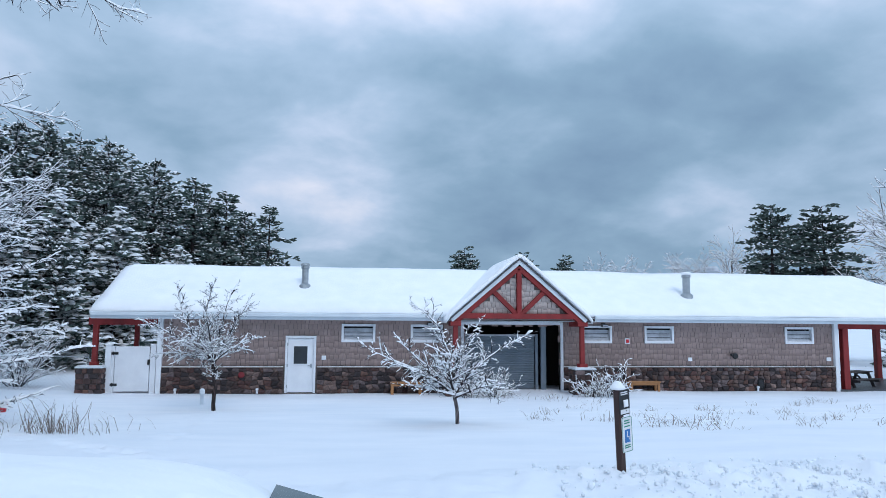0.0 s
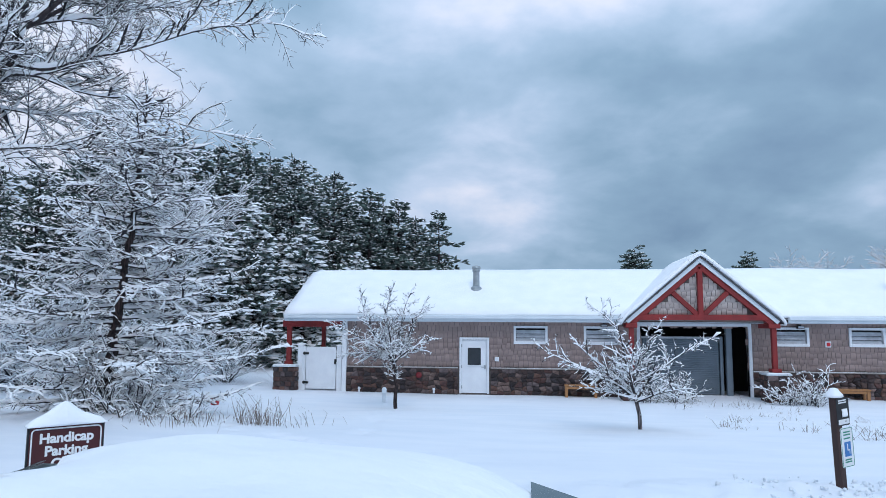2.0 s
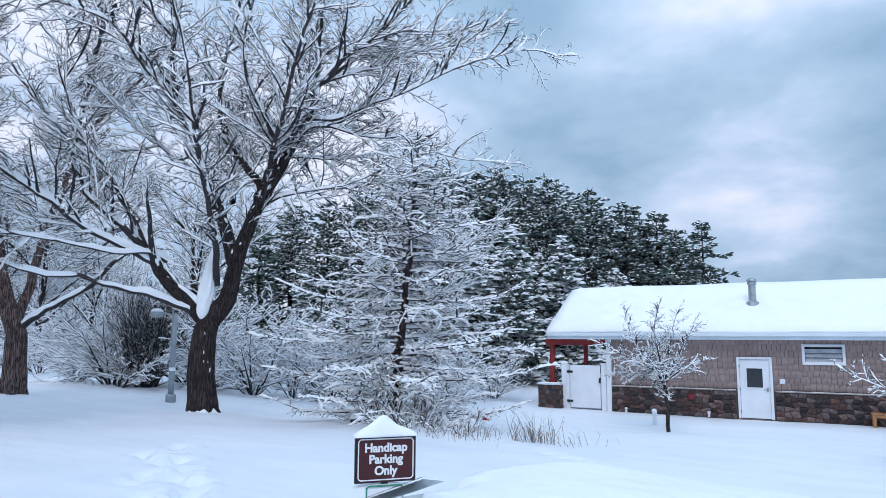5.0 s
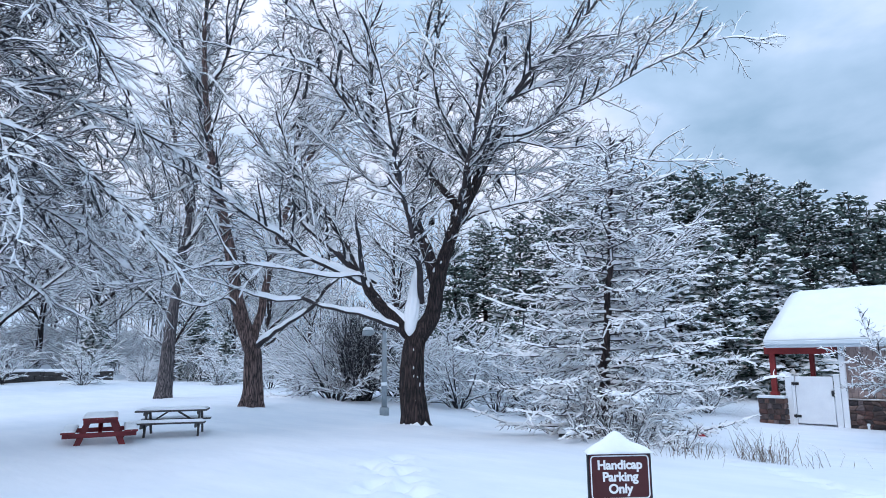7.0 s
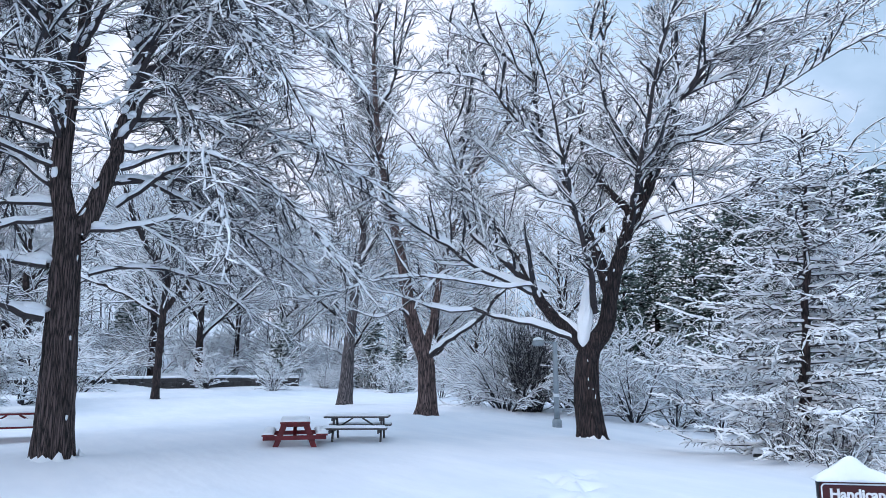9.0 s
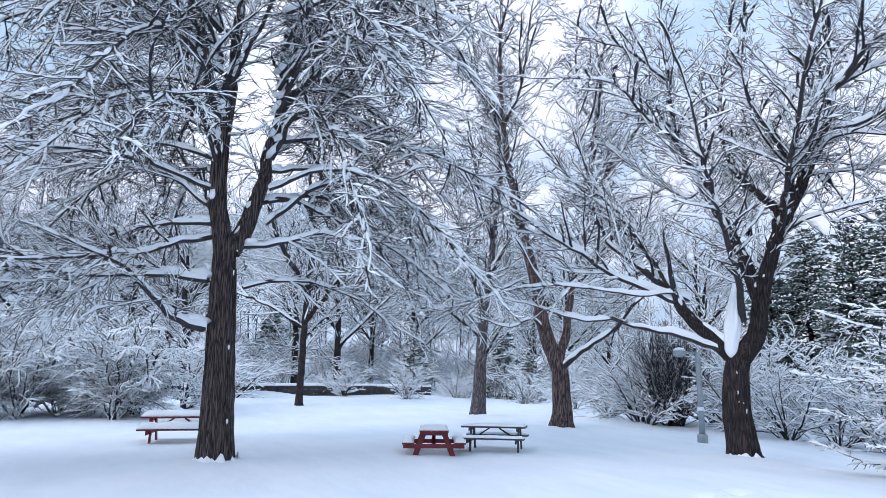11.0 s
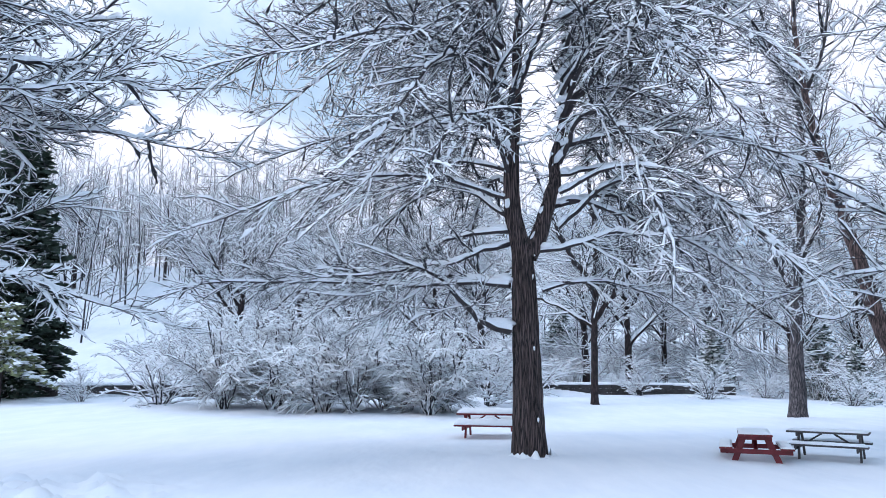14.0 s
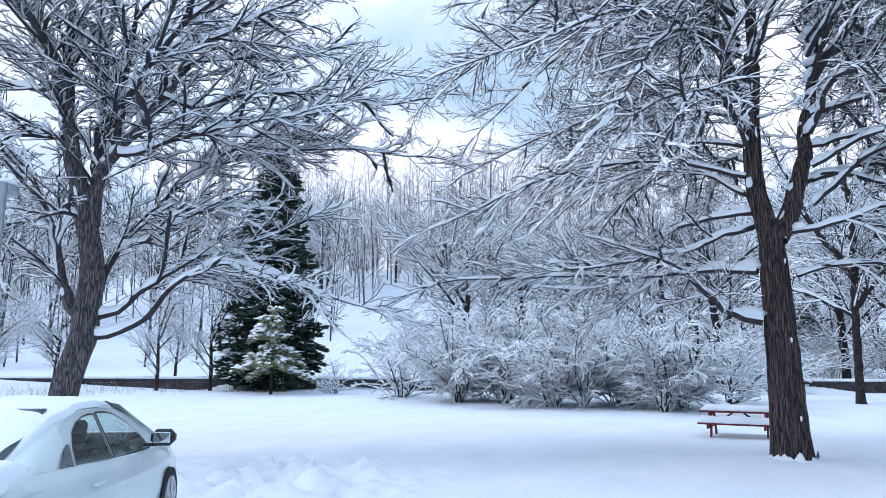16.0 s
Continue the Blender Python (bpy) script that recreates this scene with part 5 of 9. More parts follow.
    t.limb((-0.13, 2.56, 0.00, 0.190), (-0.41, 2.89, -0.15, 0.173), (-0.79, 3.25, -0.30, 0.157), (-1.02, 3.55, -0.45, 0.143), (-1.25, 3.87, -0.60, 0.130))
    t.limb((-1.25, 3.87, -0.60, 0.085), (-2.03, 4.22, -0.86, 0.073), (-2.78, 4.58, -1.11, 0.063), (-3.46, 5.09, -1.37, 0.054), (-4.12, 5.52, -1.63, 0.047), (-4.62, 5.90, -1.89, 0.040), (-5.00, 6.18, -2.14, 0.035), (-5.58, 6.51, -2.40, 0.030))
    t.limb((-1.15, 3.80, -0.60, 0.100), (-1.81, 4.51, -0.47, 0.085), (-2.37, 4.99, -0.35, 0.073), (-2.85, 5.44, -0.22, 0.062), (-3.13, 6.02, -0.10, 0.053), (-3.40, 6.69, 0.03, 0.045), (-3.67, 7.21, 0.15, 0.038), (-4.27, 7.87, 0.28, 0.033), (-4.88, 8.71, 0.40, 0.028))
    t.limb((-1.37, 4.19, -0.60, 0.090), (-1.91, 5.07, -0.40, 0.078), (-2.26, 5.72, -0.20, 0.068), (-2.69, 6.43, -0.00, 0.059), (-3.07, 6.86, 0.20, 0.051), (-3.44, 7.53, 0.40, 0.044), (-3.76, 8.52, 0.60, 0.038), (-3.87, 9.80, 0.80, 0.033), (-3.91, 11.32, 1.00, 0.029), (-3.87, 12.89, 1.20, 0.025))
    t.limb((-0.32, 2.66, -0.10, 0.100), (-0.76, 2.87, -0.34, 0.086), (-1.22, 3.03, -0.59, 0.074), (-1.93, 3.20, -0.83, 0.064), (-2.33, 3.28, -1.07, 0.055), (-2.79, 3.43, -1.31, 0.047), (-3.38, 3.39, -1.56, 0.041), (-3.88, 3.51, -1.80, 0.035))
    t.limb((-1.01, 3.93, -0.40, 0.060), (-1.36, 4.10, -0.74, 0.053), (-1.91, 4.02, -1.09, 0.047), (-2.57, 4.06, -1.43, 0.041), (-3.21, 4.15, -1.77, 0.036), (-3.96, 4.22, -2.11, 0.032), (-4.66, 4.16, -2.46, 0.028), (-5.20, 4.01, -2.80, 0.025))
    t.limb((1.25, 5.61, 0.00, 0.050), (1.71, 5.79, -0.27, 0.042), (2.12, 5.87, -0.53, 0.036), (2.85, 5.98, -0.80, 0.030), (3.49, 5.99, -1.07, 0.025), (4.19, 6.12, -1.33, 0.021), (4.79, 6.16, -1.60, 0.018))
    t.limb((1.78, 6.89, -0.20, 0.040), (2.31, 7.07, 0.25, 0.032), (3.10, 7.19, 0.70, 0.025), (3.89, 7.44, 1.15, 0.020), (4.99, 7.78, 1.60, 0.016))
    t.limb((2.20, 7.65, -0.20, 0.060), (2.50, 7.78, -0.34, 0.050), (2.98, 7.80, -0.49, 0.041), (3.58, 7.61, -0.63, 0.034), (4.21, 7.51, -0.77, 0.028), (5.03, 7.56, -0.91, 0.023), (5.66, 7.21, -1.06, 0.019), (6.52, 7.00, -1.20, 0.016))
    t.limb((2.48, 8.03, -0.30, 0.065), (3.19, 8.02, -0.51, 0.055), (3.58, 8.22, -0.72, 0.047), (4.17, 8.48, -0.94, 0.040), (4.91, 8.78, -1.15, 0.034), (5.63, 9.17, -1.36, 0.029), (6.32, 9.54, -1.57, 0.025), (7.09, 9.78, -1.79, 0.021), (7.88, 10.02, -2.00, 0.018))
    t.limb((2.59, 9.02, -0.30, 0.060), (3.09, 9.33, -0.08, 0.049), (3.79, 9.69, 0.13, 0.040), (4.51, 10.13, 0.35, 0.033), (5.25, 10.61, 0.57, 0.027), (6.36, 11.04, 0.78, 0.022), (7.56, 11.54, 1.00, 0.018))
    t.limb((2.89, 9.21, -0.30, 0.060), (3.47, 9.91, 0.16, 0.048), (4.39, 10.83, 0.62, 0.039), (5.60, 11.69, 1.08, 0.031), (6.99, 11.96, 1.54, 0.025), (8.34, 12.54, 2.00, 0.020))
    t.limb((-1.25, 10.20, 0.50, 0.050), (-1.80, 10.69, 0.22, 0.040), (-2.34, 11.16, -0.05, 0.032), (-3.03, 11.37, -0.33, 0.025), (-3.62, 11.90, -0.60, 0.020))
    t.limb((-0.70, 7.52, 0.30, 0.060), (-1.20, 8.36, -0.08, 0.048), (-1.88, 8.96, -0.46, 0.039), (-2.38, 9.63, -0.84, 0.031), (-2.85, 9.78, -1.22, 0.025), (-3.81, 9.85, -1.60, 0.020))
    t.limb((-0.47, 7.04, 0.20, 0.045), (-0.84, 6.80, 0.56, 0.037), (-1.52, 7.24, 0.92, 0.031), (-2.23, 7.86, 1.28, 0.026), (-2.97, 8.77, 1.64, 0.022), (-3.74, 9.26, 2.00, 0.018))
    t.limb((0.20, 3.40, -0.20, 0.100), (0.10, 4.50, -1.30, 0.075), (-0.30, 6.20, -2.50, 0.050), (-0.60, 8.00, -3.50, 0.025))
    t.limb((0.50, 5.60, 0.10, 0.090), (0.60, 7.20, 1.60, 0.070), (0.60, 9.20, 2.80, 0.045), (0.90, 11.00, 3.60, 0.025))
    t.limb((1.30, 6.20, -0.10, 0.080), (1.60, 7.60, -1.40, 0.060), (1.90, 9.20, -2.60, 0.040), (2.40, 10.60, -3.40, 0.022))
    t.limb((1.80, 7.10, 0.10, 0.070), (2.60, 8.40, 1.60, 0.050), (3.60, 9.60, 3.00, 0.025))
    tree = t.finish("maple_tree", "large bare maple tree with wide forking snow-laden limbs", BARK, [
        dict(gap=0.165, bare=0.1, angle=(32, 68), reach=(0.8, 2.7), k=9, flat=0.05, wob=0.12, lift=0.04, droop=0.02, tip=0.007, below=0.19, above=4.2, stout=0.5, most=0.026, snow=0.046, leader=2.0),
        dict(gap=0.16, bare=0.1, angle=(32, 66), reach=(0.35, 1.3), ratio=0.47, k=5, flat=0.05, wob=0.18, lift=0.035, tip=0.0045, stout=0.5, most=0.009, snow=0.024, gaps=0.28),
        dict(gap=0.14, bare=0.1, angle=(30, 64), reach=(0.16, 0.5), ratio=0.44, k=3, flat=0.05, wob=0.16, lift=0.05, tip=0.0035, stout=0.7, most=0.0055, snow=0.013, gaps=0.42)], 0.13, coarse=1, clump=(0.075, 0.55))
    # wedge of snow packed into the maple's fork
    across, away = facing((-13.93, 13.52))
    bm = bmesh.new()
    bmesh.ops.create_icosphere(bm, subdivisions=4, radius=1.0)
    for v in bm.verts:
        k = 1 + 0.25 * noise.noise(v.co * 2.2)
        h = v.co.z
        p = across * (v.co.x * 0.17 * (1 - 0.5 * h) * k - 0.02 + 0.10 * h) + away * (v.co.y * 0.16 * k - 0.26) + Vector((0, 0, 3.45 + 0.95 * h))
        v.co = p
    part("fork_snow", bm, SNOW, tree, "snow packed into the fork", smooth=True)
    # tall tree with long drooping boughs
    t = Grown((-15.35, 1.56, ground_at(-15.35, 1.56) - 0.02), 23)
    t.limb((-0.05, -0.12, 0.00, 0.400), (-0.05, 0.06, 0.00, 0.338), (-0.05, 0.14, -0.01, 0.321), (-0.07, 0.68, -0.02, 0.318), (-0.08, 1.36, -0.03, 0.300), (-0.09, 2.05, -0.03, 0.282), (-0.11, 2.76, -0.04, 0.265), (-0.12, 3.48, -0.05, 0.249), (-0.14, 4.21, -0.06, 0.215), (-0.22, 4.64, -0.07, 0.189), (-0.34, 5.14, -0.08, 0.174), (-0.35, 5.96, -0.08, 0.163), (-0.33, 6.73, -0.09, 0.153), (-0.37, 7.19, -0.10, 0.144))
    t.limb((-0.37, 7.10, -0.10, 0.150), (-0.61, 7.69, -0.18, 0.125), (-0.83, 8.46, -0.27, 0.104), (-1.02, 9.31, -0.35, 0.087), (-1.14, 10.10, -0.43, 0.072), (-1.27, 11.03, -0.52, 0.060), (-1.47, 12.12, -0.60, 0.050))
    t.limb((-0.33, 6.86, -0.10, 0.170), (-0.21, 7.82, 0.00, 0.133), (-0.18, 8.96, 0.10, 0.104), (-0.12, 10.43, 0.20, 0.082), (-0.05, 11.81, 0.30, 0.064), (0.11, 13.24, 0.40, 0.050))
    t.limb((-0.03, 4.28, 0.00, 0.220), (0.19, 4.65, 0.02, 0.190), (0.38, 5.24, 0.04, 0.164), (0.56, 5.86, 0.06, 0.141), (0.64, 6.51, 0.08, 0.122), (0.80, 7.17, 0.10, 0.105), (0.94, 8.11, 0.12, 0.090), (1.16, 9.21, 0.14, 0.078), (1.39, 10.20, 0.16, 0.067), (1.67, 11.50, 0.18, 0.058), (1.91, 12.69, 0.20, 0.050))
    t.limb((-0.17, 8.09, 0.00, 0.080), (-0.01, 8.49, -0.15, 0.063), (0.24, 9.02, -0.30, 0.049), (0.62, 10.02, -0.45, 0.038), (0.94, 11.02, -0.60, 0.030))
    t.limb((0.80, 7.30, 0.10, 0.110), (1.09, 7.85, -0.02, 0.087), (1.43, 8.19, -0.14, 0.070), (1.81, 8.85, -0.26, 0.055), (2.12, 9.73, -0.38, 0.044), (2.44, 10.74, -0.50, 0.035))
    t.limb((-0.43, 2.68, -0.20, 0.100), (-0.73, 2.73, -0.37, 0.086), (-1.04, 2.89, -0.53, 0.074), (-1.32, 3.17, -0.70, 0.063), (-1.59, 3.46, -0.87, 0.054), (-1.84, 3.71, -1.03, 0.047), (-2.30, 3.92, -1.20, 0.040))
    t.limb((-0.42, 3.65, -0.10, 0.085), (-0.98, 3.74, 0.08, 0.067), (-1.73, 3.90, 0.26, 0.052), (-2.31, 4.07, 0.44, 0.041), (-3.34, 4.06, 0.62, 0.032), (-4.43, 4.04, 0.80, 0.025))
    t.limb((-0.98, 3.73, 0.00, 0.060), (-1.71, 3.67, -0.23, 0.050), (-2.52, 3.61, -0.47, 0.042), (-3.55, 3.66, -0.70, 0.035), (-4.91, 3.65, -0.93, 0.029), (-6.24, 3.64, -1.17, 0.024), (-6.83, 3.53, -1.40, 0.020))
    t.limb((-0.44, 4.55, 0.00, 0.075), (-0.96, 4.36, -0.36, 0.059), (-1.53, 4.06, -0.72, 0.046), (-2.30, 3.88, -1.08, 0.036), (-3.14, 3.72, -1.44, 0.028), (-3.91, 3.64, -1.80, 0.022))
    t.limb((-0.43, 4.84, 0.00, 0.070), (-1.24, 4.88, 0.45, 0.051), (-2.06, 4.78, 0.90, 0.037), (-2.94, 4.55, 1.35, 0.027), (-3.85, 4.27, 1.80, 0.020))
    t.limb((0.22, 4.40, 0.00, 0.070), (0.68, 4.40, -0.28, 0.056), (1.13, 4.47, -0.56, 0.044), (1.78, 4.62, -0.84, 0.035), (2.17, 4.42, -1.12, 0.028), (2.73, 3.85, -1.40, 0.022))
    t.limb((0.26, 3.53, 0.00, 0.050), (1.06, 3.74, 0.15, 0.039), (1.92, 3.69, 0.30, 0.030), (2.78, 3.40, 0.45, 0.023), (3.51, 2.92, 0.60, 0.018))
    t.limb((0.42, 5.33, 0.00, 0.080), (1.06, 5.57, 0.24, 0.061), (1.76, 5.37, 0.48, 0.046), (2.66, 5.08, 0.72, 0.035), (3.82, 4.60, 0.96, 0.026), (4.96, 3.85, 1.20, 0.020))
    # boughs all round the upper stems, rising a little and then bending down under their load
    rng = random.Random(29)
    for k in range(66):
        h = 4.9 + 7.8 * (k / 66) ** 0.9
        phi = 2.4 * k + rng.uniform(-0.35, 0.35)
        c, s = math.cos(phi), math.sin(phi)
        if s < -0.96:
            continue
        x = (-0.35 if c < 0 else 0.65) + (0.04 * (h - 5) if c > 0 else -0.07 * max(0.0, h - 7))
        reach = rng.uniform(4.6, 7.6) * (1.0 if h < 9.5 else 0.8) * (1.0 - 0.2 * max(0.0, c)) * (1.0 - 0.4 * max(0.0, -s)) * (1.0 + 0.2 * max(0.0, -c))
        up, fall = rng.uniform(0.3, 1.5), rng.uniform(0.4, 2.2) * (1.3 if c > 0.2 else 0.9)
        r = rng.uniform(0.045, 0.07)
        t.limb((x, h, 0.0, r), (x + c * reach * 0.3, h + up * 0.8, s * reach * 0.3, r * 0.8), (x + c * reach * 0.65, h + up * 0.9 - fall * 0.3, s * reach * 0.65, r * 0.55), (x + c * reach, h + up * 0.5 - fall, s * reach, r * 0.3))
    t.finish("silver_maple_tree", "tall bare tree with shaggy brown trunk and drooping snow-covered boughs", BARK_RED, [
        dict(gap=0.20, bare=0.20, angle=(26, 66), reach=(0.6, 2.6), k=8, flat=0.0, wob=0.13, lift=-0.005, droop=0.012, tip=0.006, below=0.16, above=2.6, stout=0.5, most=0.015, snow=0.036, gaps=0.22, leader=1.4),
        dict(gap=0.115, bare=0.06, angle=(24, 62), reach=(0.3, 1.1), ratio=0.5, k=4, flat=0.0, wob=0.17, lift=0.0, droop=0.0, tip=0.0042, stout=0.5, most=0.0065, snow=0.019, gaps=0.34),
        dict(gap=0.24, bare=0.12, angle=(24, 58), reach=(0.2, 0.6), ratio=0.5, k=2, flat=0.0, wob=0.16, lift=-0.06, tip=0.004, stout=0.8, most=0.005, snow=0.012, gaps=0.5)], 0.08, sides=16, coarse=1, clump=(0.09, 0.30))
    # flecks of driven snow on the trunks
    rs = np.random.RandomState(17)
    ico = bmesh.new()
    bmesh.ops.create_icosphere(ico, subdivisions=1, radius=1)
    ball, tri = np.array([v.co for v in ico.verts]), np.array([[v.index for v in f.verts] for f in ico.faces])
    ico.free()
    for name, place, r, top, count in (("maple_tree", (-13.93, 13.52), 0.345, 2.2, 11), ("silver_maple_tree", (-15.35, 1.56), 0.32, 4.4, 9)):
        across, away = facing(place)
        V, F = [], []
        for k in range(count):
            h = top * rs.rand() ** (2.6 if count > 15 else 0.8)
            phi = rs.uniform(-1.5, 1.5)
            rad = r * (1 + 0.32 * math.exp(-h * 3.2))
            c = np.array(across) * math.sin(phi) * rad - np.array(away) * math.cos(phi) * rad + (0, 0, h)
            V.append(ball * (rs.uniform(0.008, 0.026), rs.uniform(0.008, 0.026), rs.uniform(0.015, 0.075)) * rs.uniform(0.5, 1.3, (len(ball), 1)) + c)
            F.append(tri + k * len(ball))
        tagged(quick_mesh("snow_flecks", np.concatenate(V), np.concatenate(F), [SNOW], parent=bpy.data.objects[name], smooth=True), "flecks of snow on the bark", kind="stuff")
    # snow heaped unevenly against the feet of the two great trunks
    for name, place, r in (("maple_tree", (-13.93, 13.52), 0.50), ("silver_maple_tree", (-15.35, 1.56), 0.47)):
        phi, out_ = np.meshgrid(np.arange(48) * 2 * np.pi / 48, np.array([0.0, 0.05, 0.10, 0.18, 0.28, 0.42, 0.6, 0.85]), indexing="ij")
        heap = 0.07 + 0.10 * np.sin(phi * 3 + 0.7) * np.sin(phi * 5 + 2.1) + 0.05 * np.sin(phi * 11 + 1.0) + rs.uniform(-0.02, 0.02, phi.shape)
        z = 0.13 + np.maximum(heap, -0.03) * np.exp(-out_ / 0.16) - 0.30 * out_
        V = np.stack([np.cos(phi) * (r * 0.78 + out_), np.sin(phi) * (r * 0.78 + out_), z], -1).reshape(-1, 3)
        a, b = np.meshgrid(np.arange(48), np.arange(7), indexing="ij")
        F = np.stack([a * 8 + b, a * 8 + b + 1, (a + 1) % 48 * 8 + b + 1, (a + 1) % 48 * 8 + b], -1).reshape(-1, 4)
        tagged(quick_mesh("foot_snow", V, F, [SNOW], parent=bpy.data.objects[name], smooth=True), "uneven snow heaped against the roots")
    # two taller trunks behind the tables
    t = Grown((-21.95, 13.22, ground_at(-21.95, 13.22) - 0.05), 31)
    t.limb((0.18, 0.03, 0.00, 0.380), (0.20, 0.35, 0.01, 0.345), (0.20, 1.11, 0.02, 0.312), (0.15, 1.98, 0.03, 0.284), (-0.08, 2.66, 0.04, 0.257), (-0.35, 3.56, 0.06, 0.234), (-0.49, 4.26, 0.07, 0.212), (-0.66, 5.29, 0.08, 0.193), (-0.88, 6.34, 0.09, 0.175), (-1.07, 7.19, 0.10, 0.159))
    t.limb((-1.11, 7.30, 0.10, 0.163), (-1.35, 8.26, 0.04, 0.139), (-1.53, 9.55, -0.01, 0.119), (-1.66, 10.65, -0.07, 0.102), (-1.76, 11.98, -0.13, 0.087), (-1.81, 13.79, -0.19, 0.074), (-1.73, 15.63, -0.24, 0.064), (-1.70, 17.51, -0.30, 0.054))
    t.limb((0.09, 1.98, 0.00, 0.177), (0.26, 2.86, 0.07, 0.153), (0.49, 3.86, 0.13, 0.132), (0.69, 5.07, 0.20, 0.114), (1.10, 6.52, 0.27, 0.099), (1.38, 7.57, 0.33, 0.085), (1.84, 8.85, 0.40, 0.073), (2.50, 9.92, 0.47, 0.064), (3.26, 10.99, 0.53, 0.055), (3.83, 12.09, 0.60, 0.048))
    t.limb((0.19, 2.07, 0.00, 0.116), (0.69, 2.56, -0.16, 0.099), (1.36, 3.03, -0.32, 0.086), (2.12, 3.50, -0.48, 0.073), (2.50, 4.06, -0.64, 0.063), (2.77, 4.33, -0.80, 0.054))
    t.limb((1.38, 7.56, 0.30, 0.102), (1.50, 9.32, 0.48, 0.082), (1.70, 11.14, 0.66, 0.066), (2.04, 13.02, 0.84, 0.053), (1.92, 15.00, 1.02, 0.042), (2.23, 17.01, 1.20, 0.034))
    t.limb((-1.63, 10.23, 0.00, 0.088), (-2.16, 11.70, 0.25, 0.069), (-2.71, 13.48, 0.50, 0.055), (-2.94, 15.32, 0.75, 0.043), (-3.19, 16.97, 1.00, 0.034))
    t.limb((-1.72, 11.12, 0.00, 0.082), (-1.04, 12.52, -0.33, 0.056), (-0.78, 13.92, -0.67, 0.039), (-0.53, 15.54, -1.00, 0.027))
    t.limb((-0.35, 3.55, 0.00, 0.068), (-0.83, 3.83, -0.33, 0.050), (-1.51, 3.52, -0.67, 0.037), (-2.45, 3.79, -1.00, 0.027))
    t.limb((0.68, 5.05, 0.00, 0.082), (1.41, 5.69, 0.33, 0.056), (2.17, 6.77, 0.67, 0.039), (3.23, 7.23, 1.00, 0.027))
    oak = [dict(gap=0.24, bare=0.10, angle=(28, 60), reach=(1.2, 3.6), k=8, flat=0.05, wob=0.08, lift=0.035, droop=0.03, tip=0.009, below=0.2, above=4.6, stout=0.5, most=0.03, snow=0.045, leader=2.2),
           dict(gap=0.21, bare=0.12, angle=(28, 58), reach=(0.4, 1.7), ratio=0.45, k=5, flat=0.1, wob=0.15, lift=0.03, tip=0.007, stout=0.6, most=0.012, snow=0.026, gaps=0.12),
           dict(gap=0.135, bare=0.1, angle=(28, 60), reach=(0.2, 0.8), ratio=0.48, k=3, flat=0.1, wob=0.11, lift=0.03, tip=0.006, stout=0.65, most=0.008, snow=0.018, gaps=0.25)]
    t.finish("oak_tree", "tall bare tree with reddish furrowed trunk forking low", BARK_PINK, oak, 0.10, coarse=1)
    t = Grown((-27.65, 12.98, ground_at(-27.65, 12.98) - 0.05), 37)
    t.limb((-0.08, -0.15, 0.00, 0.371), (-0.08, 0.24, 0.01, 0.317), (-0.02, 1.12, 0.02, 0.270), (0.04, 2.31, 0.03, 0.232), (0.13, 3.51, 0.04, 0.198), (0.26, 4.72, 0.05, 0.169), (0.45, 6.21, 0.05, 0.145), (0.62, 7.72, 0.06, 0.124), (0.82, 9.26, 0.07, 0.106), (0.97, 10.82, 0.08, 0.091), (0.89, 13.50, 0.09, 0.077), (1.06, 16.26, 0.10, 0.066))
    t.limb((0.26, 4.72, 0.00, 0.115), (-0.21, 5.73, 0.15, 0.086), (-0.58, 7.01, 0.30, 0.064), (-0.82, 8.59, 0.45, 0.048), (-1.07, 10.48, 0.60, 0.036))
    t.limb((0.45, 6.20, 0.00, 0.101), (1.15, 7.40, -0.27, 0.071), (1.53, 8.84, -0.53, 0.050), (1.67, 10.54, -0.80, 0.036))
    t.limb((0.62, 7.71, 0.00, 0.101), (0.07, 9.55, 0.17, 0.071), (-0.16, 11.46, 0.33, 0.050), (-0.53, 13.70, 0.50, 0.036))
    t.limb((0.27, 5.21, 0.00, 0.086), (1.39, 5.74, 0.30, 0.055), (2.28, 6.28, 0.60, 0.036))
    t.finish("oak_tree", "tall bare tree with straight grey-brown trunk", BARK_GREY, oak, 0.10, coarse=1)
    shaped_tree("dark_trunk_tree", "slender dark-trunked bare tree plastered with snow", (-36.95, 7.09, ground_at(-36.95, 7.09) - 0.05), [
        [(0.0, 0.0, 0, 0.27), (0.0, 0.5, 0, 0.20), (0.1, 4.0, 0, 0.17), (0.3, 7.5, 0.2, 0.14), (0.2, 11.0, 0.4, 0.12), (0.0, 14.0, 0.4, 0.05)],
        [(0.2, 6.0, 0, 0.16), (-1.4, 8.6, 0.3, 0.1), (-2.4, 11.6, 0.5, 0.05)],
        [(0.2, 4.4, 0, 0.14), (1.8, 6.6, 0.3, 0.09), (3.2, 8.4, 0.5, 0.05)],
        [(0.1, 4.0, 0, 0.12), (-1.8, 5.2, 0.3, 0.08), (-3.4, 5.8, 0.5, 0.05)],
    ], dict(FARTREE, spawn=1.6, spawn_length=3.6, tip=0.01), BARK, 41, snow=0.1, twig_snow=0.055)
    # forked tree beside the parked car
    t = Grown((-11.54, -12.18, ground_at(-11.54, -12.18) - 0.05), 43)
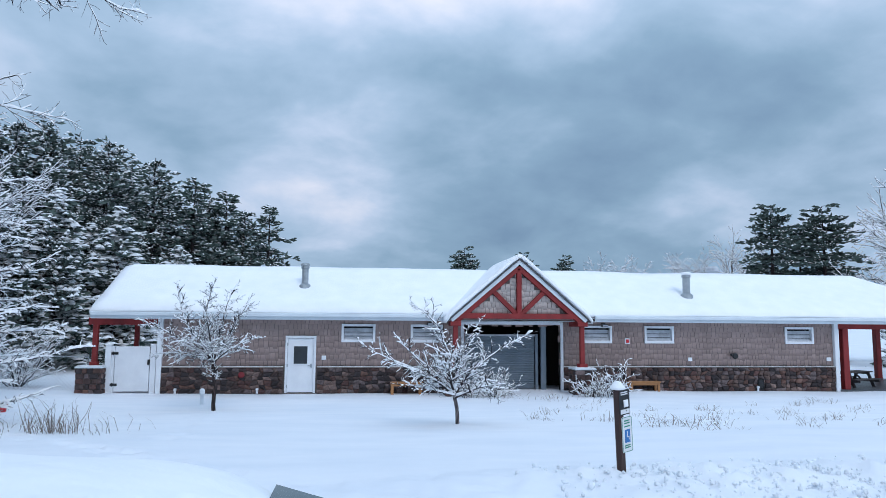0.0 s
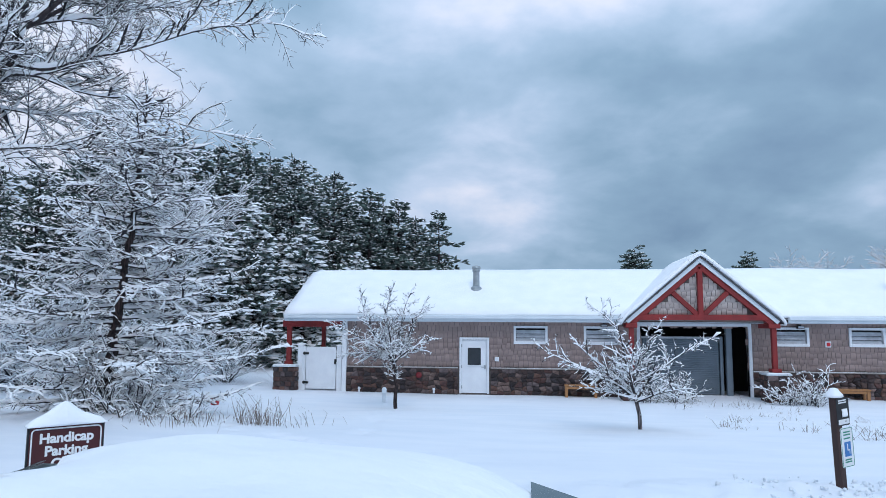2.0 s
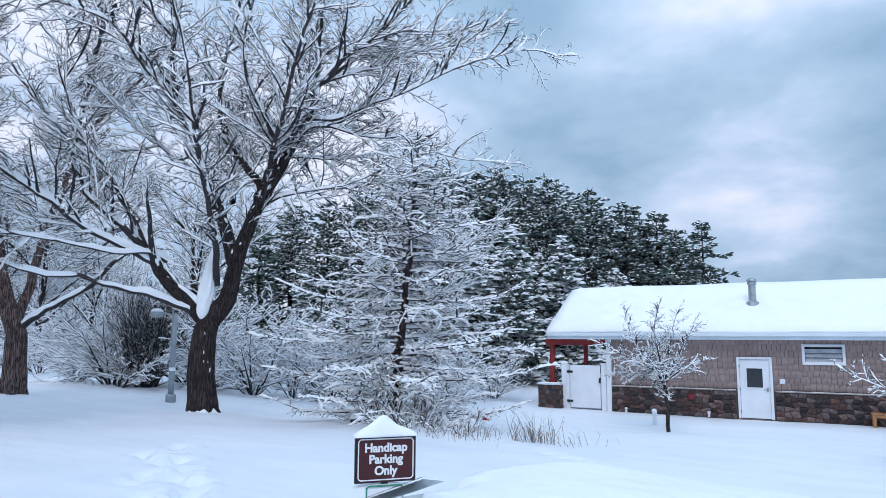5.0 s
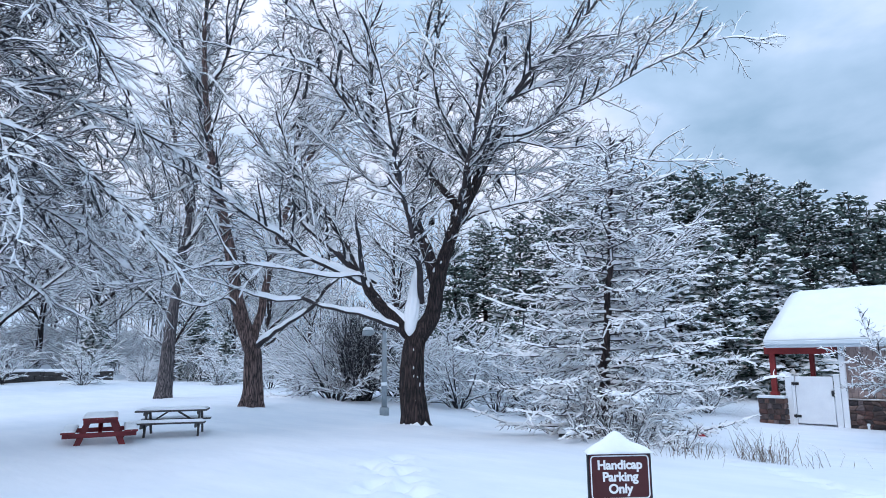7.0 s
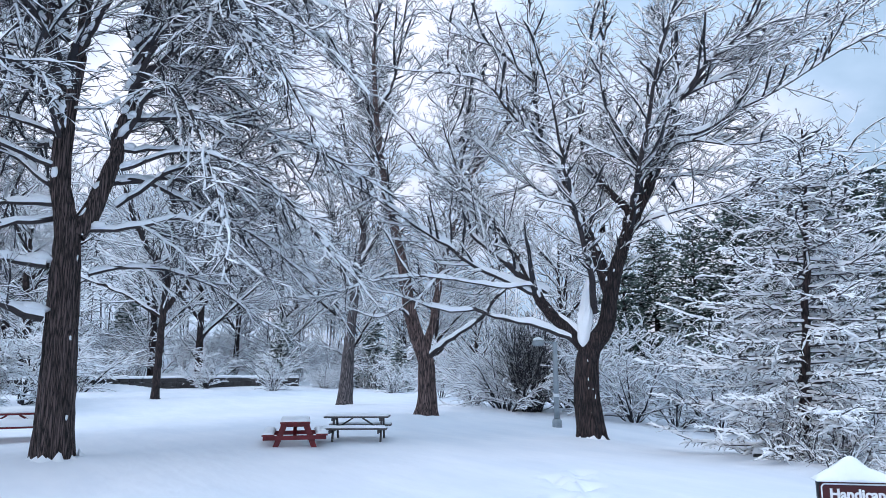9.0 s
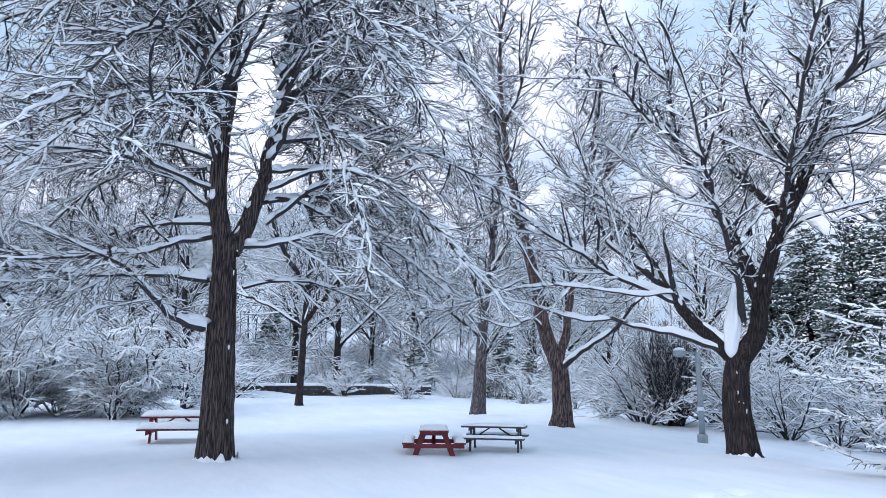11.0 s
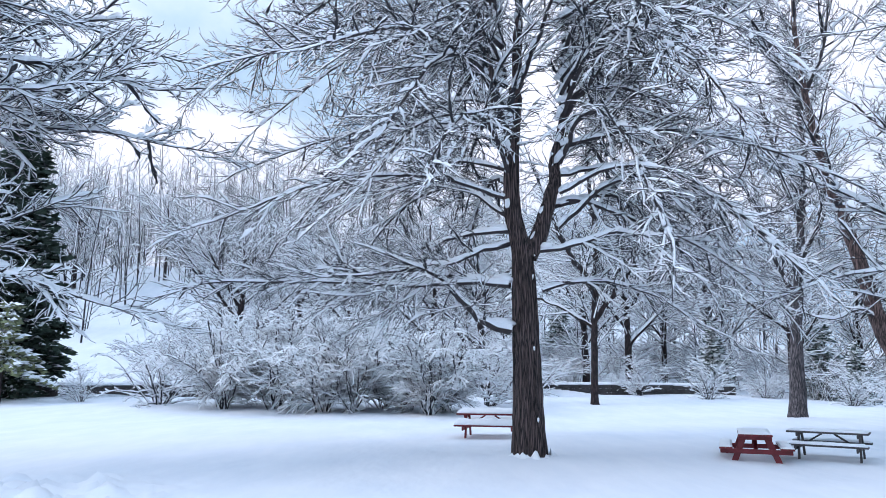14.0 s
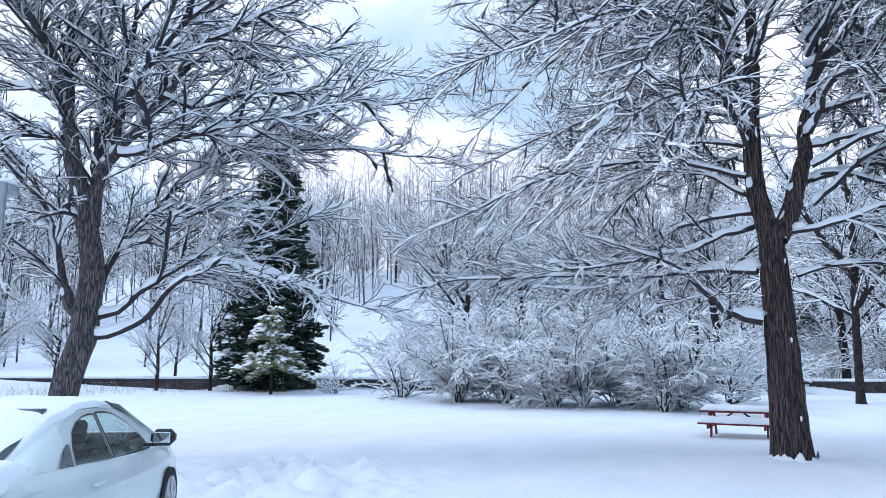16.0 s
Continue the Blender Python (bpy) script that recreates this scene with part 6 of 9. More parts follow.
    t.limb((-0.16, -0.10, 0.00, 0.344), (-0.10, 0.40, 0.00, 0.287), (0.02, 1.21, 0.00, 0.254), (0.13, 1.80, 0.00, 0.249), (0.29, 2.37, 0.00, 0.249), (0.31, 2.90, 0.00, 0.249), (0.37, 3.55, 0.00, 0.239), (0.33, 4.03, 0.00, 0.218), (0.15, 4.80, 0.00, 0.196), (-0.01, 5.45, 0.00, 0.181), (-0.24, 6.29, 0.00, 0.165), (-0.41, 7.20, 0.00, 0.151))
    t.limb((-0.41, 7.20, 0.00, 0.150), (-0.52, 7.72, -0.08, 0.120), (-0.79, 8.33, -0.16, 0.097), (-1.18, 8.90, -0.24, 0.078), (-1.52, 9.53, -0.32, 0.062), (-1.89, 10.26, -0.40, 0.050))
    t.limb((-0.42, 7.26, 0.00, 0.120), (-0.36, 8.16, 0.12, 0.091), (-0.52, 9.03, 0.25, 0.069), (-0.50, 9.91, 0.38, 0.053), (-0.49, 11.10, 0.50, 0.040))
    t.limb((0.30, 2.84, 0.10, 0.170), (0.02, 3.08, 0.28, 0.134), (-0.15, 3.57, 0.47, 0.105), (-0.34, 4.31, 0.65, 0.082), (-0.57, 5.06, 0.83, 0.065), (-0.91, 5.82, 1.02, 0.051), (-1.39, 6.44, 1.20, 0.040))
    t.limb((0.26, 4.75, 0.00, 0.180), (0.27, 5.36, -0.04, 0.156), (0.34, 5.88, -0.09, 0.135), (0.59, 6.39, -0.13, 0.117), (1.03, 6.99, -0.18, 0.102), (1.46, 7.83, -0.22, 0.088), (1.68, 8.29, -0.27, 0.077), (1.99, 9.15, -0.31, 0.066), (2.18, 10.03, -0.36, 0.058), (2.33, 11.21, -0.40, 0.050))
    t.limb((0.23, 5.49, 0.00, 0.120), (0.27, 6.54, 0.13, 0.100), (0.29, 7.36, 0.27, 0.083), (0.28, 8.21, 0.40, 0.069), (0.31, 9.38, 0.53, 0.058), (0.31, 10.29, 0.67, 0.048), (0.33, 11.54, 0.80, 0.040))
    t.limb((0.55, 6.35, 0.00, 0.110), (0.62, 7.01, -0.20, 0.090), (0.63, 7.85, -0.40, 0.073), (0.72, 8.71, -0.60, 0.060), (0.70, 9.67, -0.80, 0.049), (0.70, 10.64, -1.00, 0.040))
    t.limb((0.45, 2.82, 0.00, 0.085), (0.90, 2.95, -0.23, 0.071), (1.25, 3.31, -0.47, 0.060), (1.70, 3.68, -0.70, 0.050), (2.09, 3.98, -0.93, 0.042), (2.82, 4.31, -1.17, 0.036), (3.35, 4.47, -1.40, 0.030))
    t.limb((0.48, 2.42, -0.10, 0.090), (0.98, 2.54, -0.43, 0.075), (1.42, 2.83, -0.76, 0.062), (1.67, 3.28, -1.09, 0.052), (2.23, 3.75, -1.41, 0.043), (2.94, 3.91, -1.74, 0.036), (4.05, 3.56, -2.07, 0.030), (4.94, 3.23, -2.40, 0.025))
    t.limb((0.47, 3.02, 0.00, 0.110), (0.61, 3.70, 0.11, 0.091), (0.85, 4.35, 0.23, 0.076), (1.17, 4.91, 0.34, 0.063), (1.61, 5.50, 0.46, 0.052), (2.20, 6.15, 0.57, 0.043), (3.11, 6.76, 0.69, 0.036), (4.21, 7.16, 0.80, 0.030))
    t.limb((0.87, 4.34, 0.00, 0.055), (1.36, 4.50, -0.28, 0.045), (1.65, 4.67, -0.56, 0.037), (2.16, 5.05, -0.84, 0.030), (2.80, 5.22, -1.12, 0.024), (3.69, 5.21, -1.40, 0.020))
    t.limb((0.60, 6.37, -0.10, 0.065), (0.98, 6.34, -0.44, 0.052), (1.60, 6.62, -0.78, 0.042), (2.46, 6.93, -1.12, 0.034), (3.23, 7.16, -1.46, 0.027), (4.40, 7.44, -1.80, 0.022))
    t.limb((1.68, 8.28, -0.30, 0.065), (2.17, 8.85, -0.12, 0.052), (3.10, 9.29, 0.06, 0.042), (4.12, 9.53, 0.24, 0.034), (5.38, 9.99, 0.42, 0.027), (6.56, 10.01, 0.60, 0.022))
    t.limb((0.62, 8.64, -0.40, 0.060), (1.29, 9.41, 0.05, 0.047), (2.21, 9.93, 0.50, 0.036), (3.35, 10.59, 0.95, 0.028), (4.82, 11.44, 1.40, 0.022))
    t.limb((2.78, 6.75, 0.50, 0.050), (3.40, 7.10, 0.28, 0.042), (4.32, 7.12, 0.06, 0.035), (5.41, 7.24, -0.16, 0.029), (6.24, 7.31, -0.38, 0.024), (7.07, 7.23, -0.60, 0.020))
    t.limb((1.45, 7.80, -0.30, 0.060), (2.14, 7.56, -0.60, 0.048), (2.93, 7.89, -0.90, 0.039), (3.88, 8.05, -1.20, 0.031), (5.00, 8.10, -1.50, 0.025), (5.88, 7.97, -1.80, 0.020))
    t.limb((-0.36, 6.64, 0.00, 0.060), (-0.74, 6.44, -0.25, 0.048), (-1.12, 6.36, -0.50, 0.039), (-1.64, 6.02, -0.75, 0.031), (-2.12, 5.70, -1.00, 0.025))
    t.limb((-0.52, 7.75, 0.00, 0.070), (-0.96, 7.66, 0.33, 0.053), (-1.50, 7.79, 0.67, 0.040), (-2.11, 7.59, 1.00, 0.030))
    t.limb((1.98, 9.11, -0.40, 0.070), (2.64, 9.44, -0.67, 0.053), (3.46, 10.10, -0.93, 0.040), (4.31, 10.65, -1.20, 0.030))
    t.limb((0.12, 4.86, 0.00, 0.050), (-0.30, 4.93, -0.30, 0.040), (-0.77, 4.65, -0.60, 0.032), (-1.30, 4.42, -0.90, 0.025), (-1.76, 4.01, -1.20, 0.020))
    t.limb((-0.50, 8.00, 0.00, 0.090), (-1.60, 9.20, -0.90, 0.065), (-3.00, 10.20, -1.60, 0.030))
    t.limb((0.60, 7.40, -0.30, 0.080), (1.40, 8.60, -1.80, 0.055), (2.60, 9.80, -2.80, 0.028))
    t.limb((0.30, 6.60, 0.20, 0.090), (0.90, 8.20, 1.80, 0.060), (1.60, 9.60, 2.90, 0.030))
    t.finish("ash_tree", "large forked bare tree with grey-brown trunk and upswept snowy limbs", BARK_GREY, [
        dict(gap=0.20, bare=0.1, angle=(28, 60), reach=(1.0, 3.0), k=9, flat=0.2, wob=0.10, lift=0.03, droop=0.05, tip=0.006, below=0.17, above=3.4, stout=0.5, most=0.024, snow=0.062, leader=2.2),
        dict(gap=0.15, bare=0.1, angle=(28, 54), reach=(0.4, 1.5), ratio=0.47, k=5, flat=0.2, wob=0.16, lift=0.02, droop=0.02, tip=0.005, stout=0.65, most=0.008, snow=0.036, gaps=0.12),
        dict(gap=0.16, bare=0.1, angle=(28, 52), reach=(0.18, 0.6), ratio=0.45, k=3, flat=0.15, wob=0.12, lift=0.04, tip=0.0045, stout=0.8, most=0.0065, snow=0.018, gaps=0.3)], 0.16, coarse=1, clump=(0.085, 0.45))
    # two young ornamental trees on the lawn
    young = [dict(gap=0.075, bare=0.08, angle=(35, 72), reach=(0.3, 0.9), k=6, flat=0.15, wob=0.13, lift=0.02, tip=0.005, below=0.06, above=0.75, stout=0.55, most=0.008, snow=0.028, leader=0.35, gaps=0.12),
             dict(gap=0.075, bare=0.1, angle=(32, 62), reach=(0.12, 0.45), ratio=0.5, k=4, flat=0.1, wob=0.18, lift=0.03, tip=0.004, stout=0.7, most=0.0055, snow=0.018, gaps=0.2),
             dict(gap=0.07, bare=0.15, angle=(35, 62), reach=(0.06, 0.2), ratio=0.48, k=3, flat=0.05, wob=0.18, lift=0.03, tip=0.003, stout=0.7, most=0.004, snow=0.012, gaps=0.35)]
    t = Grown((-3.97, 21.9, ground_at(-3.97, 21.9) - 0.03), 51)
    t.limb((-0.04, -0.05, 0.00, 0.065), (-0.05, 0.71, 0.00, 0.058), (-0.10, 1.37, 0.00, 0.052))
    t.limb((-0.10, 1.37, 0.00, 0.036), (-0.55, 1.82, -0.10, 0.024), (-1.18, 2.20, -0.20, 0.015), (-1.91, 2.57, -0.30, 0.010))
    t.limb((-0.10, 1.45, 0.00, 0.032), (-0.66, 2.11, 0.17, 0.021), (-1.02, 2.77, 0.33, 0.014), (-1.21, 3.48, 0.50, 0.009))
    t.limb((-0.10, 1.37, 0.00, 0.032), (-0.22, 2.12, -0.17, 0.021), (-0.34, 2.94, -0.33, 0.014), (-0.21, 3.56, -0.50, 0.009))
    t.limb((-0.10, 1.37, 0.00, 0.032), (0.23, 1.94, 0.10, 0.021), (0.52, 2.62, 0.20, 0.014), (0.79, 3.13, 0.30, 0.009))
    t.limb((-0.07, 1.45, 0.00, 0.029), (0.32, 1.79, -0.20, 0.019), (0.71, 2.02, -0.40, 0.013), (1.00, 2.13, -0.60, 0.009))
    t.limb((-0.10, 1.45, 0.00, 0.029), (0.05, 2.27, 0.27, 0.019), (0.17, 3.04, 0.53, 0.013), (0.35, 3.58, 0.80, 0.009))
    t.limb((-0.16, 1.45, 0.00, 0.025), (-0.81, 1.69, 0.30, 0.014), (-1.62, 1.64, 0.60, 0.009))
    t.limb((-0.10, 1.45, 0.00, 0.029), (-0.37, 1.97, -0.70, 0.016), (-0.64, 2.30, -1.40, 0.009))
    t.limb((-0.10, 1.45, 0.00, 0.029), (-0.04, 2.01, 0.70, 0.016), (-0.26, 2.61, 1.40, 0.009))
    t.finish("crabapple_tree", "small bare ornamental tree with thick snow on its branches", BARK, young, 0.06, coarse=1, group="young trees on the lawn")
    t = Grown((2.35, 15.93, ground_at(2.35, 15.93) - 0.03), 53)
    t.limb((0.00, -0.04, 0.00, 0.044), (0.00, 0.30, 0.00, 0.041), (-0.06, 0.62, 0.00, 0.040))
    t.limb((-0.06, 0.62, 0.00, 0.030), (-0.44, 0.93, -0.05, 0.022), (-0.93, 1.18, -0.10, 0.015), (-1.50, 1.42, -0.15, 0.011), (-1.93, 1.62, -0.20, 0.008))
    t.limb((-0.12, 0.74, 0.00, 0.026), (-0.52, 1.11, 0.17, 0.017), (-0.92, 1.40, 0.33, 0.011), (-1.30, 1.72, 0.50, 0.007))
    t.limb((-0.09, 0.70, 0.00, 0.026), (-0.25, 1.26, -0.05, 0.018), (-0.31, 1.75, -0.10, 0.013), (-0.45, 2.19, -0.15, 0.009), (-0.81, 2.52, -0.20, 0.006))
    t.limb((-0.05, 0.64, 0.00, 0.029), (0.18, 1.01, 0.05, 0.020), (0.50, 1.32, 0.10, 0.014), (1.00, 1.68, 0.15, 0.010), (1.38, 1.88, 0.20, 0.007))
    t.limb((-0.05, 0.59, 0.00, 0.022), (0.38, 0.80, -0.30, 0.012), (0.77, 0.92, -0.60, 0.007))
    t.limb((-0.09, 0.76, 0.00, 0.024), (-0.01, 1.37, 0.17, 0.016), (0.24, 1.87, 0.33, 0.010), (0.39, 2.13, 0.50, 0.006))
    t.limb((-0.07, 0.64, 0.00, 0.022), (-0.54, 0.78, -0.25, 0.012), (-1.01, 0.89, -0.50, 0.007))
    t.limb((-0.09, 0.76, 0.00, 0.023), (-0.16, 1.23, -0.55, 0.012), (-0.07, 1.61, -1.10, 0.006))
    t.limb((-0.09, 0.76, 0.00, 0.023), (0.04, 1.16, 0.55, 0.012), (-0.12, 1.58, 1.10, 0.006))
    t.finish("crabapple_tree", "small spreading bare tree with clumps of snow along its twigs", BARK_GREY, [dict(young[0], gap=0.085, gaps=0.2), dict(young[1], gap=0.085, gaps=0.3), dict(young[2], gap=0.08, gaps=0.4)], 0.055, coarse=1, clump=(0.035, 0.22), group="young trees on the lawn")


def make_larch():
    t = Grown((-9.05, 15.14, ground_at(-9.05, 15.14) - 0.1), 61)
    rng = random.Random(61)
    t.limb((-0.24, -0.15, 0, 0.19), (-0.20, 0.21, 0, 0.15), (-0.12, 1.33, 0, 0.115), (0.01, 2.68, 0, 0.09), (0.16, 4.20, 0, 0.068), (0.25, 5.62, 0, 0.05), (0.33, 6.92, 0, 0.032), (0.34, 7.50, 0, 0.02))
    k, h = 0, 0.35
    while h < 7.2:
        u = h / 7.5
        phi = 2.4 * k + rng.uniform(-0.5, 0.5)
        c, s = math.cos(phi), math.sin(phi)
        reach = (3.4 * (1 - u) ** 0.75 + 0.35) * rng.uniform(0.6, 1.1) * (1 + 0.42 * max(0.0, c) * min(1.0, u * 5) * (1 - u)) * min(1.0, 0.5 + 0.36 * h)
        sag, tip = rng.uniform(-0.16, 0.02) + 0.1 * u, rng.uniform(0.0, 0.16)
        x, r = -0.2 + 0.075 * h, 0.014 + 0.028 * (1 - u)
        t.limb((x, h, 0, r), (x + c * reach * 0.45, h + reach * sag * 0.5, s * reach * 0.45, r * 0.8), (x + c * reach * 0.8, h + reach * (sag * 0.7 + tip * 0.25), s * reach * 0.8, r * 0.5), (x + c * reach, h + reach * (sag * 0.7 + tip * 0.7), s * reach, r * 0.3))
        k += 1
        h += rng.uniform(0.055, 0.10)
    t.finish("larch_tree", "bare snow-laden larch with level tiered branches", BARK, [
        dict(gap=0.11, bare=0.08, angle=(34, 66), reach=(0.35, 1.0), k=7, flat=0.72, wob=0.11, lift=-0.01, droop=0.04, tip=0.005, below=0.05, above=0.25, stout=0.55, most=0.012, snow=0.036, gaps=0.14, leader=0.5),
        dict(gap=0.085, bare=0.1, angle=(35, 66), reach=(0.1, 0.38), ratio=0.45, k=4, flat=0.2, wob=0.18, lift=-0.01, tip=0.004, stout=0.7, most=0.006, snow=0.022, gaps=0.22)], 0.085, sides=10, coarse=1)


# ---- evergreens ----
def conifer(name, label, base, seed, tall, reach, needle, snowy=0.5, bare_stem=0.12, tier=0.42, dense=1.25, ragged=0.45, power=0.62, blade=0.31, heavy=1.0, plaster=1):
    """An evergreen: a stem, whorls of boughs, and on each bough tufts of needles, some of them carrying snow."""
    rs = np.random.RandomState(seed)
    tree = thing(name, label, "tree", m=Matrix.Translation(base))
    V, F = tubes([([(0, 0, tall * k / 12) for k in range(13)], [0.022 * tall * (1 - 0.93 * k / 12) for k in range(13)])], 8, 0.05, seed)
    quick_mesh("trunk", V, F, [BARK], parent=tree, smooth=True)
    C, D_ = [], []
    boughs = []
    z = tall * bare_stem
    while z < tall * 0.985:
        u = (z - tall * bare_stem) / (tall * (1 - bare_stem))
        length = reach * ((1 - u) ** power) * min(1.0, 0.55 + u * 3.5) + 0.12
        count = int(4 + 3 * (1 - u) + rs.rand() * 2)
        for k in range(count):
            phi = rs.rand() * 2 * np.pi
            L = length * rs.uniform(1 - ragged, 1.12)
            rise = 0.34 * u - 0.10 + rs.normal(0, 0.10)
            zb = z + rs.uniform(-1.0, 1.0) * tier
            n = max(2, int(L / 0.2 * dense))
            t = (np.arange(n) + rs.rand(n)) / n
            t = 0.12 + 0.88 * t
            sagged = rise * t - 0.16 * t * t
            r = L * t
            wide = 0.28 * L * (1 - 0.75 * t) + 0.05
            off = rs.normal(0, 1, n) * wide * 0.55
            c = np.stack([np.cos(phi) * r - np.sin(phi) * off, np.sin(phi) * r + np.cos(phi) * off, zb + L * sagged + rs.normal(0, 0.06, n)], 1)
            C.append(c)
            D_.append(np.stack([np.cos(phi) + 0 * t - np.sin(phi) * off / (wide + 0.01) * 0.6, np.sin(phi) + 0 * t + np.cos(phi) * off / (wide + 0.01) * 0.6, 0.15 + 0 * t], 1))
            boughs.append(([(0, 0, zb), (np.cos(phi) * L * 0.5, np.sin(phi) * L * 0.5, zb + L * (rise * 0.5 - 0.04)), (np.cos(phi) * L * 0.95, np.sin(phi) * L * 0.95, zb + L * (rise * 0.95 - 0.14))], [0.012 * L + 0.01, 0.008 * L + 0.006, 0.005]))
        z += tier * rs.uniform(0.7, 1.2) * (0.55 + 0.6 * (1 - u))
    C, D_ = np.concatenate(C), np.concatenate(D_)
    D_ /= np.linalg.norm(D_, axis=1)[:, None]
    V, F = tubes(boughs, 6, 0, seed)
    tagged(quick_mesh("bough_frame", V, F, [TWIG], parent=tree), kind="stuff")
    n, B = len(C), 2
    dirs = D_[:, None] * 0.9 + rs.normal(0, 0.6, (n, B, 3)) * (1, 1, 0.45)
    dirs /= np.linalg.norm(dirs, axis=2)[..., None]
    size = blade * rs.uniform(0.95, 2.0, (n, B))[..., None]
    w = np.cross(dirs, rs.normal(0, 1, (n, B, 3)))
    w /= np.linalg.norm(w, axis=2)[..., None] + 1e-9
    p = C[:, None] - dirs * size * 0.25
    quad = np.stack([p, p + dirs * size * 0.55 + w * size * 0.2, p + dirs * size, p + dirs * size * 0.55 - w * size * 0.2], 2).reshape(-1, 3)
    nq = n * B
    faces = np.arange(nq * 4).reshape(-1, 4)
    tagged(quick_mesh("foliage", quad, faces, [needle], parent=tree), kind="stuff")
    pick = rs.rand(n) < snowy
    c, d = np.repeat(C[pick], plaster, axis=0) + (0, 0, 0.10 * heavy), np.repeat(D_[pick], plaster, axis=0)
    if plaster > 1:
        c = c + rs.normal(0, 0.16, c.shape) * (1, 1, 0.5)
    m = len(c)
    s = np.cross(d, (0, 0, 1.0))
    s /= np.linalg.norm(s, axis=1)[:, None]
    blade = blade * heavy
    ln, wd, hi = blade * rs.uniform(0.45, 1.3, (m, 1)), blade * rs.uniform(0.2, 0.48, (m, 1)), blade * rs.uniform(0.12, 0.36, (m, 1))
    up = np.array((0, 0, 1.0))
    q = np.stack([c - d * ln, c - s * wd - up * 0.02, c + d * ln - up * 0.06, c + s * wd - up * 0.02, c + up * hi + d * ln * 0.2, c + up * hi * 0.8 - d * ln * 0.35], 1).reshape(-1, 3)
    f = np.array([(0, 1, 4, 5), (1, 2, 2, 4), (2, 3, 4, 4), (3, 0, 5, 4)])
    tri = np.array([(0, 5, 1), (1, 5, 4), (1, 4, 2), (2, 4, 3), (3, 4, 5), (3, 5, 0)])
    faces = (np.arange(m)[:, None, None] * 6 + tri[None]).reshape(-1, 3)
    tagged(quick_mesh("snow", q, faces, [SNOW], parent=tree), "snow caught on the needles", kind="stuff")
    return tree


def bush(name, label, base, seed, tall, wide, stems, snow, group="", spec=None, far=False, stout=1.0, lying=0.07):
    plant = Plant(seed)
    rng = plant.rng
    full = dict(levels=4, step=[0.34, 0.28, 0.24, 0.2], wobble=[0.08, 0.11, 0.13, 0.15], lift=[0.02, 0.02, 0.02, 0.0], droop=[0.15, 0.11, 0.09, 0.06], kids=[2.5, 2.7, 1.9, 0], spread=[38, 42, 44, 40], flat=[0.2] * 4,
                ratio=[0.5, 0.5, 0.5, 0.4], bare=[0.08, 0.1, 0.1, 0], tip=0.008, thick=0.03)
    full.update(spec or {})
    spec = full
    for k in range(stems):
        phi, out_ = rng.uniform(0, 2 * math.pi), rng.uniform(0.1, 1.0)
        d = Vector((math.cos(phi) * out_ * wide / tall * 0.85, math.sin(phi) * out_ * wide / tall * 0.85, 1))
        p = Vector((math.cos(phi) * 0.35 * out_, math.sin(phi) * 0.35 * out_, -0.1))
        plant.sprout(p, d, tall * rng.uniform(0.7, 1.15), rng.uniform(0.03, 0.055) * stout, 0, spec)
    return finish_tree(name, label, "bush", plant, base, TWIG, lying, snow, seed, sides=6, group=group, bare=0.05, clump=0.03, far=far)


def arching_shrub(label, base, seed, tall, wide, stems, bark):
    """A dome of stems that rise from one root, arch outwards and hang, with fine side twigs under snow."""
    rs = np.random.RandomState(seed)
    shrub = thing("snowy_shrub", label, "bush", "shrubs along the park edge", m=Matrix.Translation(base))
    phi, out_ = rs.uniform(0, 2 * np.pi, stems), rs.uniform(0.1, 1.0, stems) ** 0.8
    lean = np.stack([np.cos(phi) * out_ * 1.1 * wide / tall, np.sin(phi) * out_ * 1.1 * wide / tall, np.ones(stems)], 1)
    root = rs.normal(0, 0.55, (3, 2))[rs.randint(0, 3, stems)]
    foot = np.concatenate([root + rs.normal(0, 0.16, (stems, 2)), np.full((stems, 1), -0.1)], 1)
    P, R = shoots(rs, foot, lean, tall * rs.uniform(0.6, 1.35, stems), rs.uniform(0.022, 0.05, stems), np.full(stems, 0.012), 11, 0.13, 0.03, 0.28)
    v, f, i = laden(rs, P, R, 0.028, 0.3)
    quick_mesh("stem_clump", v, f, [bark, TWIG_SNOW], i, parent=shrub)
    V, F, I, first = [], [], [], 0
    for gap_, bare, reach, ratio, k, load, most in ((0.14, 0.10, (0.6, 2.2), None, 6, 0.042, 0.010), (0.14, 0.08, (0.25, 1.0), 0.5, 3, 0.033, 0.005)):
        P, R = offspring(rs, P, R, gap=gap_, bare=bare, angle=(24, 66), reach=reach, ratio=ratio, k=k, flat=0.1, wob=0.15, lift=0.0, droop=0.14, tip=0.004, stout=0.6, most=most)
        v, f, i = laden(rs, P, R, load, 0.12, fine=k < 5)
        V.append(v)
        F.append(f + first)
        I.append(i)
        first += len(v)
    tagged(quick_mesh("crown", np.concatenate(V), np.concatenate(F), [TWIG, TWIG_SNOW], np.concatenate(I), parent=shrub), kind="stuff")
    return shrub


def at(az, dist, drop=0.0):
    """A place on the ground by bearing (degrees leftward from the building's normal) and distance."""
    x, y = -0.6 - dist * math.sin(radians(az)), 0.5 + dist * math.cos(radians(az))
    return (x, y, ground_at(x, y) - drop)


def spin(base, turn, size, thick=1.0):
    return Matrix.Translation(base) @ pose(0, 0, 0, 0, 0, turn) @ Matrix.Diagonal((size * thick, size * thick, size, 1))


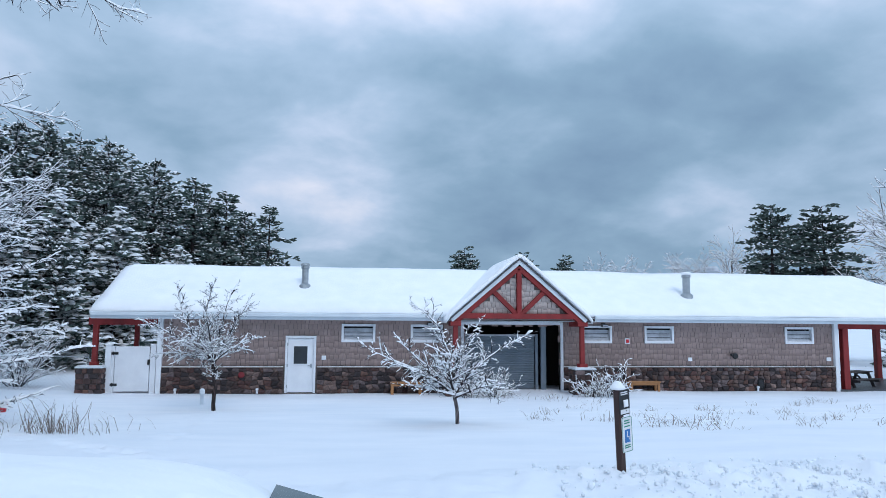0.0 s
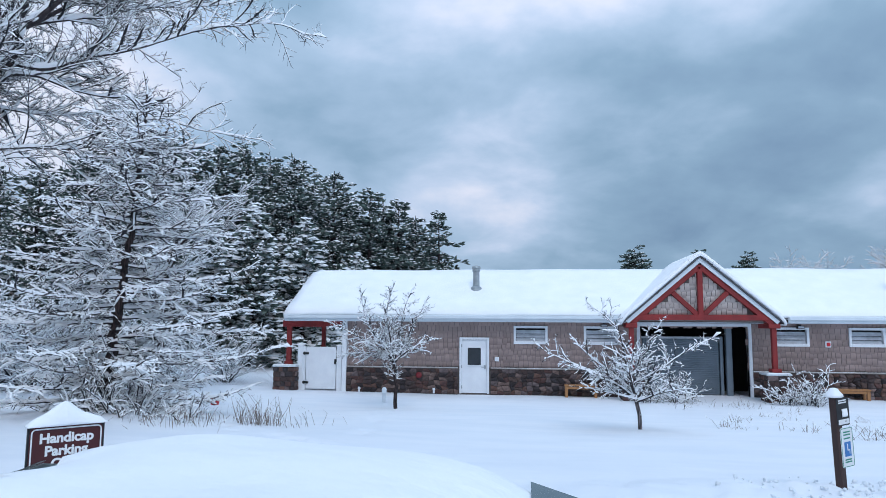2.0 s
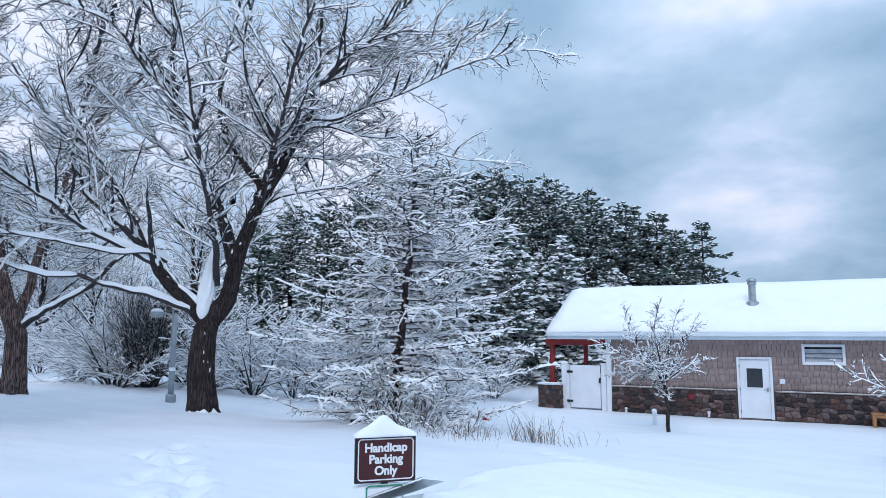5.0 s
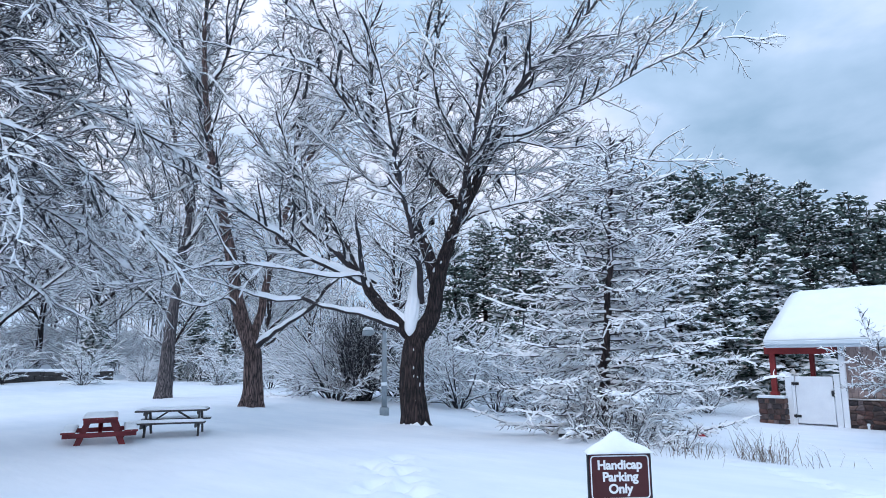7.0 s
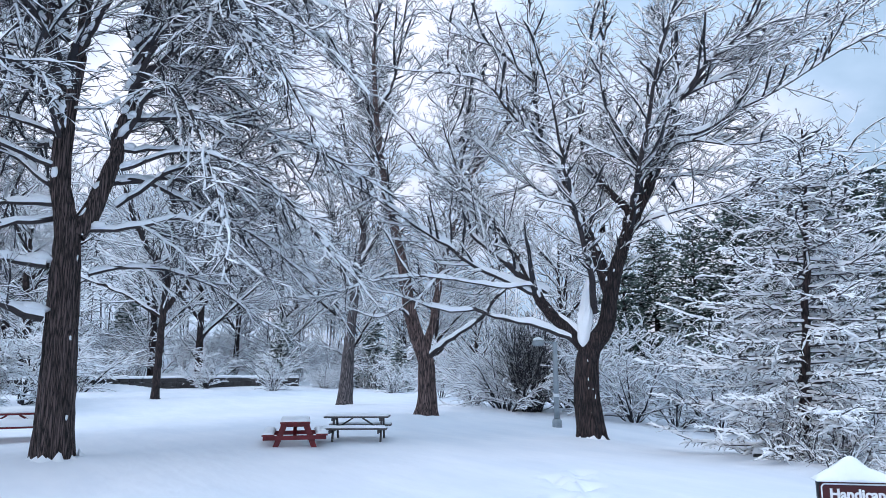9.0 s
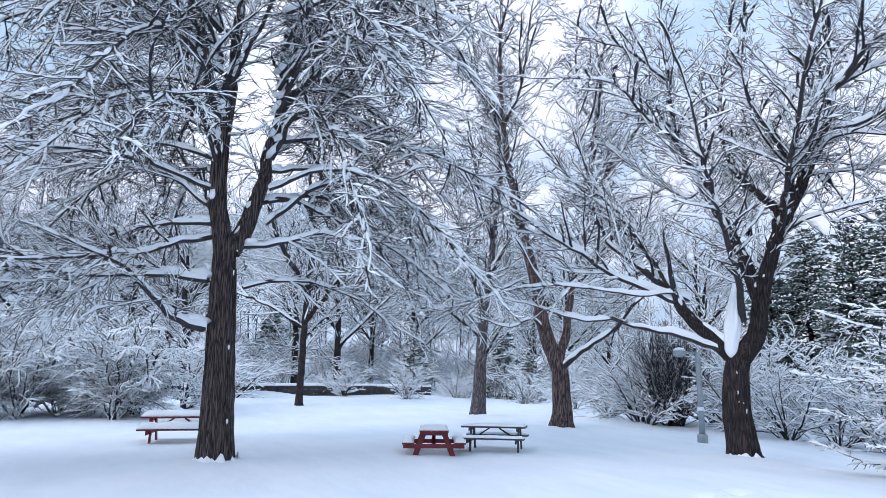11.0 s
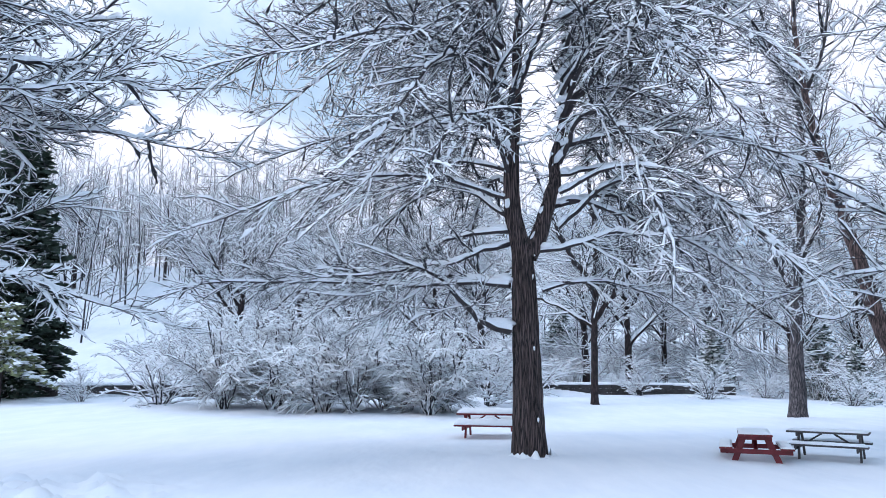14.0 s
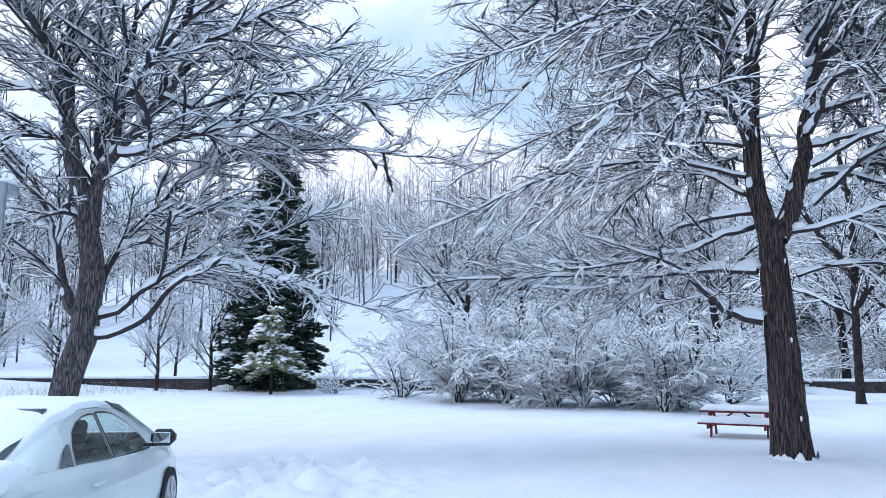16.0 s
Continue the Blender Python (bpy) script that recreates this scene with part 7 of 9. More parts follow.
def make_woods():
    rng = random.Random(77)
    # evergreens beyond the left end of the building
    pine_label = "tall dark green pine dusted with snow"
    masters = [conifer("pine_tree", pine_label, at(18.6, 47), 101, 13.6, 4.7, NEEDLE, snowy=0.75, bare_stem=0.06, heavy=0.62, power=0.52, dense=1.0, plaster=2),
               conifer("pine_tree", pine_label, at(15.3, 49), 102, 13.4, 4.5, NEEDLE, snowy=0.65, bare_stem=0.08, ragged=0.5, heavy=0.62, power=0.52, dense=1.0, plaster=2),
               conifer("pine_tree", "dark pine with open ragged crown", at(6.5, 52), 103, 11.2, 3.5, NEEDLE, snowy=0.6, bare_stem=0.1, ragged=0.55, dense=1.3, heavy=0.75),
               conifer("spruce_tree", "snow-plastered spruce beside the building", at(21.5, 40), 104, 9.0, 3.2, NEEDLE, snowy=0.95, bare_stem=0.04, power=0.9, blade=0.36, heavy=1.0, plaster=2)]
    for o in masters:
        tagged(o, group="evergreens behind the building")
    rows = [(1, 13.9, 52, 0.94), (0, 11.2, 53, 0.86), (1, 8.5, 54, 0.84), (1, 17.0, 53, 1.0), (0, 20.6, 52, 1.06), (0, 22.6, 47, 1.0), (1, 24.6, 46, 0.98), (0, 26.8, 45, 0.95), (1, 28.6, 48, 1.0), (2, 12.3, 50, 1.12), (2, 9.9, 52, 1.05), (3, 17.4, 41, 0.98), (3, 19.4, 44, 0.9), (3, 13.2, 44, 0.78), (3, 24.5, 39, 0.85), (3, 27.5, 41, 0.9), (1, 31.5, 50, 0.95), (0, 34.0, 47, 0.88), (1, 37.0, 46, 0.84), (0, 40.0, 48, 0.80), 
            (2, 42.5, 46, 0.84), (3, 33.0, 44, 0.8), (3, 38.5, 45, 0.7), (3, 10.6, 45, 0.66)]
    for k, az, dist, s in rows:
        copy_thing(masters[k], spin(at(az, dist), rng.uniform(0, 360), s * rng.uniform(0.96, 1.04)))
    # beyond the ridge and the right-hand end
    masters.append(conifer("pine_tree", "round-crowned dark pine on the skyline", at(-33.4, 58), 105, 11.8, 3.3, NEEDLE, snowy=0.3, bare_stem=0.3, power=0.36, heavy=0.7, dense=1.4))
    for k, az, dist, s, th in ((4, -36.8, 60, 1.0, 1.1), (4, -35.2, 64, 0.9, 1.1), (4, -9.4, 75, 0.92, 0.95), (4, -14.3, 78, 0.90, 0.8), (4, -17.7, 80, 0.88, 0.8), (3, -41.5, 55, 0.6, 1.3), (2, -45, 60, 0.9, 1.3), (1, -49, 62, 0.8, 1.2)):
        copy_thing(masters[k], spin(at(az, dist), rng.uniform(0, 360), s, th))
    # the slim dark cedar and its small neighbour by the wall
    conifer("cedar_tree", "tall slim dark green cedar with snow on its sprays", at(124.1, 44), 111, 15.0, 3.4, CEDAR, snowy=0.26, bare_stem=0.04, tier=0.24, dense=2.9, ragged=0.2, power=0.62, blade=0.36)
    conifer("young_fir_tree", "small pale green fir heaped with snow", at(124.0, 39.5), 112, 4.4, 2.3, FIR, snowy=0.95, bare_stem=0.32, tier=0.34, dense=2.0, ragged=0.5, power=0.7, blade=0.3, heavy=1.2)
    for az, dist, s in ((63, 52, 0.62), (70.5, 50, 0.5), (61.0, 47, 0.4), (82, 60, 0.7), (98, 70, 0.75), (88, 64, 0.55)):
        copy_thing(masters[3], spin(at(az, dist), rng.uniform(0, 360), s))
    # snow-covered bare woodland
    label = "bare woodland tree with every twig snow-covered"
    bare_masters = []
    for k, (tall, sd) in enumerate(((12.5, 201), (11.0, 202), (9.5, 203))):
        rr_ = random.Random(sd)
        limbs = [[(0, 0, 0, 0.24), (0.05, tall * 0.25, 0, 0.2), (0.2, tall * 0.55, 0.1, 0.13), (0.0, tall * 0.85, 0.2, 0.05)]]
        for j in range(6):
            h = tall * (0.2 + 0.09 * j)
            phi, L = rr_.uniform(0, 6.28), tall * rr_.uniform(0.22, 0.34)
            limbs.append([(0.08, h, 0, 0.1), (0.08 + math.cos(phi) * L * 0.5, h + L * 0.55, math.sin(phi) * L * 0.5, 0.07), (0.08 + math.cos(phi) * L, h + L * 1.05, math.sin(phi) * L, 0.035)])
        bare_masters.append(shaped_tree("woodland_tree", label, at((58, 74, 90)[k], 56), limbs, dict(FARTREE, levels=3, kids=[2.1, 2.1, 0], spawn=2.0, spawn_length=3.6, tip=0.013, thick=0.06, spawn_above=0.8, step=[0.8, 0.7, 0.6, 0.3], wobble=[0.07, 0.09, 0.1, 0.1]), BARK, sd, snow=0.14, twig_snow=0.06, sides=6, group="snowy woodland", bare=0.05, far=True))
    spots = []
    az = 20
    while az < 150:
        for dist in (54,):
            spots.append((az + rng.uniform(-1.5, 1.5), dist + rng.uniform(-4, 6)))
        az += 5.6
    for az, dist in spots:
        if az > 112:
            dist += 34
        if az < 44 and dist < 66:
            continue
        copy_thing(bare_masters[rng.randrange(3)], spin(at(az, dist), rng.uniform(0, 360), rng.uniform(0.85, 1.2), rng.uniform(0.95, 1.25)))
    for az, dist, s in ((28.0, 34, 0.72), (26.5, 44, 0.95), (-20.4, 76, 0.74), (-22.8, 78, 0.72), (-28.6, 68, 0.82), (-30.4, 72, 0.86), (-26.8, 74, 0.7), (-41, 48, 0.8), (-44, 44, 0.75), (-48, 46, 0.8), (139, 48, 0.55), (132.3, 45, 0.5), (131, 50, 0.42), (128.5, 44, 0.5), (143, 44, 0.5), (147, 52, 0.7), (126.5, 47, 0.4)):
        copy_thing(bare_masters[rng.randrange(3)], spin(at(az, dist), rng.uniform(0, 360), s))
    # rounded snowy shrubs
    shrub_label = "rounded bare shrub bowed under snow"
    for k, (az, dist, tall, wide, stems) in enumerate(((109.6, 34.5, 4.8, 3.6, 26), (105.2, 34.4, 4.0, 3.2, 18), (101.0, 32.0, 4.6, 3.6, 28), (96.0, 33.2, 4.0, 3.2, 22), (93.2, 31.0, 4.2, 3.1, 26))):
        arching_shrub(shrub_label if k != 3 else "snowy shrub with dark reddish stems", at(az, dist), 311 + k, tall, wide, stems, RED_STEM if k == 3 else TWIG)
    shrubs = [bush("snowy_shrub", shrub_label, at(113.8, 37), 301, 4.4, 6.0, 10, 0.07, "shrubs along the park edge", far=True),
              bush("snowy_shrub", shrub_label, at(85, 44), 302, 4.2, 6.2, 10, 0.07, "shrubs along the park edge", far=True),
              bush("snowy_shrub", "snowy shrub with dark reddish stems", at(88.5, 35), 303, 4.0, 6.0, 9, 0.07, "shrubs along the park edge", far=True)]
    for k, az, dist, s in ((2, 76, 46, 0.6), (0, 71, 44, 0.6), (1, 52.5, 29.5, 0.85), (2, 52.1, 28.2, 0.72), (0, 55, 31, 0.6),
                           (0, 45.5, 27.5, 0.72), (1, 42.2, 27, 0.75), (2, 39.2, 26.5, 0.72), (0, 36.2, 26, 0.75), (1, 33.2, 25.5, 0.7), (2, 30, 27, 0.7), (0, 26.5, 28, 0.66), (1, 23, 31, 0.66), (2, 47.2, 31, 0.9), (0, 43.8, 33, 1.0), (1, 39.5, 33, 1.0), (2, 35, 32, 1.0),
                           (2, 119, 39, 0.5), (1, 67, 48, 0.55), (0, 61.5, 43, 0.55), (2, 57.5, 38, 0.6)):
        copy_thing(shrubs[k], spin(at(az, dist), rng.uniform(0, 360), s * rng.uniform(0.9, 1.1)))


def make_far_woods():
    """The wooded hill beyond the wall: many slender bare trees, white on every twig."""
    rs = np.random.RandomState(88)
    base = []
    for az0, az1, d0, d1, count in ((42, 110, 56, 118, 430), (108, 160, 92, 140, 250), (118, 160, 60, 95, 110), (20, 44, 70, 110, 90), (94, 126, 80, 118, 170)):
        base += [at(rs.uniform(az0, az1), d0 + (d1 - d0) * rs.rand() ** 0.8, 0.3) for _ in range(count)]
    base = np.array(base)
    n = len(base)
    up = np.stack([rs.normal(0, 0.06, n), rs.normal(0, 0.06, n), np.ones(n)], 1)
    stems = shoots(rs, base, up, rs.uniform(11, 19, n), rs.uniform(0.05, 0.09, n), np.full(n, 0.02), 5, 0.03, 0.0, 0.0)
    boughs = offspring(rs, *stems, gap=0.85, bare=0.07, angle=(32, 66), reach=(1.6, 4.6), k=4, flat=0.0, wob=0.09, lift=0.03, tip=0.016, stout=0.5, most=0.04)
    sprays = offspring(rs, *boughs, gap=0.88, bare=0.15, angle=(28, 55), reach=(0.7, 2.0), ratio=0.5, k=2, flat=0.1, wob=0.1, tip=0.014, stout=0.8, most=0.022)
    V, F, I, first = [], [], [], 0
    for (P, R), load in ((stems, 0.04), (boughs, 0.07), (sprays, 0.055)):
        v, f, i = laden(rs, P, R, load, 0.1, fine=True)
        V.append(v)
        F.append(f + first)
        I.append(i)
        first += len(v)
    tagged(quick_mesh("far_woods", np.concatenate(V), np.concatenate(F), [TWIG, TWIG_SNOW], np.concatenate(I)), "bare snow-dusted woods covering the hillside", "woods", kind="stuff")
    rows = []
    # brushwood at the foot of the hill
    for k in range(190):
        x, y, z = at(rs.uniform(46, 116), rs.uniform(49, 72), 0.2)
        base, tall, wide = np.array((x, y, z)), rs.uniform(1.6, 4.2), rs.uniform(1.2, 2.4)
        for j in range(34):
            phi, out_ = rs.uniform(0, 2 * np.pi), rs.rand() ** 0.6
            q = base + (np.cos(phi) * wide * out_ * 0.6, np.sin(phi) * wide * out_ * 0.6, tall * rs.uniform(0.35, 0.75))
            e = q + np.array((np.cos(phi) * wide * 0.5, np.sin(phi) * wide * 0.5, tall * rs.uniform(-0.05, 0.3))) + rs.normal(0, 0.25, 3)
            if j % 2:
                rows.append((*(base + rs.normal(0, 0.3, 3) * (1, 1, 0)), *q, 0.02, 0.016, 1))
            rows += [(*q, *e, 0.018, 0.012, 1), (*((q + e) / 2), *((q + e) / 2 + rs.normal(0, 0.5, 3) * (1, 1, 0.6)), 0.014, 0.012, 1)]
    V, F, idx = ribbon_mesh(rows, 0.06, 88)
    tagged(quick_mesh("brushwood", V, F, [TWIG, TWIG_SNOW], idx), "low snowy brushwood along the foot of the hill", "brushwood", kind="stuff")


make_trees()
make_far_woods()
make_larch()
make_woods()

# ---- retaining wall along the far edge of the park ----
def make_far_wall():
    wall = thing("retaining_wall", "low dark stone retaining wall with a snow cap", "wall", kind="structure")
    pts = []
    for y in np.arange(-52, 18.1, 2.0):
        pts.append((-46.45 + 0.33 * max(0.0, -y), y))
    rng = random.Random(3)
    for (x0, y0), (x1, y1) in zip(pts, pts[1:]):
        m = Matrix.Translation((x0, y0, ground_at(x0 + 0.8, y0))) @ pose(0, 0, 0, 0, 0, math.degrees(math.atan2(y1 - y0, x1 - x0)))
        L = math.hypot(x1 - x0, y1 - y0)
        bm = bmesh.new()
        for row in range(3):
            a = 0.0
            while a < L - 0.05:
                b = min(L, a + rng.uniform(0.5, 0.9))
                box(bm, a + 0.01, b - 0.01, -0.25 - rng.uniform(0, 0.04), 0.2, row * 0.25 - 0.1, row * 0.25 + 0.14, bevel=0.03)
                a = b
        bmesh.ops.transform(bm, matrix=m, verts=bm.verts)
        part("course", bm, WALL_DARK, wall)
        part("cap_snow", boxes((0, L, -0.3, 0.5, 0.64, 0.80), bevel=0.05, m=m), SNOW, wall)


# ---- picnic tables ----
def picnic_table(label, place, turn, top_mat, leg_mat, snow=0.07, size=1.0, sunk=0.05):
    t = thing("picnic_table", label, "table", "picnic tables in the park")
    for k in range(5):
        y = -0.36 + k * 0.145
        part("plank", boxes((-0.92, 0.92, y, y + 0.138, 0.70, 0.745), bevel=0.006), top_mat, t)
    part("table_snow", snow_slab(-0.9, 0.9, -0.35, 0.355, 0.746, snow), SNOW, t, smooth=True)
    for s in (-1, 1):
        for k in range(2):
            y = s * 0.64 + (k - 1) * 0.145
            part("bench_plank", boxes((-0.92, 0.92, y, y + 0.138, 0.41, 0.455), bevel=0.006), top_mat if top_mat is not TABLE_GREY else leg_mat, t)
        part("bench_snow", snow_slab(-0.91, 0.91, s * 0.64 - 0.145, s * 0.64 + 0.138, 0.456, snow * 1.25), SNOW, t, smooth=True)
    for x in (-0.68, 0.68):
        part("crossbar", boxes((x - 0.02, x + 0.02, -0.76, 0.76, 0.30, 0.405), bevel=0.006), leg_mat, t)
        part("top_batten", boxes((x - 0.02, x + 0.02, -0.35, 0.35, 0.61, 0.698), bevel=0.006), leg_mat, t)
        for s in (-1, 1):
            part("leg", beam((x + 0.042, s * 0.24, 0.69), (x + 0.042, s * 0.56, -0.12), 0.045, 0.13, 0.005), leg_mat, t)
        part("brace", beam((x * 0.94, 0, 0.36), (x * 0.2, 0, 0.68), 0.09, 0.04, 0.005), leg_mat, t)
    t.matrix_basis = Matrix.Translation((place[0], place[1], ground_at(*place) - sunk)) @ pose(0, 0, 0, 0, 0, turn) @ Matrix.Scale(size, 4)
    return t


def snow_slab(x0, x1, y0, y1, z, h, seed=1, step=0.09, edge=0.06):
    """A pillow of snow on a flat thing: rounded rims, an uneven top."""
    nx, ny = max(4, int((x1 - x0) / step)), max(4, int((y1 - y0) / step))
    bm, g = bmesh.new(), {}
    for i in range(nx + 1):
        for j in range(ny + 1):
            x, y = x0 + (x1 - x0) * i / nx, y0 + (y1 - y0) * j / ny
            rim = min(x - x0, x1 - x, y - y0, y1 - y)
            u = min(1.0, rim / edge)
            wob = noise.noise(Vector((x * 5.1 + seed, y * 5.1, z))) * 0.22 + 1
            g[i, j] = bm.verts.new((x + 0.01 * noise.noise(Vector((y * 9, x * 9, seed))), y, z + h * wob * (0.25 + 0.75 * math.sqrt(1 - (1 - u) ** 2))))
    for i in range(nx):
        for j in range(ny):
            bm.faces.new((g[i, j], g[i + 1, j], g[i + 1, j + 1], g[i, j + 1]))
    low = {}
    ring = [(i, 0) for i in range(nx)] + [(nx, j) for j in range(ny)] + [(i, ny) for i in range(nx, 0, -1)] + [(0, j) for j in range(ny, 0, -1)]
    for k in ring:
        low[k] = bm.verts.new((g[k].co.x, g[k].co.y, z))
    for a, b in zip(ring, ring[1:] + ring[:1]):
        bm.faces.new((low[a], low[b], g[b], g[a]))
    bm.faces.new([low[k] for k in reversed(ring)])
    return bm


def make_tables():
    picnic_table("red painted picnic table with snow on top and benches", (-16.12, 6.37), 159, TABLE_RED, TABLE_RED, 0.03, 0.9, 0.11)
    picnic_table("dark weathered picnic table with snow-covered benches", (-16.2, 7.98), 56, TABLE_GREY, TABLE_GREY, 0.05, 0.84)
    picnic_table("red-legged picnic table under thick snow beside the big tree", (-21.0, 0.95), 80, TABLE_RED, TABLE_LEG_RED, 0.13, 1.0, 0.09)
    t = picnic_table("dark picnic table under the porch roof", (21.9, 28.9), 20, TABLE_GREY, TABLE_GREY, 0.0, 1.0)
    for o in [c for c in t.children if "snow" in c.name]:
        bpy.data.objects.remove(o)


def make_benches():
    for x0, x1 in ((1.42, 2.63), (10.87, 12.13)):
        b = thing("bench", "honey-coloured wooden bench against the stone wall", "bench", "benches along the wall")
        z, y0, y1 = ground_at(2, 27) - 0.02, WALL_Y - 0.62, WALL_Y - 0.22
        for k in range(3):
            part("seat_plank", boxes((x0, x1, y0 + k * 0.135, y0 + k * 0.135 + 0.125, z + 0.40, z + 0.45), bevel=0.008), BENCH_WOOD, b)
        for x in (x0 + 0.02, x1 - 0.12):
            part("leg", boxes((x, x + 0.10, y0 + 0.03, y0 + 0.09, z - 0.1, z + 0.398), bevel=0.008), BENCH_WOOD, b)
            part("leg", boxes((x, x + 0.10, y1 - 0.06, y1, z - 0.1, z + 0.398), bevel=0.008), BENCH_WOOD, b)
        part("apron", boxes((x0 + 0.125, x1 - 0.125, y0 + 0.03, y0 + 0.07, z + 0.30, z + 0.395), bevel=0.006), BENCH_WOOD, b)


# ---- signs ----
def lettering(text, size, m, mat, parent, bold=0.0):
    cu = bpy.data.curves.new("lettering", "FONT")
    cu.body, cu.size, cu.align_x, cu.align_y, cu.extrude, cu.offset = text, size, "CENTER", "CENTER", 0.0015, bold
    cu.materials.append(mat)
    ob = new("lettering", cu)
    ob.parent = parent
    ob.matrix_basis = m
    return ob


def plate(w, h, r, t, bevel=0.0):
    """A sheet with rounded corners, w by h, facing -y."""
    bm = bmesh.new()
    ring = []
    for cx, cz, a0 in ((w / 2 - r, h / 2 - r, 0), (-w / 2 + r, h / 2 - r, 90), (-w / 2 + r, -h / 2 + r, 180), (w / 2 - r, -h / 2 + r, 270)):
        for k in range(6):
            a = radians(a0 + 18 * k)
            ring.append((cx + r * math.cos(a), cz + r * math.sin(a)))
    front = [bm.verts.new((x, 0, z)) for x, z in ring]
    back_ = [bm.verts.new((x, t, z)) for x, z in ring]
    bm.faces.new(front)
    bm.faces.new(back_[::-1])
    for k in range(len(ring)):
        j = (k + 1) % len(ring)
        bm.faces.new((front[j], front[k], back_[k], back_[j]))
    bmesh.ops.recalc_face_normals(bm, faces=bm.faces[:])
    return bm


def border(w, h, r, width, y):
    bm = bmesh.new()
    rings = []
    for inset in (0, width):
        ring = []
        rr_ = max(r - inset, 0.004)
        ww, hh = w / 2 - inset, h / 2 - inset
        for cx, cz, a0 in ((ww - rr_, hh - rr_, 0), (-ww + rr_, hh - rr_, 90), (-ww + rr_, -hh + rr_, 180), (ww - rr_, -hh + rr_, 270)):
            for k in range(6):
                a = radians(a0 + 18 * k)
                ring.append(bm.verts.new((cx + rr_ * math.cos(a), y, cz + rr_ * math.sin(a))))
        rings.append(ring)
    n = len(rings[0])
    for k in range(n):
        bm.faces.new((rings[0][k], rings[0][(k + 1) % n], rings[1][(k + 1) % n], rings[1][k]))
    bmesh.ops.recalc_face_normals(bm, faces=bm.faces[:])
    bmesh.ops.solidify(bm, geom=bm.faces[:], thickness=0.0015)
    return bm


def snow_peak(w, d, h, seed=0, sharp=1.6):
    """A peaked cap of snow, w wide, d deep and h high."""
    bm, g = bmesh.new(), {}
    n, k = 22, 6
    for i in range(n + 1):
        for j in range(k + 1):
            u, v = 2 * i / n - 1, 2 * j / k - 1
            z = h * max(0.0, (0.30 * (1 - abs(u) ** 6) + 0.70 * math.exp(-(abs(u + 0.08) / 0.42) ** sharp)) * math.sqrt(max(0, 1 - v * v * 0.98)))
            g[i, j] = bm.verts.new((u * w / 2, v * d / 2, z + 0.006 * noise.noise(Vector((u * 4 + seed, v * 3, 0)))))
    for i in range(n):
        for j in range(k):
            bm.faces.new((g[i, j], g[i + 1, j], g[i + 1, j + 1], g[i, j + 1]))
    ret = bmesh.ops.extrude_face_region(bm, geom=bm.faces[:])
    for v_ in [x for x in ret["geom"] if isinstance(x, bmesh.types.BMVert)]:
        v_.co.z = -0.004
    bmesh.ops.recalc_face_normals(bm, faces=bm.faces[:])
    return bm


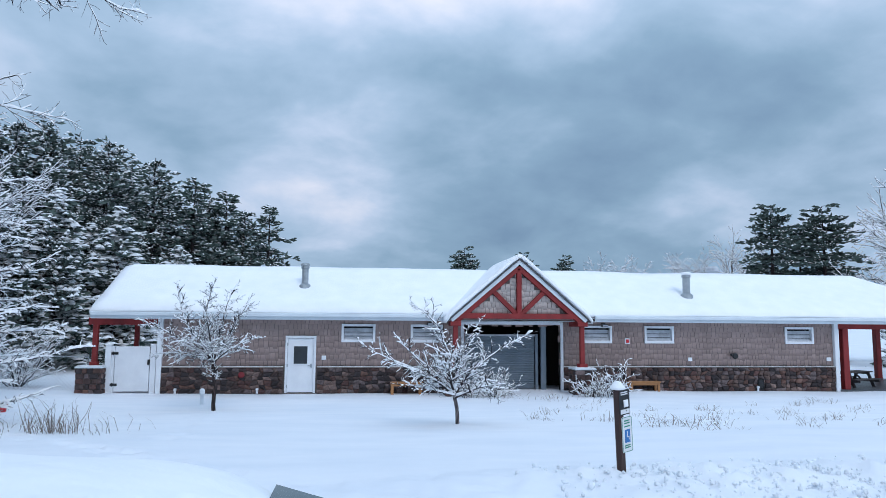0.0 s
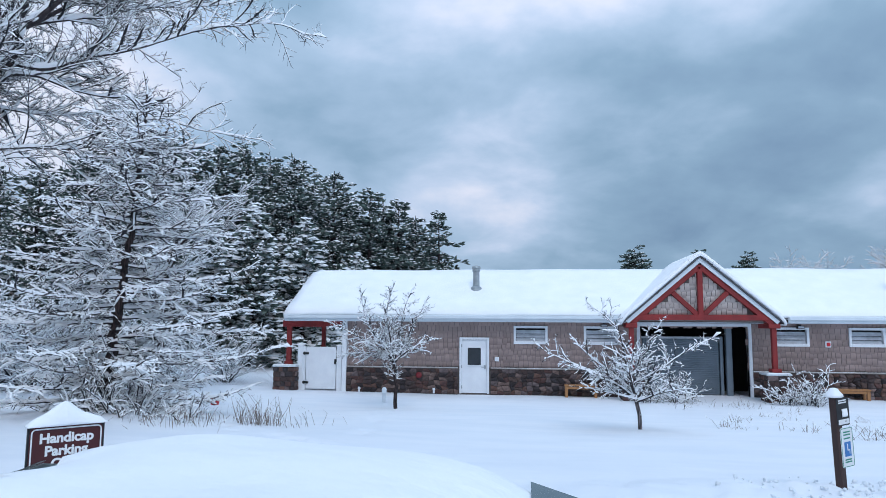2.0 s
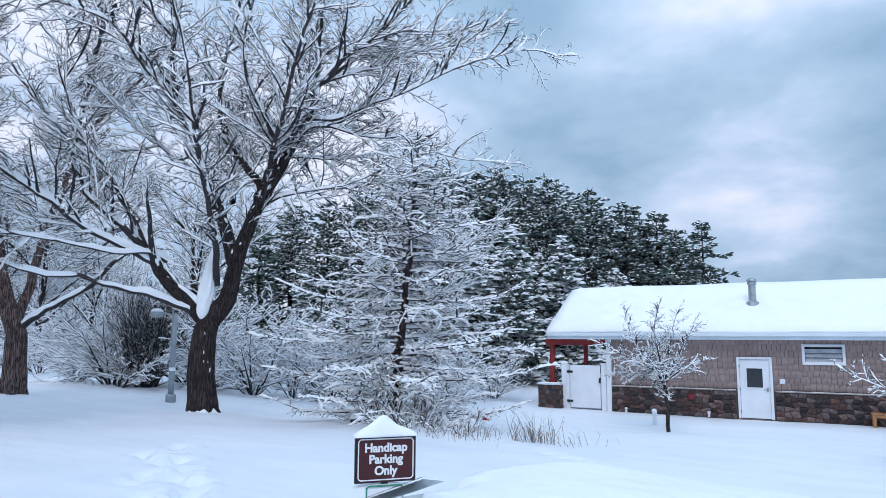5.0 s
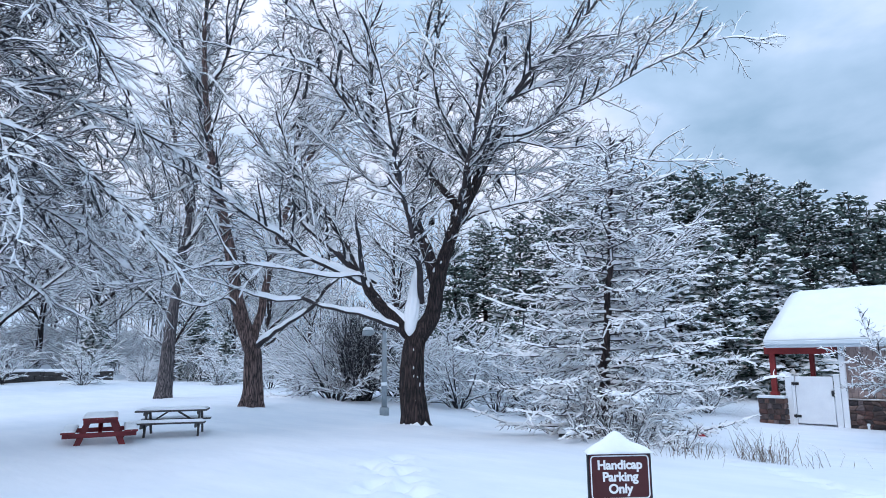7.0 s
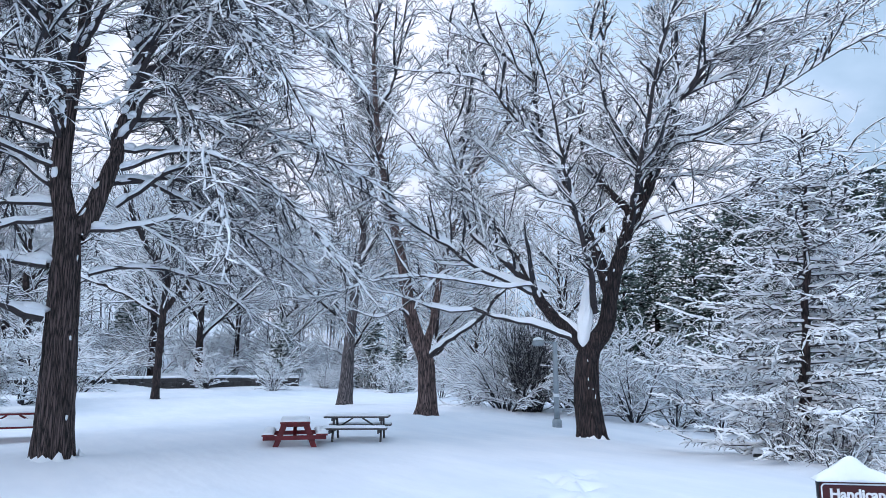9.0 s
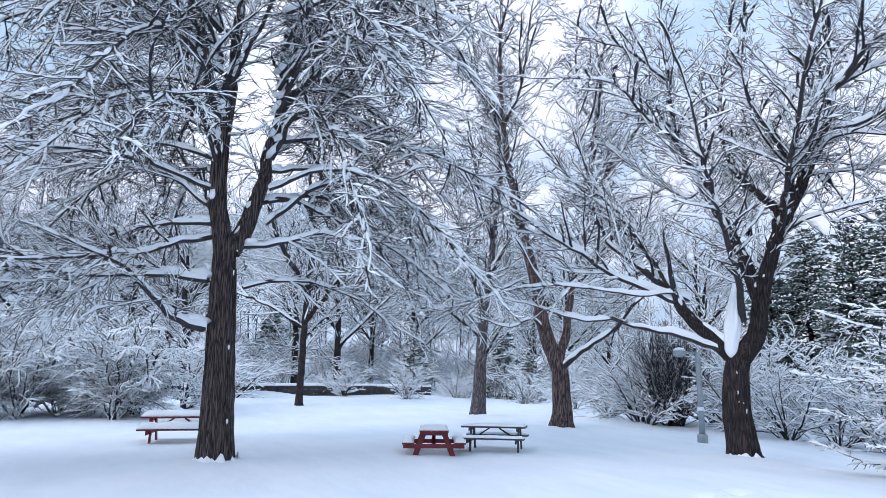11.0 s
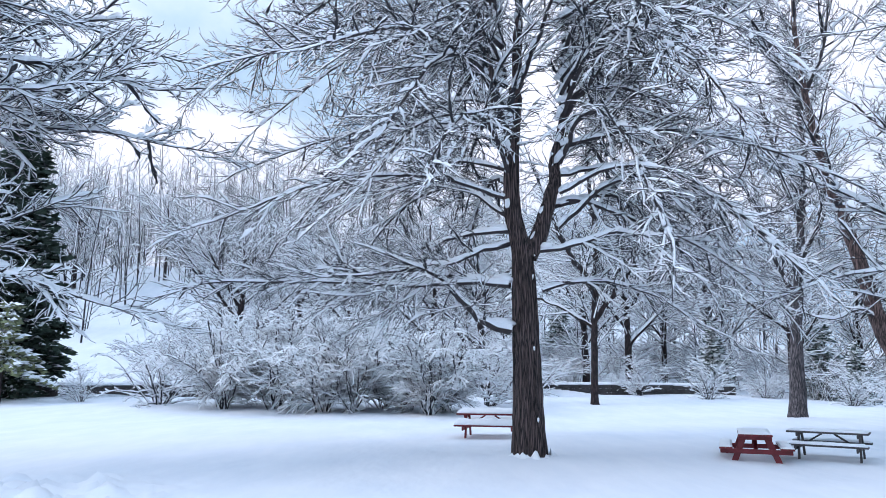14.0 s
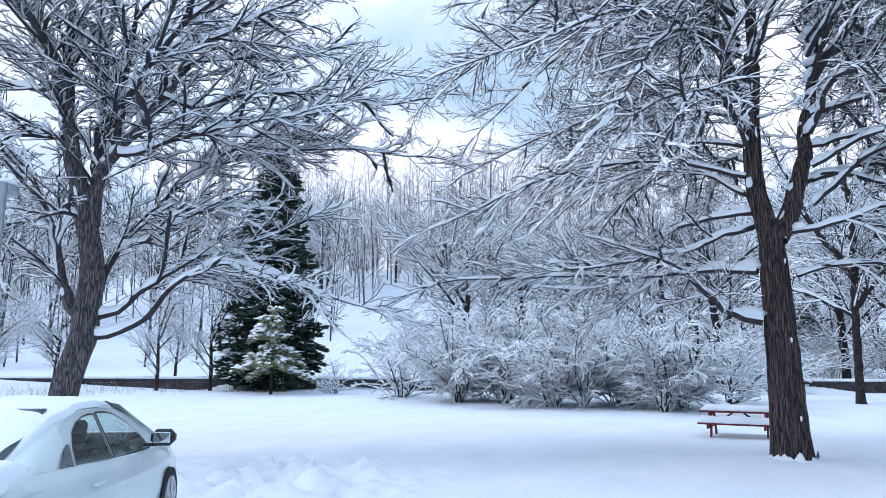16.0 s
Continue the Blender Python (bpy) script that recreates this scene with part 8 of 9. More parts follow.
def make_signs():
    # maroon parking sign on a low post
    x, y = -3.22, 5.32
    s = thing("parking_sign", "maroon handicap parking sign with white lettering and a snow cap", "sign")
    part("post", boxes((-0.03, 0.03, 0.03, 0.08, -0.15, 0.96), bevel=0.006), POST_WOOD, s)
    board = part("board", boxes((-0.24, 0.24, 0.0, 0.028, 0.66, 1.005), bevel=0.004), BLACK, s)
    face = part("face", plate(0.455, 0.325, 0.03, 0.004), SIGN_RED, board)
    face.location = (0, -0.0055, 0.833)
    rim = part("border", border(0.44, 0.31, 0.03, 0.009, 0), SIGN_WHITE, board)
    rim.location = (0, -0.0085, 0.833)
    for text, z in (("Handicap", 0.917), ("Parking", 0.832), ("Only", 0.747)):
        lettering(text, 0.090, pose(0, -0.0065, z, 90), SIGN_WHITE, board, 0.0034)
    cap = part("snow_cap", snow_peak(0.5, 0.13, 0.16), SNOW, s, smooth=True)
    cap.location = (0, 0.02, 1.006)
    low = part("lower_plate", plate(0.31, 0.46, 0.03, 0.004), SIGN_WHITE, s, "white plate with green border")
    low.location = (0, 0.02, 0.415)
    low_rim = part("border", border(0.295, 0.445, 0.03, 0.012, 0), SIGN_GREEN, low)
    low_rim.location = (0, -0.003, 0)
    ledge = part("plate_snow", snow_peak(0.46, 0.12, 0.045, 3), SNOW, s, smooth=True)
    ledge.location = (0, 0.08, 0.62)
    s.matrix_basis = Matrix.Translation((x, y, ground_at(x, y))) @ pose(0, 0, 0, 0, 0, math.degrees(math.atan2(0.36, 0.29)) - 4)
    # leaning post with two small plates
    x, y = 3.0, 8.1
    p = thing("sign_post", "dark leaning wooden post with two parking plates and snow cap", "sign")
    part("post", boxes((-0.043, 0.043, -0.043, 0.043, -0.4, 1.2), bevel=0.008), POST_WOOD, p)
    cap = part("snow_cap", lathe([(0.06, 1.195), (0.098, 1.2), (0.09, 1.225), (0.06, 1.26), (0.045, 1.285), (0.015, 1.295)], 14), SNOW, p, smooth=True)
    up = part("upper_plate", plate(0.2, 0.31, 0.02, 0.004), BLACK, p, "black plate plastered with snow")
    up.location = (0.06, -0.050, 1.03)
    part("panel", boxes((-0.085, 0.088, -0.004, -0.0015, -0.14, -0.085)), SIGN_WHITE, up)
    part("stuck_snow", snow_slab(-0.04, 0.05, -0.06, 0.03, 0.0, 0.02, 2, 0.012, 0.03), SNOW, up, smooth=True).matrix_basis = pose(0.01, -0.005, 0.0, 90)
    for z in (0.125, 0.1):
        part("bar", boxes((-0.07, 0.06, -0.004, -0.0015, z - 0.007, z + 0.007)), SIGN_WHITE, up)
    part("bar", boxes((0.01, 0.04, -0.004, -0.0015, -0.115, -0.1)), BLACK, up)
    lo = part("lower_plate", plate(0.2, 0.44, 0.025, 0.004), SIGN_WHITE, p, "white plate with blue panel")
    lo.location = (0.085, -0.050, 0.63)
    part("border", border(0.19, 0.43, 0.022, 0.007, -0.002), SIGN_GREEN, lo)
    part("panel", boxes((-0.05, 0.05, -0.004, -0.001, -0.10, 0.06)), SIGN_BLUE, lo, "blue panel with white wheelchair mark")
    part("mark", boxes((-0.012, 0.0, -0.006, -0.0045, -0.03, 0.04), (-0.012, 0.025, -0.006, -0.0045, -0.035, -0.025), (0.02, 0.03, -0.006, -0.0045, -0.07, -0.025)), SIGN_WHITE, lo)
    for z in (0.17, 0.14, 0.10, -0.135, -0.16):
        part("bar", boxes((-0.055, 0.05, -0.004, -0.001, z - 0.007, z + 0.007)), SIGN_GREEN, lo)
    p.matrix_basis = Matrix.Translation((x, y, ground_at(x, y))) @ pose(0, 0, 0, 2, -5.2, 30) @ Matrix.Scale(0.87, 4)


# ---- lamp posts and small things on the lawn ----
def lamp_post(label, place, tall, arm):
    l = thing("lamp_post", label, "lamp post", "park lamp posts")
    part("base", lathe([(0.16, -0.1), (0.16, 0.16), (0.13, 0.22)], 12), METAL, l)
    part("pole", lathe([(0.095, 0.2), (0.085, tall * 0.6), (0.075, tall)], 12), METAL, l, "tapered grey steel pole", smooth=True)
    part("band", lathe([(0.1, tall * 0.34), (0.102, tall * 0.36), (0.1, tall * 0.38)], 12), SNOW, l)
    part("arm", beam((0, 0, tall - 0.05), (arm, 0, tall + 0.05), 0.05, 0.05), METAL, l)
    part("head", lathe([(0.06, 0.0), (0.19, -0.05), (0.21, -0.14), (0.17, -0.2), (0.05, -0.22)], 14, Matrix.Translation((arm, 0, tall + 0.08))), METAL, l)
    part("head_snow", lathe([(0.17, 0.0), (0.19, 0.03), (0.12, 0.09), (0.03, 0.11)], 14, Matrix.Translation((arm, 0, tall + 0.05))), SNOW, l, smooth=True)
    l.matrix_basis = Matrix.Translation((place[0], place[1], ground_at(*place))) @ pose(0, 0, 0, 0, 0, 48)
    return l


def make_small_things():
    lamp_post("grey steel lamp post beside the old maple", (-18.22, 16.22), 2.75, -0.55)
    lamp_post("grey steel lamp post at the edge of the car park", (-8.2, -10.05), 4.55, -0.4)
    lamp_post("distant grey lamp post in the park", at(58.2, 40)[:2], 2.6, -0.5)
    x, y = -4.86, 24.27
    m = thing("marker_post", "short white plastic marker post in the snow", "marker post")
    part("stake", boxes((-0.06, 0.06, -0.03, 0.03, -0.2, 0.32), bevel=0.015), WHITE, m)
    part("top", lathe([(0.08, 0.3), (0.085, 0.42), (0.06, 0.47), (0.02, 0.485)], 10), SNOW, m, smooth=True)
    m.location = (x, y, ground_at(x, y))
    x, y = -9.75, 21.7
    b = thing("red_bucket", "small bright red plastic bucket half buried in snow", "bucket")
    part("pail", lathe([(0.11, -0.05), (0.15, 0.24), (0.16, 0.25), (0.15, 0.26), (0.13, 0.25)], 14), BRIGHT_RED, b)
    part("snow_fill", lathe([(0.13, 0.22), (0.12, 0.27), (0.06, 0.30), (0.01, 0.31)], 12), SNOW, b, smooth=True)
    b.matrix_basis = Matrix.Translation((x, y, ground_at(x, y))) @ pose(0, 0, 0, 12, 8, 0)
    # charcoal grill under a block of snow
    x, y = -9.45, 14.05
    g = thing("charcoal_grill", "low black charcoal grill under a cap of snow", "grill")
    part("firebox", boxes((-0.24, 0.24, -0.16, 0.16, 0.12, 0.22), bevel=0.03), BLACK, g)
    part("leg", boxes((-0.05, 0.05, -0.05, 0.05, -0.2, 0.119)), BLACK, g)
    part("snow_block", snow_slab(-0.25, 0.25, -0.17, 0.17, 0.221, 0.14, 4, 0.04, 0.16), SNOW, g, smooth=True)
    g.matrix_basis = Matrix.Translation((x, y, ground_at(x, y) + 0.05)) @ pose(0, 0, 0, 0, 0, 30)


def make_fence():
    f = thing("chain_link_fence", "grey chain-link fence along the park edge", "fence")
    line = [(-9.95, 28.4), (-13.5, 27.6), (-17.0, 24.6), (-20.5, 22.4), (-23.5, 21.0)]
    post_mesh = None
    V, F = [], []
    for (x0, y0), (x1, y1) in zip(line, line[1:]):
        L = math.hypot(x1 - x0, y1 - y0)
        n = max(1, int(L / 2.0))
        for k in range(n):
            x, y = x0 + (x1 - x0) * k / n, y0 + (y1 - y0) * k / n
            if post_mesh is None:
                post_mesh = part("post", lathe([(0.03, -0.2), (0.03, 1.3), (0.035, 1.32), (0.02, 1.35)], 8), METAL, f)
                post_mesh.location = (x, y, ground_at(x, y))
            else:
                o = new("post", post_mesh.data)
                o.parent, o.location = f, (x, y, ground_at(x, y))
        z0, z1 = ground_at(x0, y0), ground_at(x1, y1)
        part("top_rail", beam((x0, y0, z0 + 1.28), (x1, y1, z1 + 1.28), 0.04, 0.04, 0.005), METAL, f)
        d = Vector(((x1 - x0) / L, (y1 - y0) / L, (z1 - z0) / L))
        side = Vector((-d.y, d.x, 0)) * 0.004
        s = -1.2
        while s < L:
            for way in (1, -1):
                a, b = (s, 0.0), (s + 1.2, 1.25)
                if way < 0:
                    a, b = (s + 1.2, 0.0), (s, 1.25)
                if min(a[0], b[0]) < 0 or max(a[0], b[0]) > L:
                    continue
                p, q = Vector((x0, y0, z0 + a[1])) + d * a[0], Vector((x0, y0, z0 + b[1])) + d * b[0]
                i = len(V)
                off = Vector((0, 0, 0.005))
                V.extend([tuple(p - off + side), tuple(q - off + side), tuple(q + off - side), tuple(p + off - side)])
                F.append((i, i + 1, i + 2, i + 3))
            s += 0.13
    tagged(quick_mesh("wire_mesh", V, F, [METAL], parent=f), "galvanised wire diamonds", kind="stuff")


def make_tufts():
    """Dry stalks that stand out of the snow, singly and in clumps."""
    rs = np.random.RandomState(12)
    V, F, idx = [], [], []

    def tuft(x, y, n, tall, spread, lean=0.35):
        z = ground_at(x, y)
        for _ in range(n):
            a = np.array([x + rs.normal(0, spread), y + rs.normal(0, spread), z - 0.05])
            d = np.array([rs.normal(0, lean), rs.normal(0, lean), 1.0])
            h = tall * rs.uniform(0.4, 1.15)
            b = a + d / np.linalg.norm(d) * h * 0.6
            c = b + (d + np.array([rs.normal(0, 0.5), rs.normal(0, 0.5), -0.2])) * h * 0.3
            phi = rs.rand() * 3.14
            w = np.array([math.cos(phi), math.sin(phi), 0]) * 0.005
            i = len(V)
            V.extend([a - w, a + w, b + w, b - w, c + w * 0.5, c - w * 0.5])
            F.extend([(i, i + 1, i + 2, i + 3), (i + 3, i + 2, i + 4, i + 5)])
            idx.extend([0, 0])
            if rs.rand() < 0.5:
                s = rs.uniform(0.012, 0.03)
                i = len(V)
                V.extend([c + (-s, 0, 0), c + (0, -s, 0.2 * s), c + (s, 0, 0), c + (0, s, s)])
                F.append((i, i + 1, i + 2, i + 3))
                idx.append(1)

    for x, y, n, tall, spread in ((-6.4, 13.4, 70, 0.55, 0.4), (-7.4, 13.6, 60, 0.5, 0.45), (-5.3, 14.2, 90, 0.75, 0.22), (-5.9, 14.6, 40, 0.5, 0.4),
                                  (-4.5, 14.4, 26, 0.5, 0.35), (-9.9, 15.4, 40, 0.5, 0.4)):
        tuft(x, y, n, tall, spread)
    for _ in range(46):
        y = rs.uniform(13.0, 24.0)
        x = 4.0 + rs.rand() * (0.55 * y) + (y - 13) * 0.1
        tuft(x, y, rs.randint(9, 22), 0.30, 0.16, 0.75)
    for _ in range(14):
        x, y = rs.uniform(4.2, 9.0), rs.uniform(23.0, 25.8)
        tuft(x, y, rs.randint(6, 16), 0.35, 0.2, 0.6)
    for k in range(170):
        az, d = rs.uniform(96, 142), rs.uniform(41, 45)
        x, y, z = at(az, d)
        tuft(x, y, 6, 0.8, 0.4)
    ob = quick_mesh("dry_grass", V, F, [DRY, SNOW], idx)
    tagged(ob, "dry brown grass stalks poking through the snow", "grass", kind="stuff")


def make_shrubs_near():
    low = dict(levels=3, step=[0.14, 0.11, 0.09], wobble=[0.16, 0.2, 0.22], lift=[0.02, 0.02, 0.0], droop=[0.08, 0.06, 0.04], kids=[5.5, 5.5, 0], spread=[40, 42, 40], flat=[0.1] * 3, ratio=[0.45, 0.5, 0.5], bare=[0.1, 0.1, 0], tip=0.005, thick=0.02)
    for seed, x, y, tall, wide, stems in ((401, 5.0, 25.6, 1.15, 1.7, 20), (402, 9.4, 25.2, 1.3, 2.2, 24), (403, 4.1, 25.4, 1.0, 1.5, 18), (404, 8.7, 25.5, 0.9, 1.3, 14)):
        bush("garden_shrub", "low twiggy garden shrub speckled with snow", (x, y, ground_at(x, y)), seed, tall, wide, stems, 0.022, "shrubs by the garage", low, stout=0.4)
    for seed, x, y, tall, wide, stems in ((411, -8.75, 14.4, 1.5, 1.6, 18), (412, -8.0, 14.2, 0.95, 2.2, 22), (413, -7.0, 14.3, 0.75, 2.0, 18), (414, -9.2, 14.6, 1.0, 1.2, 12)):
        bush("undergrowth_shrub", "tangled bare undergrowth at the foot of the larch", (x, y, ground_at(x, y)), seed, tall, wide, stems, 0.026, "undergrowth by the larch", low, stout=0.35)
    # dark thicket behind the lamp post
    dark = dict(levels=4, step=[0.3, 0.24, 0.2, 0.2], wobble=[0.08, 0.12, 0.14, 0.15], kids=[2.4, 2.2, 1.0, 0], lift=[0.05, 0.04, 0.04, 0.0], droop=[0.03, 0.04, 0.04, 0.02], spread=[24, 28, 32, 30], tip=0.011)
    x, y, z = at(50.2, 28.4)
    bush("dark_thicket", "dense dark thicket of bare upright stems", (x, y, z), 421, 3.3, 1.9, 150, 0.001, "", dark, stout=0.8, lying=0.01)


# ---- parked saloon cars ----
def loft(sections, close=True):
    """Skins mirrored half sections (x, [(y, z), ...]) from sill to middle."""
    bm, rows = bmesh.new(), []
    for x, half in sections:
        pts = [(y, z) for y, z in half] + [(-y, z) for y, z in reversed(half[:-1])]
        rows.append([bm.verts.new((x, y, z)) for y, z in pts])
    n = len(rows[0])
    for a, b in zip(rows, rows[1:]):
        for k in range(n - 1):
            bm.faces.new((a[k], a[k + 1], b[k + 1], b[k]))
        bm.faces.new((a[n - 1], a[0], b[0], b[n - 1]))
    if close:
        bm.faces.new(rows[0])
        bm.faces.new(rows[-1][::-1])
    bmesh.ops.recalc_face_normals(bm, faces=bm.faces[:])
    return bm


def saloon(label, place, turn, roof_snow, deck_snow, tall=1.0):
    c = thing("car", label, "car", "parked cars")
    body_rows = []
    for x, w, sill, belt, deck, crown in ((-2.33, 0.70, 0.42, 0.66, 0.80, 0.82), (-2.26, 0.80, 0.30, 0.74, 0.98, 1.01), (-1.9, 0.87, 0.24, 0.80, 1.02, 1.06), (-1.3, 0.91, 0.20, 0.82, 1.0, 1.05), (-0.6, 0.92, 0.19, 0.82, 0.96, 1.0),
                                          (0.3, 0.92, 0.19, 0.80, 0.93, 0.97), (1.0, 0.91, 0.19, 0.78, 0.92, 0.98), (1.5, 0.90, 0.21, 0.74, 0.86, 0.92), (2.0, 0.84, 0.24, 0.66, 0.76, 0.81), (2.28, 0.70, 0.30, 0.55, 0.64, 0.68), (2.36, 0.5, 0.36, 0.5, 0.56, 0.58)):
        body_rows.append((x, [(w - 0.08, sill), (w - 0.01, sill + 0.12), (w, (sill + belt) / 2), (w - 0.02, belt), (w - 0.08, deck), (w * 0.55, crown - 0.01), (0.0, crown)]))
    body = part("body", loft(body_rows), CAR_PAINT, c, "pale silver painted body", smooth=True)
    cabin = []
    for x, w, z in ((-1.95, 0.74, 1.0), (-1.5, 0.66, 1.15), (-1.1, 0.60, 1.295), (-0.8, 0.58, 1.365), (-0.45, 0.57, 1.39), (-0.1, 0.57, 1.395), (0.25, 0.57, 1.375), (0.65, 0.62, 1.265), (1.0, 0.69, 1.12), (1.26, 0.75, 0.97)):
        z = 0.9 + (z - 0.9) * tall
        cabin.append((x, [(0.84, 0.9), (0.84 - (0.84 - w) * 0.25, 0.9 + (z - 0.9) * 0.3), (w + 0.05, z - 0.09 * (z - 0.8)), (w - 0.03, z - 0.02), (w * 0.5, z + 0.01), (0, z + 0.015)]))
    shell = loft(cabin)
    shell.normal_update()
    gone = [f for f in shell.faces if abs(f.normal.y) > 0.55 and -1.05 < f.calc_center_median().x < 0.9 and abs(f.normal.x) < 0.8]
    bmesh.ops.delete(shell, geom=gone, context="FACES")
    ends = [f for f in shell.faces if f.calc_center_median().z > 1.0 and f.normal.x > 0.15 and f.calc_center_median().x > 0.25]
    bmesh.ops.delete(shell, geom=ends, context="FACES")
    part("parcel_shelf", boxes((-1.7, 1.12, -0.72, 0.72, 1.03, 1.062), bevel=0.01), SEAT, c)
    part("cabin", shell, CAR_PAINT, c, smooth=True)

    def side(x, z, s, lift=0.012):
        return (x, s * (0.845 - max(0.0, z - 0.9) * 0.56 / tall + lift), z)

    windows = {"rear_door_window": [(-1.04, 0.965), (-0.28, 0.95), (-0.30, 1.295), (-0.42, 1.302), (-0.58, 1.29), (-0.74, 1.255), (-0.88, 1.20), (-0.98, 1.10)],
               "front_door_window": [(-0.2, 0.945), (0.78, 0.94), (0.80, 0.965), (0.62, 1.09), (0.42, 1.195), (0.18, 1.272), (0.0, 1.297), (-0.22, 1.303)],
               "quarter_window": [(-1.36, 0.99), (-1.12, 0.975), (-1.05, 1.12), (-1.10, 1.13), (-1.2, 1.09)]}
    windows = {k: [(x, 0.9 + (z - 0.9) * tall) for x, z in o] for k, o in windows.items()}
    top_line = [(x, rows_[2][1]) for x, rows_ in cabin if -1.15 < x < 1.05]
    for s in (-1, 1):
        # the side of the cabin, pierced for its windows
        bm = bmesh.new()
        for loop_ in [[(-1.1, 0.9), (1.1, 0.9), *reversed(top_line)], *[o for k, o in windows.items() if k != "quarter_window"]]:
            vs = [bm.verts.new((x, 0, z)) for x, z in loop_]
            for a, b in zip(vs, vs[1:] + vs[:1]):
                bm.edges.new((a, b))
        bmesh.ops.triangle_fill(bm, use_beauty=True, use_dissolve=False, edges=bm.edges[:])
        inside = lambda q, o: sum(((a[1] > q.z) != (b[1] > q.z)) and (q.x < (b[0] - a[0]) * (q.z - a[1]) / (b[1] - a[1]) + a[0]) for a, b in zip(o, o[1:] + o[:1])) % 2 == 1
        bmesh.ops.delete(bm, geom=[f for f in bm.faces if any(inside(f.calc_center_median(), o) for o in windows.values())], context="FACES")
        for v in bm.verts:
            v.co = side(v.co.x, v.co.z, s, 0.0)
        part("side_frame", bm, CAR_PAINT, c)
        for name, outline in windows.items():
            bm = bmesh.new()
            small = name == "quarter_window"
            bm.faces.new([bm.verts.new(side(x, z, s, 0.014 if small else -0.006)) for x, z in outline])
            part(name, bm, CAR_GLASS if small else CAR_PANE, c, "clear tinted side window")
            bm = bmesh.new()
            cx, cz = sum(p[0] for p in outline) / len(outline), sum(p[1] for p in outline) / len(outline)
            ring = [bm.verts.new(side(x, z, s, 0.018 if small else 0.006)) for x, z in outline]
            outer = [bm.verts.new(side(cx + (x - cx) * 1.06, cz + (z - cz) * 1.10, s, 0.018 if small else 0.006)) for x, z in outline]
            for k in range(len(ring)):
                j = (k + 1) % len(ring)
                bm.faces.new((ring[k], ring[j], outer[j], outer[k]))
            part("window_trim", bm, BLACK, c)
        part("seat", boxes((-0.12, 0.05, s * 0.36 - 0.24, s * 0.36 + 0.24, 0.8, 1.12), (-0.09, 0.0, s * 0.36 - 0.13, s * 0.36 + 0.13, 1.12, 1.28), bevel=0.03), SEAT, c, "dark front seat")
    part("rear_bench", boxes((-1.15, -0.98, -0.6, 0.6, 0.8, 1.14), bevel=0.04), SEAT, c, "dark rear seat")
    for s in (-1, 1):
        arm = part("mirror_arm", boxes((0.62, 0.70, min(s * 0.82, s * 0.96), max(s * 0.82, s * 0.96), 0.96, 0.99), bevel=0.01), BLACK, c)
        mir = part("wing_mirror", boxes((0.56, 0.72, s * 1.02 - 0.125, s * 1.02 + 0.125, 0.965, 1.135), bevel=0.055), BLACK, c, "black wing mirror")
        part("mirror_glass", boxes((0.548, 0.562, s * 1.02 - 0.088, s * 1.02 + 0.088, 1.0, 1.108), bevel=0.006), MIRROR_GLASS, mir, "silvered mirror glass")
        part("door_handle", boxes((-0.95, -0.76, min(s * 0.91, s * 0.95), max(s * 0.91, s * 0.95), 0.80, 0.83), bevel=0.01), CAR_PAINT, c)
        for x in (-1.38, 1.4):
            w = part("wheel", lathe([(0.24, -0.1), (0.325, -0.095), (0.335, 0.0), (0.325, 0.095), (0.24, 0.1)], 24, pose(x, s * 0.83, 0.32, 90)), RUBBER, c, "black tyre on alloy rim", smooth=False)
            part("rim", lathe([(0.235, -0.102), (0.22, -0.11), (0.08, -0.085), (0.03, -0.09)], 20, pose(x, s * 0.83, 0.32, 90 * s)), RIM, w)
            for k in range(5):
                part("spoke", boxes((-0.022, 0.022, -0.012, 0.012, 0.03, 0.22), bevel=0.004, m=pose(x, s * 0.932, 0.32) @ pose(0, 0, 0, 0, 72 * k, 0)), RIM, w)
            part("arch", boxes((x - 0.4, x + 0.4, min(s * 0.7, s * 0.86), max(s * 0.7, s * 0.86), 0.3, 0.66), bevel=0.12), BLACK, c)
    for name, pts in (("rear_window", [(-1.86, 0.58, 1.045), (-1.86, -0.58, 1.045), (-0.9, -0.48, 0.9 + 0.46 * tall), (-0.9, 0.48, 0.9 + 0.46 * tall)]), ("windscreen", [(1.2, 0.64, 1.02), (1.2, -0.64, 1.02), (0.32, -0.51, 0.9 + 0.475 * tall), (0.32, 0.51, 0.9 + 0.475 * tall)])):
        bm = bmesh.new()
        bm.faces.new([bm.verts.new(Vector(p) + Vector((0.0, 0, 0.008) if pts[0][0] > 0 else (-0.01, 0, 0.022))) for p in pts])
        part(name, bm, CAR_PANE if name == "windscreen" else CAR_GLASS, c, "dark tinted screen")
        if name == "rear_window":
            continue
        q = [Vector(p) + Vector((0.004, 0, 0.012)) for p in pts]
        for a, b in ((q[1], q[2]), (q[3], q[0])):
            o = (b - a).normalized().cross(Vector((0, 0, 1))).normalized() * 0.013
            bm = bmesh.new()
            bm.faces.new([bm.verts.new(v) for v in (a - o, b - o, b + o, a + o)])
            part("glass_trim", bm, BLACK, c)
        for s in (-1, 1):
            low, high = q[0 if s > 0 else 1], q[3 if s > 0 else 2]
            bm = bmesh.new()
            bm.faces.new([bm.verts.new(v) for v in (low - Vector((0, 0, 0.006)), high - Vector((0, 0, 0.006)), Vector((high.x, s * 0.645, high.z - 0.035)), Vector((low.x, s * 0.83, low.z - 0.03)))])
            part("pillar", bm, CAR_PAINT, c)
